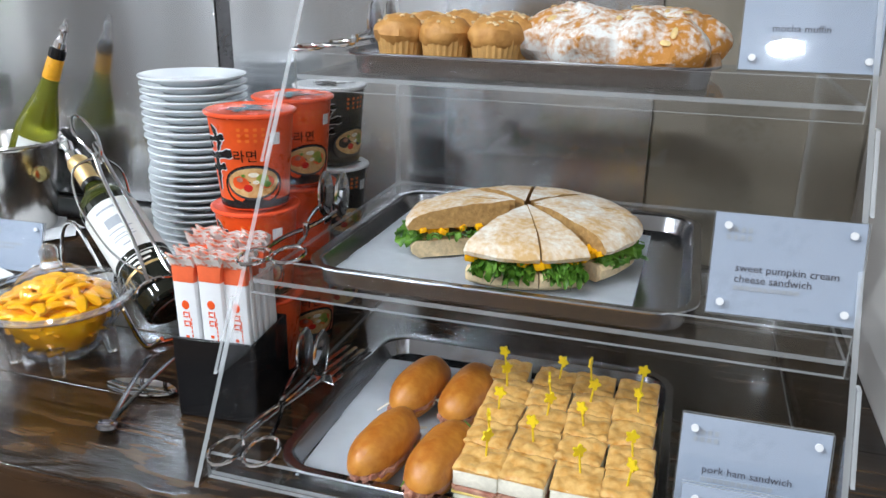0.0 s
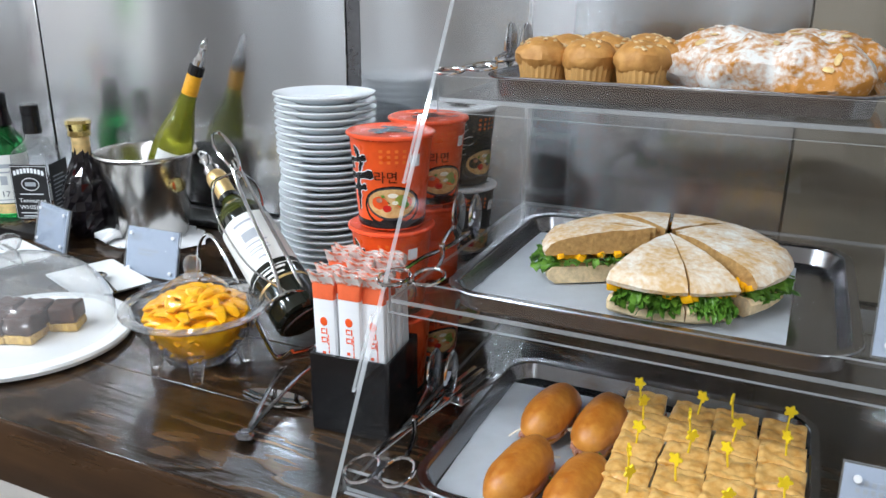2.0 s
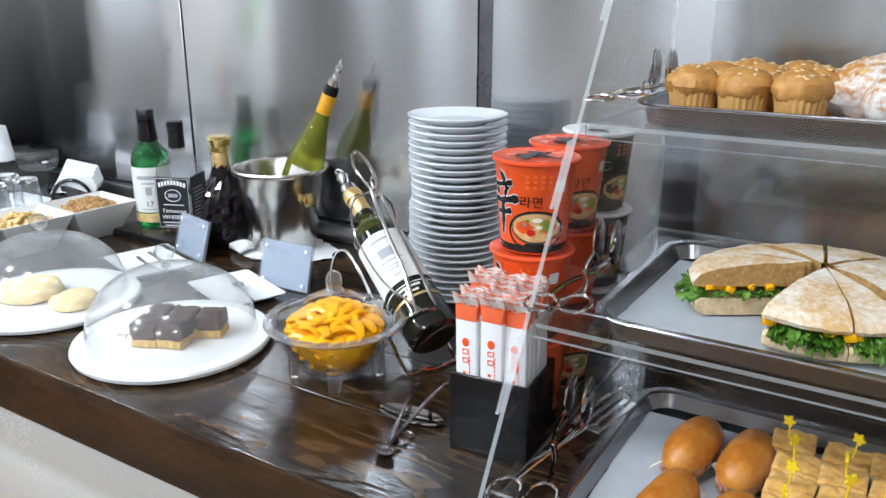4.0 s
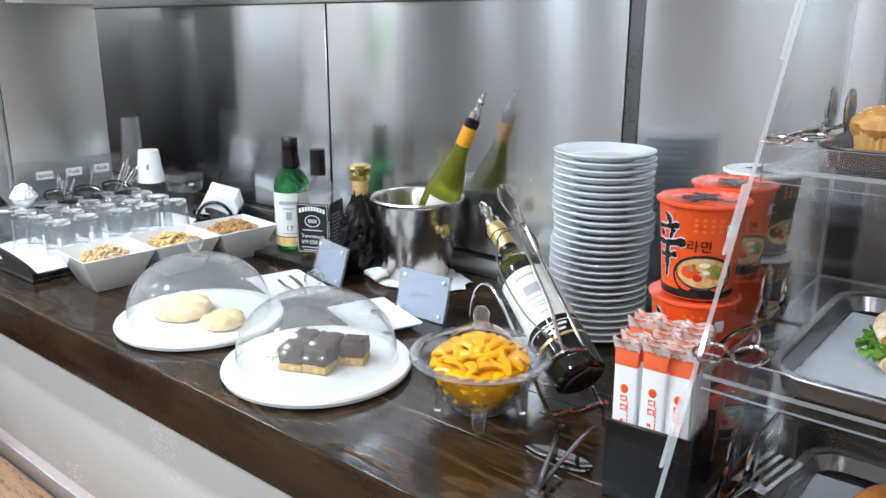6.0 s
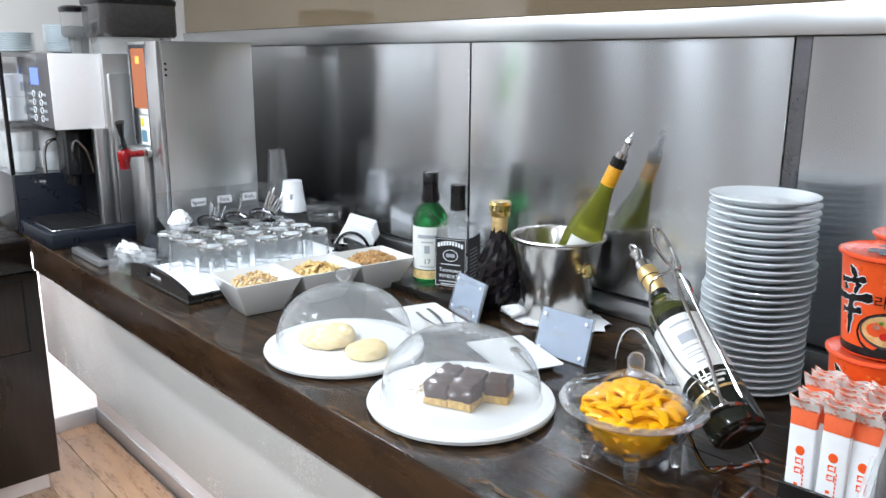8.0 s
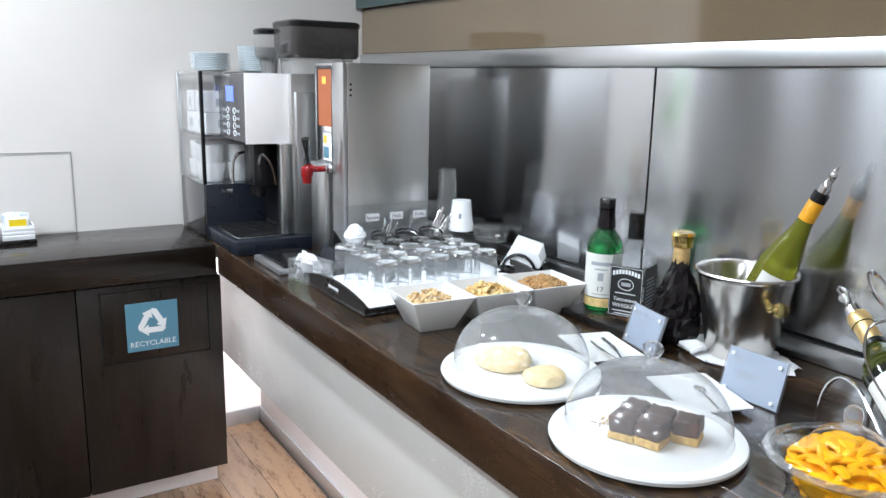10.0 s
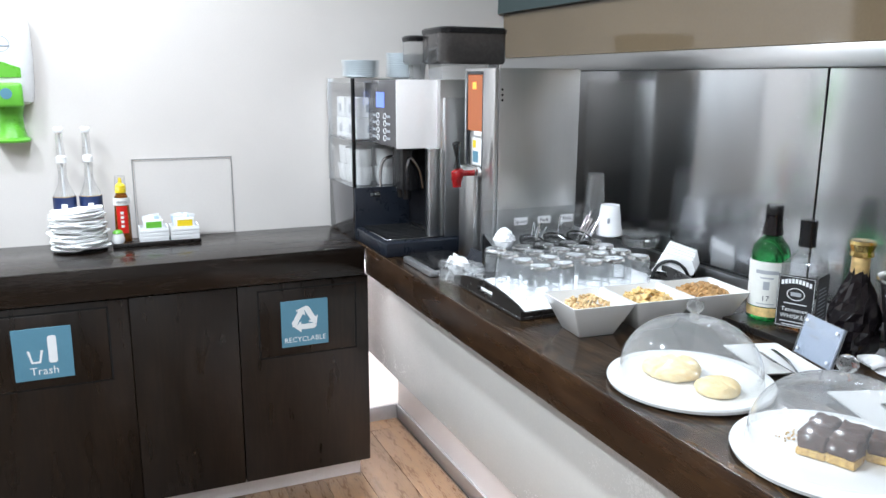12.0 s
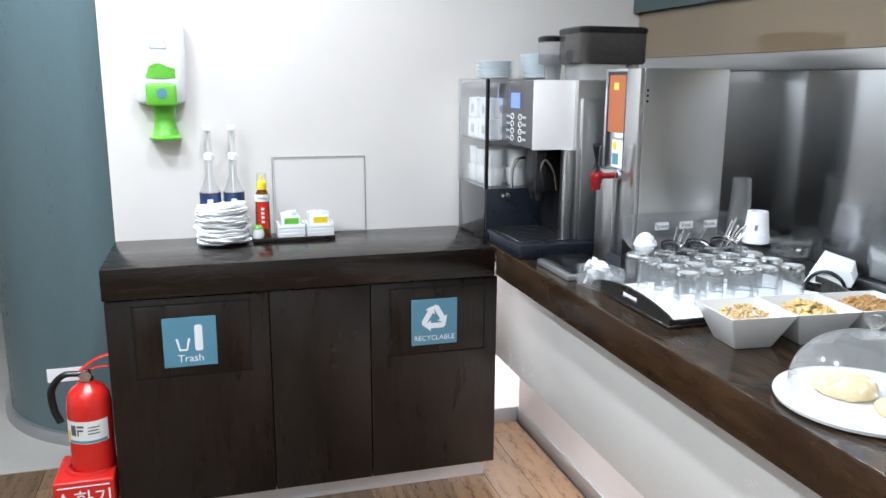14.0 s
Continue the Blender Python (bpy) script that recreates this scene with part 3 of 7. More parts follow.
# ---------- bin cabinet ----------
XF = -2.46
cab = thing("bin_cabinet", pose(0, 0, 0), "dark wenge waste cabinet with two flap doors", "cabinet")
part("top_slab", box(B(), -2.885, XF + 0.012, -0.362, 0.884, C - 0.098, C, 0.003), WOOD_BIN_TOP, cab)
part("carcass", box(B(), -2.885, XF - 0.02, -0.355, 0.895, 0.062, C - 0.1), WOOD_BIN, cab)
for y0, y1 in ((-0.358, 0.125), (0.129, 0.452), (0.456, 0.898)):
    part("door_panel", box(B(), XF - 0.019, XF, y0, y1, 0.062, C - 0.104, 0.0015), WOOD_BIN, cab)
part("plinth", box(B(), -2.88, XF - 0.03, -0.34, 0.868, 0.0, 0.0612), PLINTH, cab, "pale brushed metal plinth")
for y0, y1, txt in ((-0.285, 0.07, "Trash"), (0.517, 0.855, "RECYCLABLE")):
    flap = part("flap", box(B(), XF - 0.008, XF + 0.0035, y0 + 0.006, y1 - 0.006, 0.499, 0.725, 0.003), WOOD_BIN, cab)
    bm = B()
    for a, b, z0, z1 in ((y0, y1, 0.7255, 0.731), (y0, y1, 0.493, 0.4985), (y0, y0 + 0.0055, 0.494, 0.73), (y1 - 0.0055, y1, 0.494, 0.73)):
        box(bm, XF - 0.002, XF + 0.0006, a, b, z0, z1)
    part("flap_gap", bm, DARK_GAP, cab, smooth=False)
SIGN_Y = (-0.118, 0.672)


def wall_text(name, body, size, material, parent, y, z, x):
    return lettering(name, body, size, material, parent, Matrix.Translation((x, y, z)) @ pose(0, 0, 0, 90, 0, 90))


for y, txt in zip(SIGN_Y, ("Trash", "RECYCLABLE")):
    s = thing("bin_sign", pose(XF + 0.004, y, 0.607), "blue sign with white symbol and the word " + txt, "sign", "bin signs")
    part("plate", box(B(), 0, 0.003, -0.08, 0.08, -0.08, 0.08, 0.0008, 1), BLUE_SIGN, s)
    lettering("word", txt, 0.034 if txt == "Trash" else 0.0245, WHITE_INK, s, Matrix.Translation((0.0034, 0, -0.064)) @ pose(0, 0, 0, 90, 0, 90))
    bm = B()
    if txt == "Trash":
        # a bin and a plain upright shape beside it
        prism(bm, [(-0.043, 0.012), (-0.036, 0.012), (-0.029, -0.022), (-0.012, -0.022), (-0.006, 0.012), (0.001, 0.012), (-0.008, -0.028), (-0.033, -0.028)], "x", 0.0031, 0.0038)
        prism(bm, [(u + 0.026, v + 0.012) for u, v in rrect(0.024, 0.085, 0.008)], "x", 0.0031, 0.0038)
    else:
        for k in range(3):
            a = radians(120 * k + 60)
            poly = [(-0.024, 0.011), (0.009, 0.011), (0.009, 0.004), (0.026, 0.0175), (0.009, 0.031), (0.009, 0.024), (-0.022, 0.024), (-0.029, 0.017)]
            pts = [(1.42 * u * math.cos(a) - 1.42 * v * math.sin(a), 1.42 * u * math.sin(a) + 1.42 * v * math.cos(a) + 0.012) for u, v in poly]
            prism(bm, pts, "x", 0.0031, 0.0038)
    part("symbol", bm, WHITE_INK, s, smooth=False)

# ---------- acrylic display stand ----------
SX0, SX1 = -0.09, 0.51
stand = thing("display_stand", pose(0, 0, C), "clear acrylic three-tier food display stand on the counter", "display stand")
def slant(z):
    return 0.921 + 0.6 * z
side = [(slant(0.0), 0.0), (1.505, 0.0), (1.505, 0.585), (slant(0.585), 0.585)]
for x in (SX0, SX1 - 0.005):
    sheet("side_panel", prism(B(), side, "x", x, x + 0.005), "x", stand)
sheet("back_panel", box(B(), SX0 + 0.0055, SX1 - 0.0055, 1.506, 1.51, 0.0, 0.585), "y", stand)
for z, lip0, lip1 in ((0.0005, 0.0005, 0.03), (0.176, 0.166, 0.206), (0.381, 0.37, 0.411)):
    y0 = slant(lip1)
    sheet("shelf", box(B(), SX0 + 0.0055, SX1 - 0.0055, y0 + 0.006, 1.504, z, z + 0.005), "z", stand)
    sheet("lip", box(B(), SX0 + 0.0055, SX1 - 0.0055, y0, y0 + 0.005, lip0, lip1), "y", stand)
for x in (SX0 - 0.004, SX1 + 0.0005):
    for z in (0.1, 0.3, 0.5):
        sheet("edge_guide", prism(B(), [(slant(z) - 0.004, z), (slant(z) + 0.006, z), (slant(z + 0.07) + 0.006, z + 0.07), (slant(z + 0.07) - 0.004, z + 0.07)], "x", x, x + 0.0035), "x", stand)


def sheet_pan(w, d, m, label):
    t = thing("serving_tray", m, label, "tray", "steel serving trays")
    def lp(inset, z, r):
        return [(x, y, z) for x, y in rrect(w - 2 * inset, d - 2 * inset, r, 6)]
    bm = loft(B(), [lp(0.014, 0.0, 0.03), lp(0.012, 0.001, 0.032), lp(0.0085, 0.0198, 0.038), lp(0.0105, 0.0215, 0.036), lp(0.018, 0.004, 0.03), lp(0.03, 0.0018, 0.02)])
    part("pan", bm, PAN, t)
    part("rolled_rim", loft(B(), [lp(0.0078, 0.0202, 0.038), lp(0.0, 0.0215, 0.045), lp(-0.001, 0.023, 0.046), lp(0.0, 0.0245, 0.045), lp(0.0085, 0.0242, 0.038), lp(0.0102, 0.0222, 0.036)], False, False), PAN, t)
    return t


TRAYS = ((0.176, 1.107, C + 0.006, 0.385, 0.33), (0.176, 1.21, C + 0.182, 0.405, 0.335), (0.165, 1.335, C + 0.387, 0.42, 0.29))
for x, y, z, w, d in TRAYS:
    sheet_pan(w, d, pose(x, y, z), "rounded stainless steel serving tray on the stand")


def paper_sheet(w, d, m, seed):
    bm = B()
    n = 14
    g = [[bm.verts.new(((i / n - 0.5) * w, (j / n - 0.5) * d, 0.0012 + 0.0015 * abs(noise.noise(Vector((i * 0.35, j * 0.35, seed)))))) for j in range(n + 1)] for i in range(n + 1)]
    for i in range(n):
        for j in range(n):
            bm.faces.new((g[i][j], g[i + 1][j], g[i + 1][j + 1], g[i][j + 1]))
    r = bmesh.ops.solidify(bm, geom=bm.faces[:], thickness=0.0006)
    return solid("parchment_sheet", bm, PARCH, "white parchment sheet lining the steel tray", "paper", m=m)


paper_sheet(0.30, 0.27, pose(0.15, 1.1, C + 0.0085, 0, 0, 2), 1.0)
paper_sheet(0.325, 0.27, pose(0.155, 1.205, C + 0.1845, 0, 0, -1), 2.0)


# ---------- round pumpkin sandwich in wedges ----------
def wedge_loop(a0, a1, r, z, n=8):
    pts = [(0.004 * math.cos((a0 + a1) / 2), 0.004 * math.sin((a0 + a1) / 2), z)]
    for k in range(n + 1):
        a = a0 + (a1 - a0) * k / n
        pts.append((r * math.cos(a), r * math.sin(a), z))
    return pts


def sandwich_wedge(a0, a1, m, seed):
    rnd = random.Random(seed)
    t = thing("sandwich_wedge", m, "wedge of round pumpkin cream cheese sandwich with green lettuce", "sandwich", "pumpkin sandwich wedges")
    a0, a1 = radians(a0 + 0.35), radians(a1 - 0.35)
    R = 0.118
    bm = loft(B(), [wedge_loop(a0, a1, R - 0.008, 0.0), wedge_loop(a0, a1, R, 0.006), wedge_loop(a0, a1, R + 0.001, 0.015), wedge_loop(a0, a1, R - 0.004, 0.02)])
    for v in bm.verts:
        v.co += Vector(noise.noise_vector(v.co * 60 + Vector((seed, 0, 0)))) * 0.0012
        v.co.z = max(0.0, v.co.z)
    part("bottom_bread", bm, CRUMB, t)
    # flat-domed top with cut faces of seeded crumb
    bm = B()
    nr, na = 14, 14
    top, bot = [], []
    for i in range(nr + 1):
        rr = (R + 0.003) * (1 - i / nr) ** 0.8 + 0.003
        h = 0.0355 + 0.026 * math.sqrt(max(0.0, 1 - (rr / (R + 0.0062)) ** 2)) ** 0.75
        row = []
        for k in range(na + 1):
            a = a0 + (a1 - a0) * k / na
            p = Vector((rr * math.cos(a), rr * math.sin(a), h))
            p.z += 0.0022 * noise.noise(p * 45 + Vector((seed, seed, 0))) + 0.0008 * noise.noise(p * 160)
            if i == 0:
                p += Vector((math.cos(a), math.sin(a), 0)) * 0.003 * noise.noise(p * 60 + Vector((seed, 0, 3)))
            row.append(bm.verts.new(p))
        top.append(row)
        bot.append([bm.verts.new((0.985 * v.co.x, 0.985 * v.co.y, 0.034)) for v in row])
    cut = []
    for i in range(nr):
        for k in range(na):
            bm.faces.new((top[i][k], top[i][k + 1], top[i + 1][k + 1], top[i + 1][k]))
            bm.faces.new((bot[i][k], bot[i + 1][k], bot[i + 1][k + 1], bot[i][k + 1]))
    for k in range(na):
        bm.faces.new((bot[0][k], bot[0][k + 1], top[0][k + 1], top[0][k]))
    for i in range(nr):
        cut.append(bm.faces.new((bot[i][0], top[i][0], top[i + 1][0], bot[i + 1][0])))
        cut.append(bm.faces.new((top[i][na], bot[i][na], bot[i + 1][na], top[i + 1][na])))
    for f in cut:
        f.material_index = 1
    part("top_bread", bm, CRUST, t).data.materials.append(CUT_BREAD)
    # curly leaves: frilled strips along the rim and the cut sides
    def ruffle(p, q, w, seed2, lift=0.0):
        bm = B()
        n, nj = 110, 7
        p, q = Vector(p), Vector(q)
        d = (q - p).normalized()
        out = Vector((d.y, -d.x, 0))
        rows = []
        for k in range(n + 1):
            c = p.lerp(q, k / n)
            bow = 0.012 * math.sin(math.pi * k / n) if w > 0.01 else 0.0
            lobe = 0.75 + 0.8 * noise.noise(Vector((k * 0.09, 0.0, seed2)))
            row = []
            for j in range(nj):
                f = j / (nj - 1)
                o = bow + w * f * max(0.25, lobe) + 0.0026 * f * math.sin(k * 0.42 + seed2) + 0.0011 * f * math.sin(k * 1.05)
                zz = 0.028 + lift + f * f * (0.003 * math.sin(k * 0.5 + seed2) + 0.0018 * math.sin(k * 1.1) + 0.008 * noise.noise(Vector((k * 0.13, j * 0.4, seed2 + 5)))) + 0.004 * f * noise.noise(Vector((k * 0.08, 0, seed2))) - 0.005 * f * f * min(1.0, w / 0.02)
                row.append(bm.verts.new((c.x + out.x * o + d.x * 0.002 * f * math.cos(k * 0.8), c.y + out.y * o + d.y * 0.002 * f * math.cos(k * 0.8), max(zz, 0.002))))
            rows.append(row)
        for k in range(n):
            for j in range(nj - 1):
                bm.faces.new((rows[k][j], rows[k + 1][j], rows[k + 1][j + 1], rows[k][j + 1]))
        part("lettuce_leaf", bm, LETTUCE, t)
    A, D = (0.104 * math.cos(a0), 0.104 * math.sin(a0), 0), (0.104 * math.cos(a1), 0.104 * math.sin(a1), 0)
    O = (0.012 * math.cos((a0 + a1) / 2), 0.012 * math.sin((a0 + a1) / 2), 0)
    for rep in range(4):
        ruffle(A, D, 0.013 + 0.004 * rep, seed + rep * 1.3, 0.002 - 0.003 * rep)
    for rep in range(2):
        ruffle(O, A, 0.006, seed + 7 + rep, -0.003 * rep)
        ruffle(D, O, 0.006, seed + 9 + rep, -0.003 * rep)
    for k in range(18):
        a, r = rnd.uniform(a0, a1), rnd.choice([rnd.uniform(0.1, 0.116), rnd.uniform(0.03, 0.11)])
        if k % 3 == 0:
            a = rnd.choice([a0, a1])
        sz = rnd.uniform(0.0035, 0.0065)
        bm = box(B(), -sz, sz, -sz, sz, -sz * 0.8, sz * 0.8, sz * 0.35, 2)
        bm.transform(pose(r * math.cos(a), r * math.sin(a), 0.032 + rnd.uniform(-0.003, 0.003), rnd.uniform(-30, 30), rnd.uniform(-30, 30), rnd.uniform(0, 90)))
        part("pumpkin_piece", bm, PUMPKIN, t)


SW = (0.183, 1.212)
WEDGES = ((250, 289, 0, -0.006, 0), (289, 314, 0.0005, -0.006, 0), (318, 372, 0.008, 0.002, 0.004), (13, 56, 0.004, 0.004, 0.002), (56, 96, 0, 0.007, 0), (96, 137, -0.004, 0.007, 0), (139, 173, -0.012, 0.004, 0.003), (174, 212, -0.018, -0.001, 0))
for i, (a0, a1, dx, dy, dz) in enumerate(WEDGES):
    sandwich_wedge(a0, a1, pose(SW[0] + dx, SW[1] + dy, C + 0.1885, 0, -dz * 300, 0), 3.1 * i + 1)


# ---------- filled buns ----------
def bun(m, seed):
    t = thing("filled_bun", m, "glossy brown soft bun filled with salad and ham", "bun", "filled buns")
    def half(rx, ry, z0, z1, seed2, crown):
        bm = blob(B(), (0, 0, 0), (1, 1, 1), 0.05, 1.4, seed2, 28)
        for v in bm.verts:
            f = min(0.999, abs(v.co.y))
            g = (1 - f ** 2.7) ** 0.5 / max(0.12, (1 - f * f) ** 0.5)
            x, z = v.co.x * rx * g, v.co.z * g
            zz = z0 + (z1 - z0) * (z if z > 0 else z * 0.15) if crown else z1 + (z1 - z0) * (z if z < 0 else z * 0.15)
            p = Vector((x, v.co.y * ry, zz))
            p.z += 0.0008 * noise.noise(p * 90 + Vector((seed2, 0, 0)))
            p.x += 0.004 * (v.co.y ** 2) * math.sin(seed2)
            v.co = p
        for v in bm.verts:
            v.co.z = max(v.co.z, 0.0)
        return bm
    part("top_half", half(0.0258, 0.0575, 0.0265, 0.056, seed, True), BUN, t)
    part("bottom_half", half(0.0245, 0.055, 0.0, 0.018, seed + 3, False), BUN, t)
    # one folded slice of ham peeping out all round
    bm = B()
    n = 72
    rings = []
    for f, z in ((0.6, 0.019), (1.0, 0.0195), (1.0, 0.0245), (0.6, 0.026)):
        ring = []
        for q in range(n):
            a = 2 * math.pi * q / n
            w = 1 + 0.09 * noise.noise(Vector((3 * math.cos(a), 3 * math.sin(a), seed))) + 0.04 * math.sin(q * 1.9)
            ring.append((0.0252 * f * w * math.cos(a), 0.0585 * f * w * math.sin(a), z + 0.0018 * f * math.sin(q * 1.3 + seed)))
        rings.append(ring)
    part("ham_filling", loft(bm, rings), HAM, t)
    rnd = random.Random(int(seed * 10))
    for k in range(7):
        a = rnd.uniform(0, 2 * math.pi)
        c = Vector((0.025 * math.cos(a), 0.056 * math.sin(a), 0.024))
        o = Vector((math.cos(a), math.sin(a), 0)) * 0.004
        part("salad_shred", tube(B(), [c, c + o + Vector((rnd.uniform(-0.005, 0.005), rnd.uniform(-0.005, 0.005), -0.002)), c + o + Vector((rnd.uniform(-0.009, 0.009), rnd.uniform(-0.008, 0.008), -0.007))], 0.0011, 6), LETTUCE if k % 2 else SOFT_BREAD, t)


BUNS = ((0.083, 1.124, -8), (0.142, 1.124, -7), (0.089, 1.0, -8), (0.149, 0.993, -8))
for i, (x, y, a) in enumerate(BUNS):
    bun(pose(x, y, C + 0.0115, 0, 0, a), 2.3 * i + 0.7)


# ---------- focaccia sandwiches with yellow picks ----------
def focaccia(m, seed, pick):
    t = thing("focaccia_square", m, "square focaccia ham sandwich with golden bumpy crust", "sandwich", "focaccia squares")
    w = 0.0222
    bm = box(B(), -w, w, -w, w, 0, 0.016, 0.003)
    part("bottom_slice", bm, SOFT_BREAD, t)
    bm = box(B(), -w - 0.001, w + 0.001, -w - 0.001, w + 0.001, 0.0165, 0.0195, 0.001, 1)
    part("cheese", bm, CHEESE if seed % 2 else SOFT_BREAD, t)
    # one rumpled slice of ham
    rings = []
    for f, z in ((0.5, 0.0195), (1.0, 0.0198), (1.0, 0.0235), (0.5, 0.0255)):
        rings.append([(x * f * (1 + 0.05 * math.sin(q * 2.1 + seed)), y * f * (1 + 0.05 * math.cos(q * 1.7 + seed)), z + 0.0014 * math.sin(q * 1.5 + seed) * f) for q, (x, y) in enumerate(rrect(2.08 * w, 2.08 * w, 0.006, 8))])
    part("ham", loft(B(), rings), HAM, t)
    part("top_slice", box(B(), -w, w, -w, w, 0.0255, 0.044, 0.002), SOFT_BREAD, t)
    bm = B()
    n = 20
    def top_z(x, y, e):
        p = Vector((x * 75 + seed * 3, y * 75, seed * 0.7))
        d = min(noise.voronoi(p)[0])
        return 0.0494 - 0.0048 * min(1.0, d) ** 1.4 + 0.0012 * noise.noise(Vector((x * 40, y * 40, seed))) - (0.0022 if e == 0 else (0.0006 if e == 1 else 0))
    g = []
    for i in range(n + 1):
        row = []
        for j in range(n + 1):
            x, y = (i / n - 0.5) * 2.03 * w, (j / n - 0.5) * 2.03 * w
            row.append(bm.verts.new((x, y, top_z(x, y, min(i, n - i, j, n - j)))))
        g.append(row)
    for i in range(n):
        for j in range(n):
            bm.faces.new((g[i][j], g[i + 1][j], g[i + 1][j + 1], g[i][j + 1]))
    border = [g[i][0] for i in range(n)] + [g[n][j] for j in range(n)] + [g[i][n] for i in range(n, 0, -1)] + [g[0][j] for j in range(n, 0, -1)]
    low = [bm.verts.new((v.co.x, v.co.y, 0.0425)) for v in border]
    for q in range(len(border)):
        r2 = (q + 1) % len(border)
        bm.faces.new((border[q], low[q], low[r2], border[r2]))
    part("crust", bm, FOCACCIA, t)
    if pick:
        lean = Vector((0.004 * math.sin(seed * 3), 0.003 * math.cos(seed * 5), 0.03))
        c = Vector((0.004 * math.cos(seed * 7), 0.004 * math.sin(seed * 2), 0.04))
        bm = tube(B(), [c, c + lean], 0.0011, 6)
        p = part("flower_pick", bm, YELLOW, t, "yellow plastic flower pick")
        bm = B()
        h = c + lean
        ring = []
        for q in range(40):
            a = 2 * math.pi * q / 40
            rr = 0.0058 + 0.0015 * math.cos(5 * a + seed)
            ring.append((h.x + rr * math.cos(a) * math.cos(seed), h.y + rr * math.cos(a) * math.sin(seed), h.z + rr * math.sin(a)))
        side = Vector((-math.sin(seed), math.cos(seed), 0)) * 0.0012
        loft(bm, [[Vector(v) + side for v in ring], [Vector(v) - side for v in ring]])
        part("flower", bm, YELLOW, p)


k = 0
for c in range(4):
    for r in range(5):
        if (c, r) == (0, 4):
            continue
        k += 1
        x = 0.1945 + 0.0462 * c + 0.0012 * math.sin(k * 2.1) - 0.0012 * r
        y = 0.982 + 0.0455 * r + 0.001 * math.cos(k * 1.7)
        focaccia(pose(x, y, C + 0.0115, 0, 0, 2.5 * math.sin(k * 3.3) - 2), k * 1.0, (k % 6) != 5)
focaccia(pose(0.182, 1.168, C + 0.0115, 0, 0, 3), 31.0, True)


# ---------- muffins and pastry on the top tier ----------
def muffin(m, seed):
    t = thing("muffin", m, "brown nut muffin in a pleated paper case", "muffin", "nut muffins")
    bm = B()
    n = 48
    rings = []
    for z, r in ((0, 0.0215), (0.003, 0.0222), (0.02, 0.0252), (0.04, 0.0285)):
        rings.append([bm.verts.new(((r + (0.0008 if q % 2 else -0.0006)) * math.cos(2 * math.pi * q / n), (r + (0.0008 if q % 2 else -0.0006)) * math.sin(2 * math.pi * q / n), z)) for q in range(n)])
    for a, b in zip(rings, rings[1:]):
        for q in range(n):
            bm.faces.new((a[q], a[(q + 1) % n], b[(q + 1) % n], b[q]))
    bm.faces.new(rings[0][::-1])
    part("paper_case", bm, MUFFIN_PAPER, t, smooth=False)
    bm = blob(B(), (0, 0, 0.042), (0.0315, 0.0315, 0.021), 0.16, 2.2, seed, 22)
    part("muffin_top", bm, MUFFIN, t)
    rnd = random.Random(int(seed * 7))
    for q in range(12):
        a, e = rnd.uniform(0, 6.28), rnd.uniform(0.5, 1.4)
        bm = blob(B(), (0.0305 * math.cos(a) * math.cos(e), 0.0305 * math.sin(a) * math.cos(e), 0.042 + 0.0205 * math.sin(e)), (0.003, 0.004, 0.002), 0.5, 2, q, 6)
        part("nut_piece", bm, NUT_PALE, t)


for i, (x, y) in enumerate(((0.012, 1.255), (0.069, 1.25), (0.13, 1.245), (0.024, 1.32), (0.08, 1.318), (0.137, 1.316), (0.05, 1.385), (0.11, 1.383))):
    muffin(pose(x, y, C + 0.3895, 0, 0, 40 * i), 1.9 * i + 0.4)


def pastry(m, seed):
    t = thing("sugared_pastry", m, "flaky croissant dusted with white icing sugar", "pastry", "sugared pastries")
    bm = B()
    n, q = 44, 22
    rings = []
    for i in range(n + 1):
        f = 2 * i / n - 1
        prof = max(0.02, (1 - abs(f) ** 2.6)) ** 0.5
        ridge = 1 + 0.14 * abs(math.sin(1.9 * math.pi * (f + 0.03 * seed)))
        row = []
        for k in range(q):
            a = 2 * math.pi * k / q
            r = prof * ridge * (1 + 0.26 * noise.noise(Vector((f * 2.2, math.cos(a) * 1.3, math.sin(a) * 1.5 + seed))))
            p = Vector((0.088 * f, 0.012 * (1 - f * f) - 0.006 + 0.042 * r * math.cos(a), 0.033 + 0.037 * r * math.sin(a)))
            p += Vector(noise.noise_vector(p * 75 + Vector((seed, 0, 0)))) * 0.003
            p.z = max(0.0, p.z)
            row.append(p)
        rings.append(row)
    loft(bm, rings)
    part("crust", bm, SUGARED, t)
    rnd = random.Random(int(seed))
    for q in range(12):
        ring = rings[rnd.randrange(8, n - 8)]
        k = rnd.randrange(1, 11)
        c = Vector(ring[k])
        up = (c - Vector((c.x, 0.0, 0.028))).normalized()
        tilt = up.to_track_quat("Z", "Y").to_matrix().to_4x4()
        bm = blob(B(), (0, 0, 0), (rnd.uniform(0.005, 0.008), 0.0035, 0.0009), 0.3, 2, q, 8)
        bm.transform(Matrix.Translation(c + up * 0.001) @ tilt @ pose(0, 0, 0, rnd.uniform(-15, 15), 0, rnd.uniform(0, 180)))
        part("almond_flake", bm, CHIP if q % 2 else SUGARED, t)


pastry(pose(0.275, 1.262, C + 0.3895, 0, 0, -4), 2.0)
pastry(pose(0.225, 1.33, C + 0.3895, 0, 0, 12), 8.0)
pastry(pose(0.30, 1.395, C + 0.3895, 0, 0, 4), 15.0)


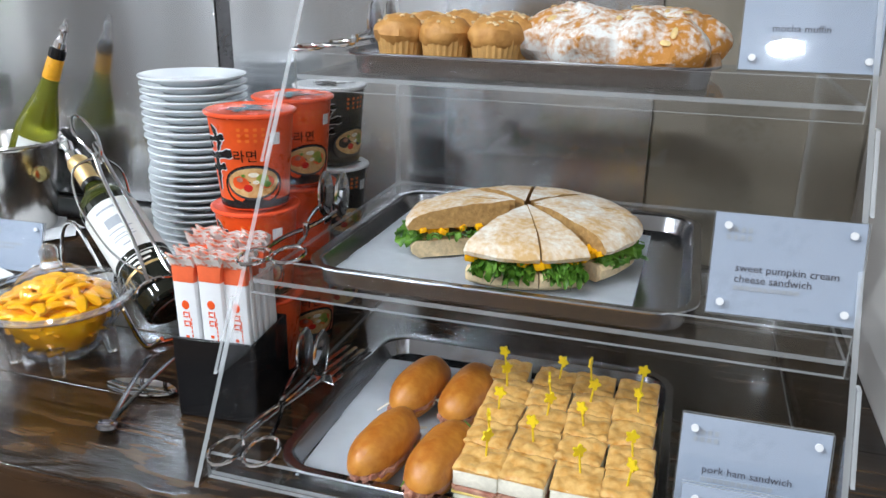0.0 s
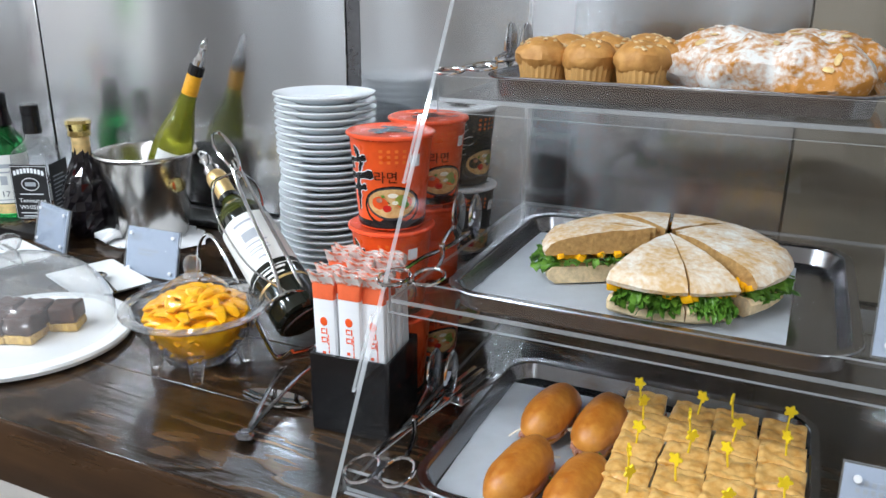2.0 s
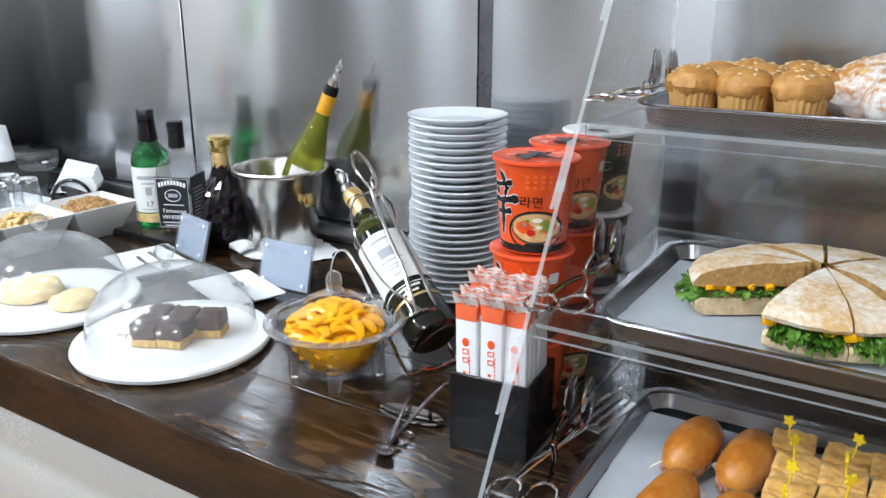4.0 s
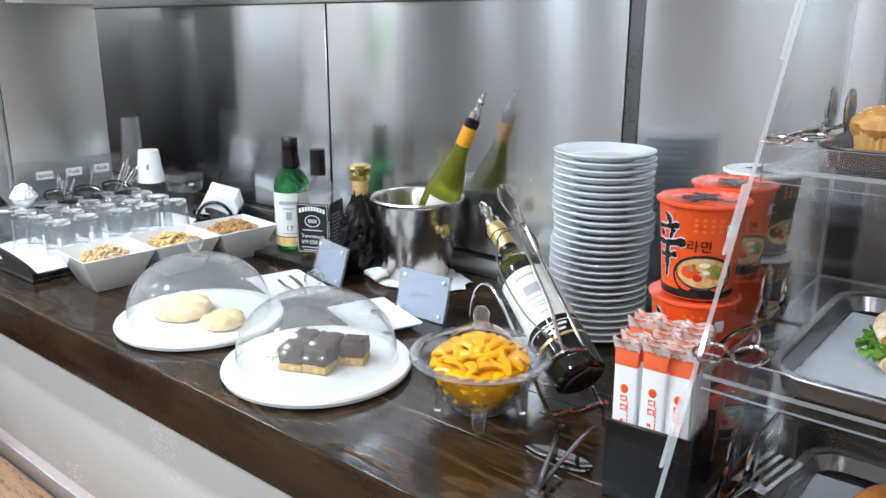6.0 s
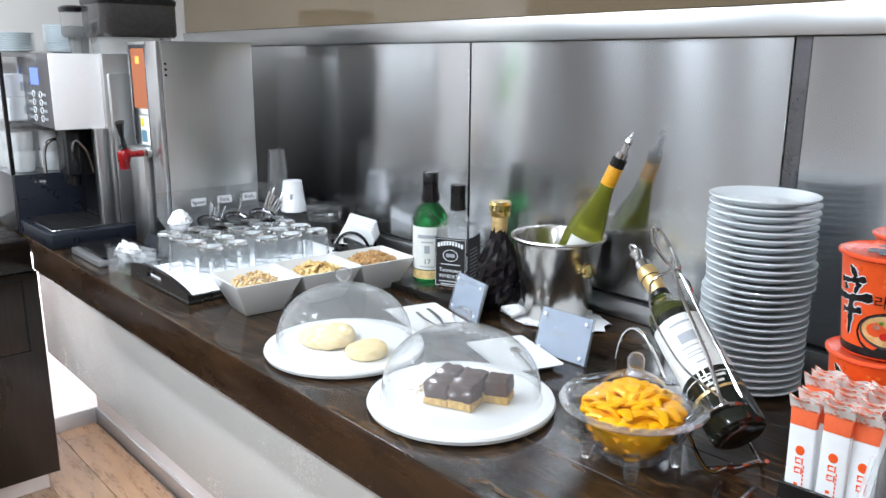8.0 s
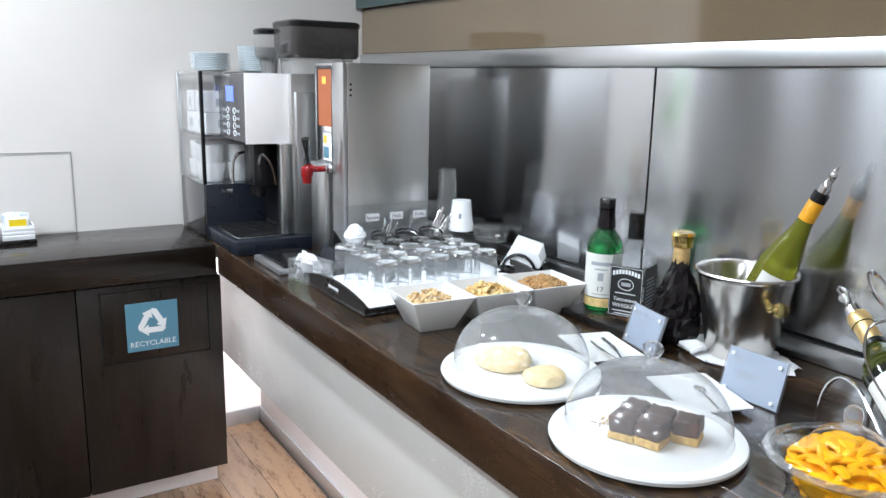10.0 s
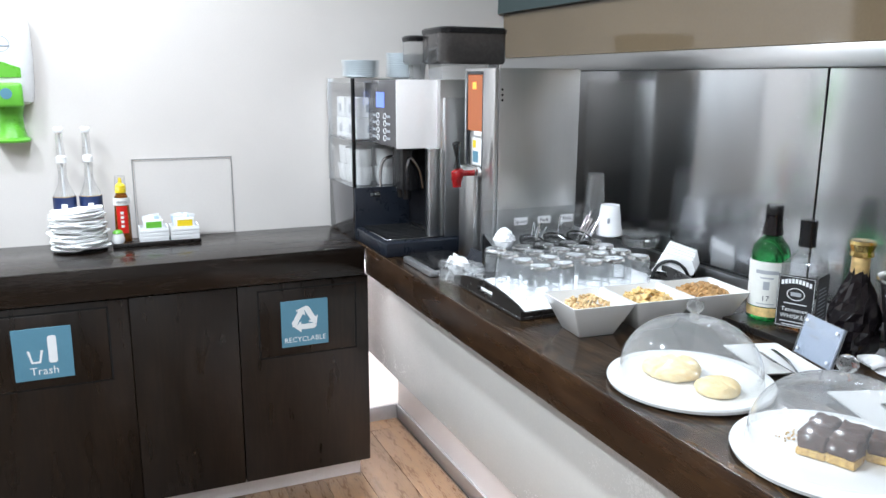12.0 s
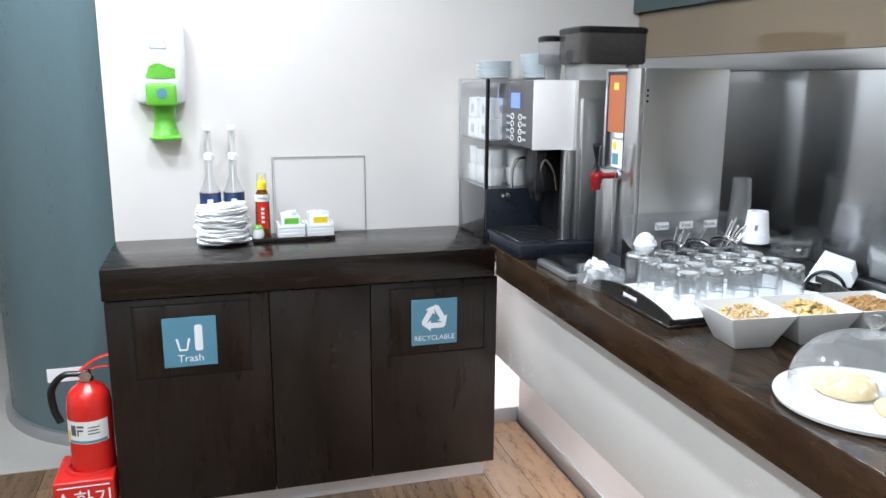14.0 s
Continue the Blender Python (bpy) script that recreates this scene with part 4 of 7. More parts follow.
# ---------- sign holders ----------
def card_holder(m, w, h, lines, label, logo=True):
    """An upright clear sleeve leaning back; local x along it, -y to the front."""
    t = thing("sign_holder", m, label, "sign holder", "acrylic sign holders")
    sheet("front_pane", box(B(), -w / 2, w / 2, -0.005, -0.002, 0, h), "y", t)
    sheet("back_pane", box(B(), -w / 2, w / 2, 0.001, 0.004, 0, h), "y", t)
    card = part("card", box(B(), -w / 2 + 0.001, w / 2 - 0.001, -0.0016, 0.0006, 0.001, h - 0.001), CARD, t, smooth=False)
    for sx in (-1, 1):
        for z in (0.012, h - 0.012):
            part("magnet", lathe(B(), [(0, 0.0), (0.0035, 0.0), (0.0035, 0.0022), (0, 0.0022)], 12, pose(sx * (w / 2 - 0.012), -0.0048, z, 90, 0, 0)), PLASTIC_W, t)
    if logo:
        part("logo_bars", bars(B(), [(-w / 2 + 0.012 + 0.006 * q, -w / 2 + 0.0155 + 0.006 * q, h - 0.018 - 0.007 * r, h - 0.0135 - 0.007 * r) for r in range(2) for q in range(4)], -0.002), INK_LIGHT, card, smooth=False)
    for q, (body, size, z, x) in enumerate(lines):
        if body:
            lettering("words", body, size, INK, card, Matrix.Translation((x, -0.0021, z)) @ pose(0, 0, 0, 90, 0, 0), "LEFT")
        else:
            part("small_print", bars(B(), [(x + 0.0052 * j, x + 0.0042 + 0.0052 * j, z, z + 0.0038) for j in range(size)], -0.002), INK_LIGHT, card, smooth=False)
    return t


card_holder(pose(0.446, 1.062, C + 0.2065, -14, 0, 2), 0.128, 0.094, (("sweet pumpkin cream", 0.0098, 0.041, -0.042), ("cheese sandwich", 0.0098, 0.031, -0.042), (None, 11, 0.024, -0.042)), "clear acrylic sign holder with sandwich name card")
card_holder(pose(0.452, 1.195, C + 0.4115, -14, 0, 2), 0.128, 0.094, (("mocha muffin", 0.0098, 0.038, -0.036), (None, 5, 0.03, -0.036)), "clear acrylic sign holder with muffin name card")
card_holder(pose(0.438, 1.0, C + 0.0305, -14, 0, 1), 0.128, 0.094, (("pork ham sandwich", 0.0098, 0.041, -0.042), (None, 12, 0.033, -0.042)), "clear acrylic sign holder with ham sandwich card")
card_holder(pose(0.443, 0.952, C + 0.005, -14, 0, 1), 0.128, 0.08, ((None, 12, 0.033, -0.042),), "clear acrylic sign holder standing before another")
card_holder(pose(-1.035, 1.376, C + 0.001, -16, 0, -14), 0.118, 0.086, ((None, 6, 0.045, -0.03),), "clear acrylic sign holder with pale card")
card_holder(pose(-0.735, 1.338, C + 0.001, -16, 0, 2), 0.118, 0.088, ((None, 9, 0.045, -0.03), (None, 6, 0.038, -0.03)), "clear acrylic sign holder with pale card")


# ---------- serving tongs ----------
def tongs(m):
    t = thing("serving_tongs", m, "stainless steel scissor serving tongs with loop handles", "tongs", "serving tongs")
    for s in (-1, 1):
        pts = curve_pts([(s * 0.02, 0.05, 0.004 * s), (s * 0.012, 0.09, 0.002 * s), (-s * 0.002, 0.125, 0.0015 * s), (-s * 0.008, 0.16, 0.002 * s), (-s * 0.01, 0.19, 0.003 * s)], 5)
        arm = part("arm", tube(B(), pts, 0.0026, 8), CHROME, t)
        part("handle_ring", tube(B(), [(s * 0.02 + 0.016 * math.cos(2 * math.pi * q / 20), 0.027 + 0.024 * math.sin(2 * math.pi * q / 20), 0.003 * s) for q in range(20)], 0.0022, 8, True), CHROME, arm)
        bm = blob(B(), (-s * 0.011, 0.212, 0.012), (0.0045, 0.026, 0.03), 0, 1, 0, 18)
        part("bowl", bm, CHROME, arm)
    part("rivet", lathe(B(), [(0, -0.005), (0.004, -0.005), (0.004, 0.005), (0, 0.005)], 12, pose(0, 0.121, 0)), CHROME, t)
    return t


t0 = tongs(pose(-0.042, 0.918, C + 0.036, 3, 0, 4))
copy_thing(t0, pose(-0.056, 1.02, C + 0.211, 2, 0, 4))
copy_thing(t0, pose(-0.06, 1.165, C + 0.417, 1, 0, 0))


def fork_tongs(m):
    t = thing("serving_fork", m, "flat steel serving fork lying by the tray", "fork", "")
    for q in range(4):
        part("tine", box(B(), -0.018 + 0.012 * q, -0.012 + 0.012 * q, 0.0022, 0.075, -0.001, 0.001, 0.0005, 1), CHROME, t)
    part("fork_root", box(B(), -0.018, 0.024, -0.012, 0.002, -0.001, 0.001, 0.0005, 1), CHROME, t)
    part("handle", tube(B(), [(0.003, -0.01, 0), (0.003, -0.09, 0.004), (0.003, -0.15, 0.004)], 0.003, 8, flat=0.5), CHROME, t)


fork_tongs(pose(-0.045, 1.13, C + 0.028, 4, 0, -12))

# ---------- chopstick box ----------
cb = thing("chopstick_box", pose(-0.135, 1.038, C, 0, 0, 5), "open black plastic box on the counter", "box")
BW, BD, BH = 0.1, 0.092, 0.102
for x0, x1, y0, y1 in ((-BW / 2, BW / 2, 0, 0.004), (-BW / 2, BW / 2, BD - 0.004, BD), (-BW / 2, -BW / 2 + 0.004, 0.0041, BD - 0.0041), (BW / 2 - 0.004, BW / 2, 0.0041, BD - 0.0041)):
    part("side_wall", box(B(), x0, x1, y0, y1, 0.001, BH, 0.001, 1), BLACK, cb)
part("bottom", box(B(), -BW / 2 + 0.0045, BW / 2 - 0.0045, 0.0045, BD - 0.0045, 0.001, 0.006), BLACK, cb)


def chop_pack(m):
    t = thing("chopstick_pack", m, "white paper chopstick sleeve with crumpled orange film end", "chopsticks", "chopstick packs")
    L = 0.19
    def lp(z, w, d):
        return [(x, y, z) for x, y in rrect(w, d, min(w, d) * 0.3, 2)]
    part("sleeve", loft(B(), [lp(0, 0.0285, 0.009), lp(0.02, 0.028, 0.0105), lp(L * 0.84, 0.028, 0.01)]), PAPER, t)
    part("orange_band", loft(B(), [lp(L * 0.842, 0.0282, 0.0102), lp(L * 0.9, 0.0288, 0.0095), lp(L * 0.935, 0.0296, 0.006)]), ORANGE, t)
    rings = []
    for f, d in ((0.936, 0.0062), (0.96, 0.0095), (0.99, 0.0085), (1.02, 0.003)):
        g = (f - 0.936) / 0.074
        rings.append([(x * (1.03 + 0.05 * g), y + 0.002 * g * math.sin(x * 230 + f * 30) - 0.008 * g * g, L * f + 0.0012 * math.sin(x * 300) * g) for x, y in [(-0.0145 + 0.0029 * q, -d / 2) for q in range(11)] + [(0.0145 - 0.0029 * q, d / 2) for q in range(11)]])
    part("crimped_end", loft(B(), rings), CRIMP, t)
    word = [(u0, u1, z + w0, z + w1) for z in (0.116, 0.105) for u0, u1, w0, w1 in ((-0.0042, 0.0015, 0.0064, 0.0079), (-0.0042, -0.0027, 0.0036, 0.0064), (-0.0042, 0.0015, 0.001, 0.0025), (0.0025, 0.004, 0.0006, 0.0082))]
    small = [(-0.0035, 0.0015 - 0.001 * (q % 2), 0.06 + 0.0062 * q, 0.0635 + 0.0062 * q) for q in range(6)] + [(0.0045, 0.0058, 0.088 + 0.005 * q, 0.0915 + 0.005 * q) for q in range(6)]
    part("red_print", bars(B(), word + small, -0.0053, 0.0002), RED_CUP, t, smooth=False)
    part("red_mark", blob(B(), (0.0, -0.0053, 0.1325), (0.0048, 0.0003, 0.0055), 0, 1, 0, 12), RED_CUP, t)
    return t


rnd = random.Random(4)
first = None
for r in range(6):
    for c in range(3):
        m = pose(-0.135, 1.038, C, 0, 0, 5) @ pose(-0.0305 + 0.0303 * c + rnd.uniform(-0.0006, 0.0006), 0.0125 + 0.0132 * r, 0.0075 + 0.0022 * r + rnd.uniform(0, 0.006), rnd.uniform(-1.5, 2.5), rnd.uniform(-1.2, 1.2), rnd.uniform(-3, 3))
        if first is None:
            first = chop_pack(m)
        else:
            copy_thing(first, m)


# ---------- noodle cups ----------
def noodle_cup(m, body=RED_CUP, lid=RED_LID, label="red paper instant noodle cup with sealed lid"):
    t = thing("noodle_cup", m, label, "noodle cup", "instant noodle cups")
    H, R0, R1 = 0.113, 0.039, 0.0505
    part("wall", lathe(B(), [(0, 0.002), (R0 - 0.002, 0.002), (R0, 0.0), (R0 + 0.001, 0.004), (R1 - 0.001, H - 0.006), (R1, H - 0.004)], 40), body, t)
    lid_ob = part("lid", lathe(B(), [(R1, H - 0.005), (R1 + 0.0032, H - 0.003), (R1 + 0.0034, H - 0.0005), (R1 + 0.001, H + 0.001), (R1 - 0.004, H - 0.001), (0, H)], 40), lid, t)
    # curved print: patches that follow the wall
    def patch(a0, a1, z0, z1, off=0.0006, n=10):
        bm = B()
        rows = []
        for z in (z0, (z0 + z1) / 2, z1):
            r = R0 + 0.001 + (R1 - R0 - 0.002) * (z - 0.004) / (H - 0.01) + off
            rows.append([bm.verts.new((r * math.cos(radians(a0 + (a1 - a0) * q / n)), r * math.sin(radians(a0 + (a1 - a0) * q / n)), z)) for q in range(n + 1)])
        for a, b in zip(rows, rows[1:]):
            for q in range(n):
                bm.faces.new((a[q], a[q + 1], b[q + 1], b[q]))
        return bm
    def disc(ac, zc, ra, rz, off, n=24):
        bm = B()
        r = R0 + 0.001 + (R1 - R0 - 0.002) * (zc - 0.004) / (H - 0.01) + off
        c = bm.verts.new((r * math.cos(radians(ac)), r * math.sin(radians(ac)), zc))
        ring = []
        for q in range(n):
            a, z = ac + ra * math.cos(2 * math.pi * q / n), zc + rz * math.sin(2 * math.pi * q / n)
            rr = R0 + 0.001 + (R1 - R0 - 0.002) * (z - 0.004) / (H - 0.01) + off
            ring.append(bm.verts.new((rr * math.cos(radians(a)), rr * math.sin(radians(a)), z)))
        for q in range(n):
            bm.faces.new((c, ring[q], ring[(q + 1) % n]))
        return bm
    part("base_band", patch(0, 360, 0.002, 0.011, 0.0004, 40), BLACK, t)
    part("bowl_rim_print", disc(-78, 0.029, 47, 0.0265, 0.0007), BLACK, t)
    part("bowl_edge_print", disc(-78, 0.0335, 42, 0.0205, 0.0009), GREY_DARK, t)
    part("bowl_print", disc(-78, 0.034, 39, 0.018, 0.0012), NOODLE, t)
    for a, z, ra, rz, mm in ((-86, 0.028, 7, 0.0045, RED), (-64, 0.038, 10, 0.007, OLIVE_PRINT), (-57, 0.032, 6, 0.004, LETTUCE), (-77, 0.044, 8, 0.003, SOFT_BREAD), (-74, 0.035, 5, 0.0025, SOFT_BREAD), (-98, 0.038, 5, 0.003, HAM), (-92, 0.043, 3, 0.002, LETTUCE)):
        part("topping_print", disc(a, z, ra, rz, 0.0016, 12), mm, t)
    # faint rows of printed characters
    for r in range(3):
        for q in range(4):
            part("pale_print", patch(-96 + 11 * q, -91 + 11 * q, 0.082 + 0.0065 * r, 0.0855 + 0.0065 * r, 0.0004, 2), ORANGE_DEEP, t)
    # a bold black brush sign drawn as plain strokes
    def stroke(pts, widths, ink=None, grow=0.0, lift=0.0009):
        bm = B()
        fine = curve_pts([(a * 0.0008, z, 0) for a, z in pts], 5)
        n = len(fine)
        rows = []
        for q, p in enumerate(fine):
            d = (Vector(fine[min(q + 1, n - 1)]) - Vector(fine[max(q - 1, 0)])).normalized()
            f = q / (n - 1) * (len(widths) - 1)
            w = widths[int(f)] + (widths[min(int(f) + 1, len(widths) - 1)] - widths[int(f)]) * (f - int(f))
            w = w * (1 + 0.25 * math.sin(q * 2.3)) + grow
            pair = []
            for sd in (-1, 1):
                u, z = p[0] - d.y * w * sd, p[1] + d.x * w * sd
                r = R0 + 0.001 + (R1 - R0 - 0.002) * (z - 0.004) / (H - 0.01) + lift
                a = radians(u / 0.0008)
                pair.append(bm.verts.new((r * math.cos(a), r * math.sin(a), z)))
            rows.append(pair)
        for a, b in zip(rows, rows[1:]):
            bm.faces.new((a[0], b[0], b[1], a[1]))
        part("brush_stroke", bm, ink or BLACK, t, smooth=False)
    for pts, widths in ((((-140, 0.1), (-134, 0.094), (-130, 0.088)), (0.001, 0.0032, 0.002)),
                        (((-157, 0.082), (-138, 0.0835), (-116, 0.088)), (0.0025, 0.002, 0.0028)),
                        (((-149, 0.079), (-146, 0.072)), (0.0015, 0.0028)),
                        (((-125, 0.083), (-131, 0.07)), (0.0028, 0.0015)),
                        (((-164, 0.064), (-140, 0.064), (-106, 0.069)), (0.0035, 0.0024, 0.004)),
                        (((-152, 0.049), (-136, 0.0495), (-119, 0.053)), (0.0024, 0.002, 0.003)),
                        (((-136, 0.066), (-137, 0.045), (-139, 0.022)), (0.003, 0.0034, 0.001))):
        stroke(pts, [1.25 * w for w in widths], PAPER, 0.0011, 0.0007)
        stroke(pts, [1.25 * w for w in widths], None, 0.0, 0.0011)
    for x0, x1, y0, y1, a in ((-0.024, 0.014, -0.002, 0.004, 12), (-0.026, 0.02, -0.014, -0.008, 8), (-0.008, 0.0, -0.03, 0.02, -14), (0.0, 0.022, 0.008, 0.013, 24), (-0.022, -0.012, 0.008, 0.014, -30), (0.016, 0.034, -0.026, -0.021, 20)):
        bm = box(B(), x0, x1, y0, y1, H + 0.0009, H + 0.0013, 0.0, 1)
        bm.transform(pose(0, 0, 0, 0, 0, a))
        part("lid_print", bm, BLACK, lid_ob, smooth=False)
    for q, ch in enumerate("라면"):
        a = radians(-96 + 18 * q)
        rr = R0 + 0.001 + (R1 - R0 - 0.002) * (0.066 - 0.004) / (H - 0.01) + 0.0009
        lettering("word", ch, 0.0155, BLACK, t, Matrix.Translation((rr * math.cos(a), rr * math.sin(a), 0.0605)) @ pose(0, 0, 0, 96, 0, math.degrees(a) + 90))
    bm = patch(-52, -36, 0.078, 0.092, 0.0009, 4)
    part("barcode_label", bm, PAPER, t)
    return t


cup0 = noodle_cup(pose(-0.146, 1.168, C, 0, 0, -18))
copy_thing(cup0, pose(-0.146, 1.168, C + 0.1155, 0, 0, 14))
copy_thing(cup0, pose(-0.144, 1.166, C + 0.231, 0, 0, 17))
for z, a in ((0, 40), (0.1155, 150), (0.231, 40)):
    copy_thing(cup0, pose(-0.15, 1.283, C + z, 0, 0, a))
cup1 = noodle_cup(pose(-0.15, 1.398, C, 0, 0, 20), LABEL_BLACK, PAPER, "black and brown instant noodle cup with white lid")
copy_thing(cup1, pose(-0.15, 1.398, C + 0.1155, 0, 0, 40))
copy_thing(cup1, pose(-0.152, 1.4, C + 0.231, 0, 0, 60))

# ---------- stack of plates ----------
def plate_mesh(r=0.0875):
    prof = [(0, 0.002), (r * 0.5, 0.002), (r * 0.55, 0.0), (r * 0.6, 0.0005), (r * 0.64, 0.003), (r * 0.9, 0.0095), (r * 0.965, 0.0128), (r * 0.99, 0.0138), (r, 0.0155), (r * 0.993, 0.0172), (r * 0.96, 0.0168), (r * 0.65, 0.0065), (r * 0.5, 0.0055), (0, 0.0055)]
    return mesh_of(lathe(B(), prof, 48), "plate", PLATE)


pm = plate_mesh()
rnd = random.Random(8)
dx = 0.0
N_PLATES = 27
for k in range(N_PLATES):
    if k in (14, 18):
        dx = rnd.uniform(-0.004, 0.004) + (0.006 if k == 14 else 0)
    ob = new("dessert_plate", pm)
    ob.matrix_basis = pose(-0.445 + dx + rnd.uniform(-0.0008, 0.0008), 1.492 + rnd.uniform(-0.001, 0.001), C + 0.0122 * k, 0, 0, 17 * k)
    tagged(ob, "bluish-white porcelain dessert plate in a tall stack", "plate", "stacked dessert plates")

# ---------- red wine in a wire cradle ----------
WB, WT = Vector((-0.308, 1.2, C + 0.052)), Vector((-0.595, 1.345, C + 0.24))
AX = (WT - WB).normalized()
WQ = AX.to_track_quat("Z", "Y").to_matrix().to_4x4()
WM = Matrix.Translation(WB) @ WQ @ Matrix.Diagonal((1.07, 1.07, 1.07, 1))


def bottle_prof(R, body, neck_r, shoulder, total):
    return [(0, 0.006), (R * 0.6, 0.006), (R * 0.86, 0.0), (R * 0.97, 0.003), (R, 0.01), (R, body), (R * 0.97, body + shoulder * 0.2), (R * 0.84, body + shoulder * 0.45), (R * 0.62, body + shoulder * 0.68),
            (neck_r * 1.25, body + shoulder * 0.9), (neck_r, body + shoulder), (neck_r, total - 0.02), (neck_r * 1.12, total - 0.018), (neck_r * 1.12, total - 0.004), (neck_r, total), (0, total)]


def stopper(parent, z, r):
    part("stopper", lathe(B(), [(0, z), (r, z), (r, z + 0.012), (r * 0.7, z + 0.016), (r * 0.55, z + 0.028), (r * 0.8, z + 0.036), (r * 0.5, z + 0.044), (0, z + 0.046)], 20), CHROME, parent, "chrome bottle stopper")
    part("stopper_ring", tube(B(), [(0.006 * math.cos(q * 0.628), 0, z + 0.047 + 0.009 * math.sin(q * 0.628)) for q in range(10)], 0.002, 6, True), CHROME, parent)


def curved_label(parent, name, R, z0, z1, a0, a1, material, n=20):
    bm = B()
    rows = [[bm.verts.new((R * math.cos(radians(a0 + (a1 - a0) * q / n)), R * math.sin(radians(a0 + (a1 - a0) * q / n)), z)) for q in range(n + 1)] for z in (z0, z1)]
    for q in range(n):
        bm.faces.new((rows[0][q], rows[0][q + 1], rows[1][q + 1], rows[1][q]))
    return part(name, bm, material, parent)


wine = thing("wine_bottle", WM, "dark red wine bottle with white label lying in a cradle", "bottle", "wine bottles")
wp = bottle_prof(0.0375, 0.19, 0.0135, 0.045, 0.295)
part("glass_body", lathe(B(), wp[:6] + [(0.0, 0.19)], 40), DARK_GLASS, wine)
part("shoulder", lathe(B(), [(0.0, 0.1902)] + [(0.0375, 0.1902)] + wp[6:], 40), GREEN_DARK, wine, "olive green shoulder above the wine")
part("foil", lathe(B(), [(0.0139, 0.24), (0.0142, 0.241), (0.0142, 0.276), (0.0155, 0.278), (0.0155, 0.291), (0.0139, 0.2965), (0.0, 0.297)], 24), GOLD, wine, "gold foil capsule")
part("black_collar", lathe(B(), [(0.0141, 0.2385), (0.0146, 0.2386), (0.0146, 0.247), (0.0141, 0.2471)], 24), BLACK, wine)
LA = math.degrees(math.atan2((WQ.inverted() @ Vector((0.55, -1, 0.75, 0))).y, (WQ.inverted() @ Vector((0.55, -1, 0.75, 0))).x))
lab = curved_label(wine, "label", 0.0378, 0.085, 0.178, LA - 82, LA + 82, LABEL)
for z0, z1, w in ((0.162, 0.1655, 26), (0.131, 0.147, 20), (0.1225, 0.1245, 26), (0.1135, 0.115, 22), (0.108, 0.1095, 24), (0.096, 0.0985, 12)):
    curved_label(lab, "label_print", 0.0381, z0, z1, LA - w, LA + w, INK_LIGHT, 8)
low = curved_label(wine, "lower_band", 0.0378, 0.052, 0.056, LA - 82, LA + 82, GOLD)
curved_label(wine, "lower_band", 0.0378, 0.075, 0.0765, LA - 82, LA + 82, LABEL)
for z0, z1, w in ((0.068, 0.072, 28), (0.06, 0.0635, 20)):
    curved_label(low, "label_print", 0.0381, z0, z1, LA - w, LA + w, LABEL, 8)
stopper(wine, 0.297, 0.0125)

cradle = thing("bottle_cradle", pose(0, 0, 0), "chrome wire wine bottle cradle with loop handle", "bottle holder")


def wl(x, y, z):
    return WM @ Vector((x, y, z))


sx = (WQ.inverted() @ Vector((0, -1, 0, 0))).normalized()
fx, fy = sx.x, sx.y
q0 = (WQ.inverted() @ Vector((0, 0, 1, 0))).normalized()
ux, uy = q0.x, q0.y
def off(a, r, z):
    """A point round the bottle: a degrees from its front towards its top."""
    ca, sa = math.cos(radians(a)), math.sin(radians(a))
    return wl((fx * ca + ux * sa) * r, (fy * ca + uy * sa) * r, z)


W = 0.003
part("base_ring", tube(B(), [off(360 * q / 28, 0.042, 0.022 + 0.006 * math.cos(2 * math.pi * q / 28)) for q in range(28)], W, 8, True), CHROME, cradle)
for s in (-1, 1):
    part("side_wire", tube(B(), curve_pts([off(90 - 8 * s, 0.068, 0.235), off(90 - 42 * s, 0.058, 0.232), off(90 - 78 * s, 0.046, 0.205), off(90 - 92 * s, 0.0425, 0.16), off(90 - 82 * s, 0.0415, 0.1), off(90 - 50 * s, 0.0415, 0.05), off(90 - 28 * s, 0.0425, 0.022)], 6), 0.0019, 8), CHROME, cradle)
for s in (-1, 1):
    part("handle_wire", tube(B(), curve_pts([off(70 + 25 * s, 0.041, 0.025), off(82 + 16 * s, 0.05, 0.09), off(86 + 12 * s, 0.056, 0.15), off(88 + 9 * s, 0.063, 0.2), off(90 + 5 * s, 0.071, 0.24)], 5), W, 8), CHROME, cradle)
part("handle_loop", tube(B(), curve_pts([off(90, 0.066, 0.225), off(82, 0.071, 0.25), off(77, 0.075, 0.28), off(82, 0.079, 0.305), off(90, 0.081, 0.313), off(98, 0.079, 0.305), off(103, 0.075, 0.28), off(98, 0.071, 0.25), off(90, 0.066, 0.225)], 6), W, 8), CHROME, cradle)
part("curl", tube(B(), [off(90, 0.078 + 0.008 * math.cos(q * 0.524), 0.243 + 0.012 * math.sin(q * 0.524)) for q in range(12)], 0.002, 6, True), CHROME, cradle)


def along(a, l, z):
    """A point a metres up the bottle's line on plan, l to its side, z above the counter."""
    return (WB.x - 0.893 * a + 0.451 * l, WB.y + 0.451 * a + 0.893 * l, C + z)


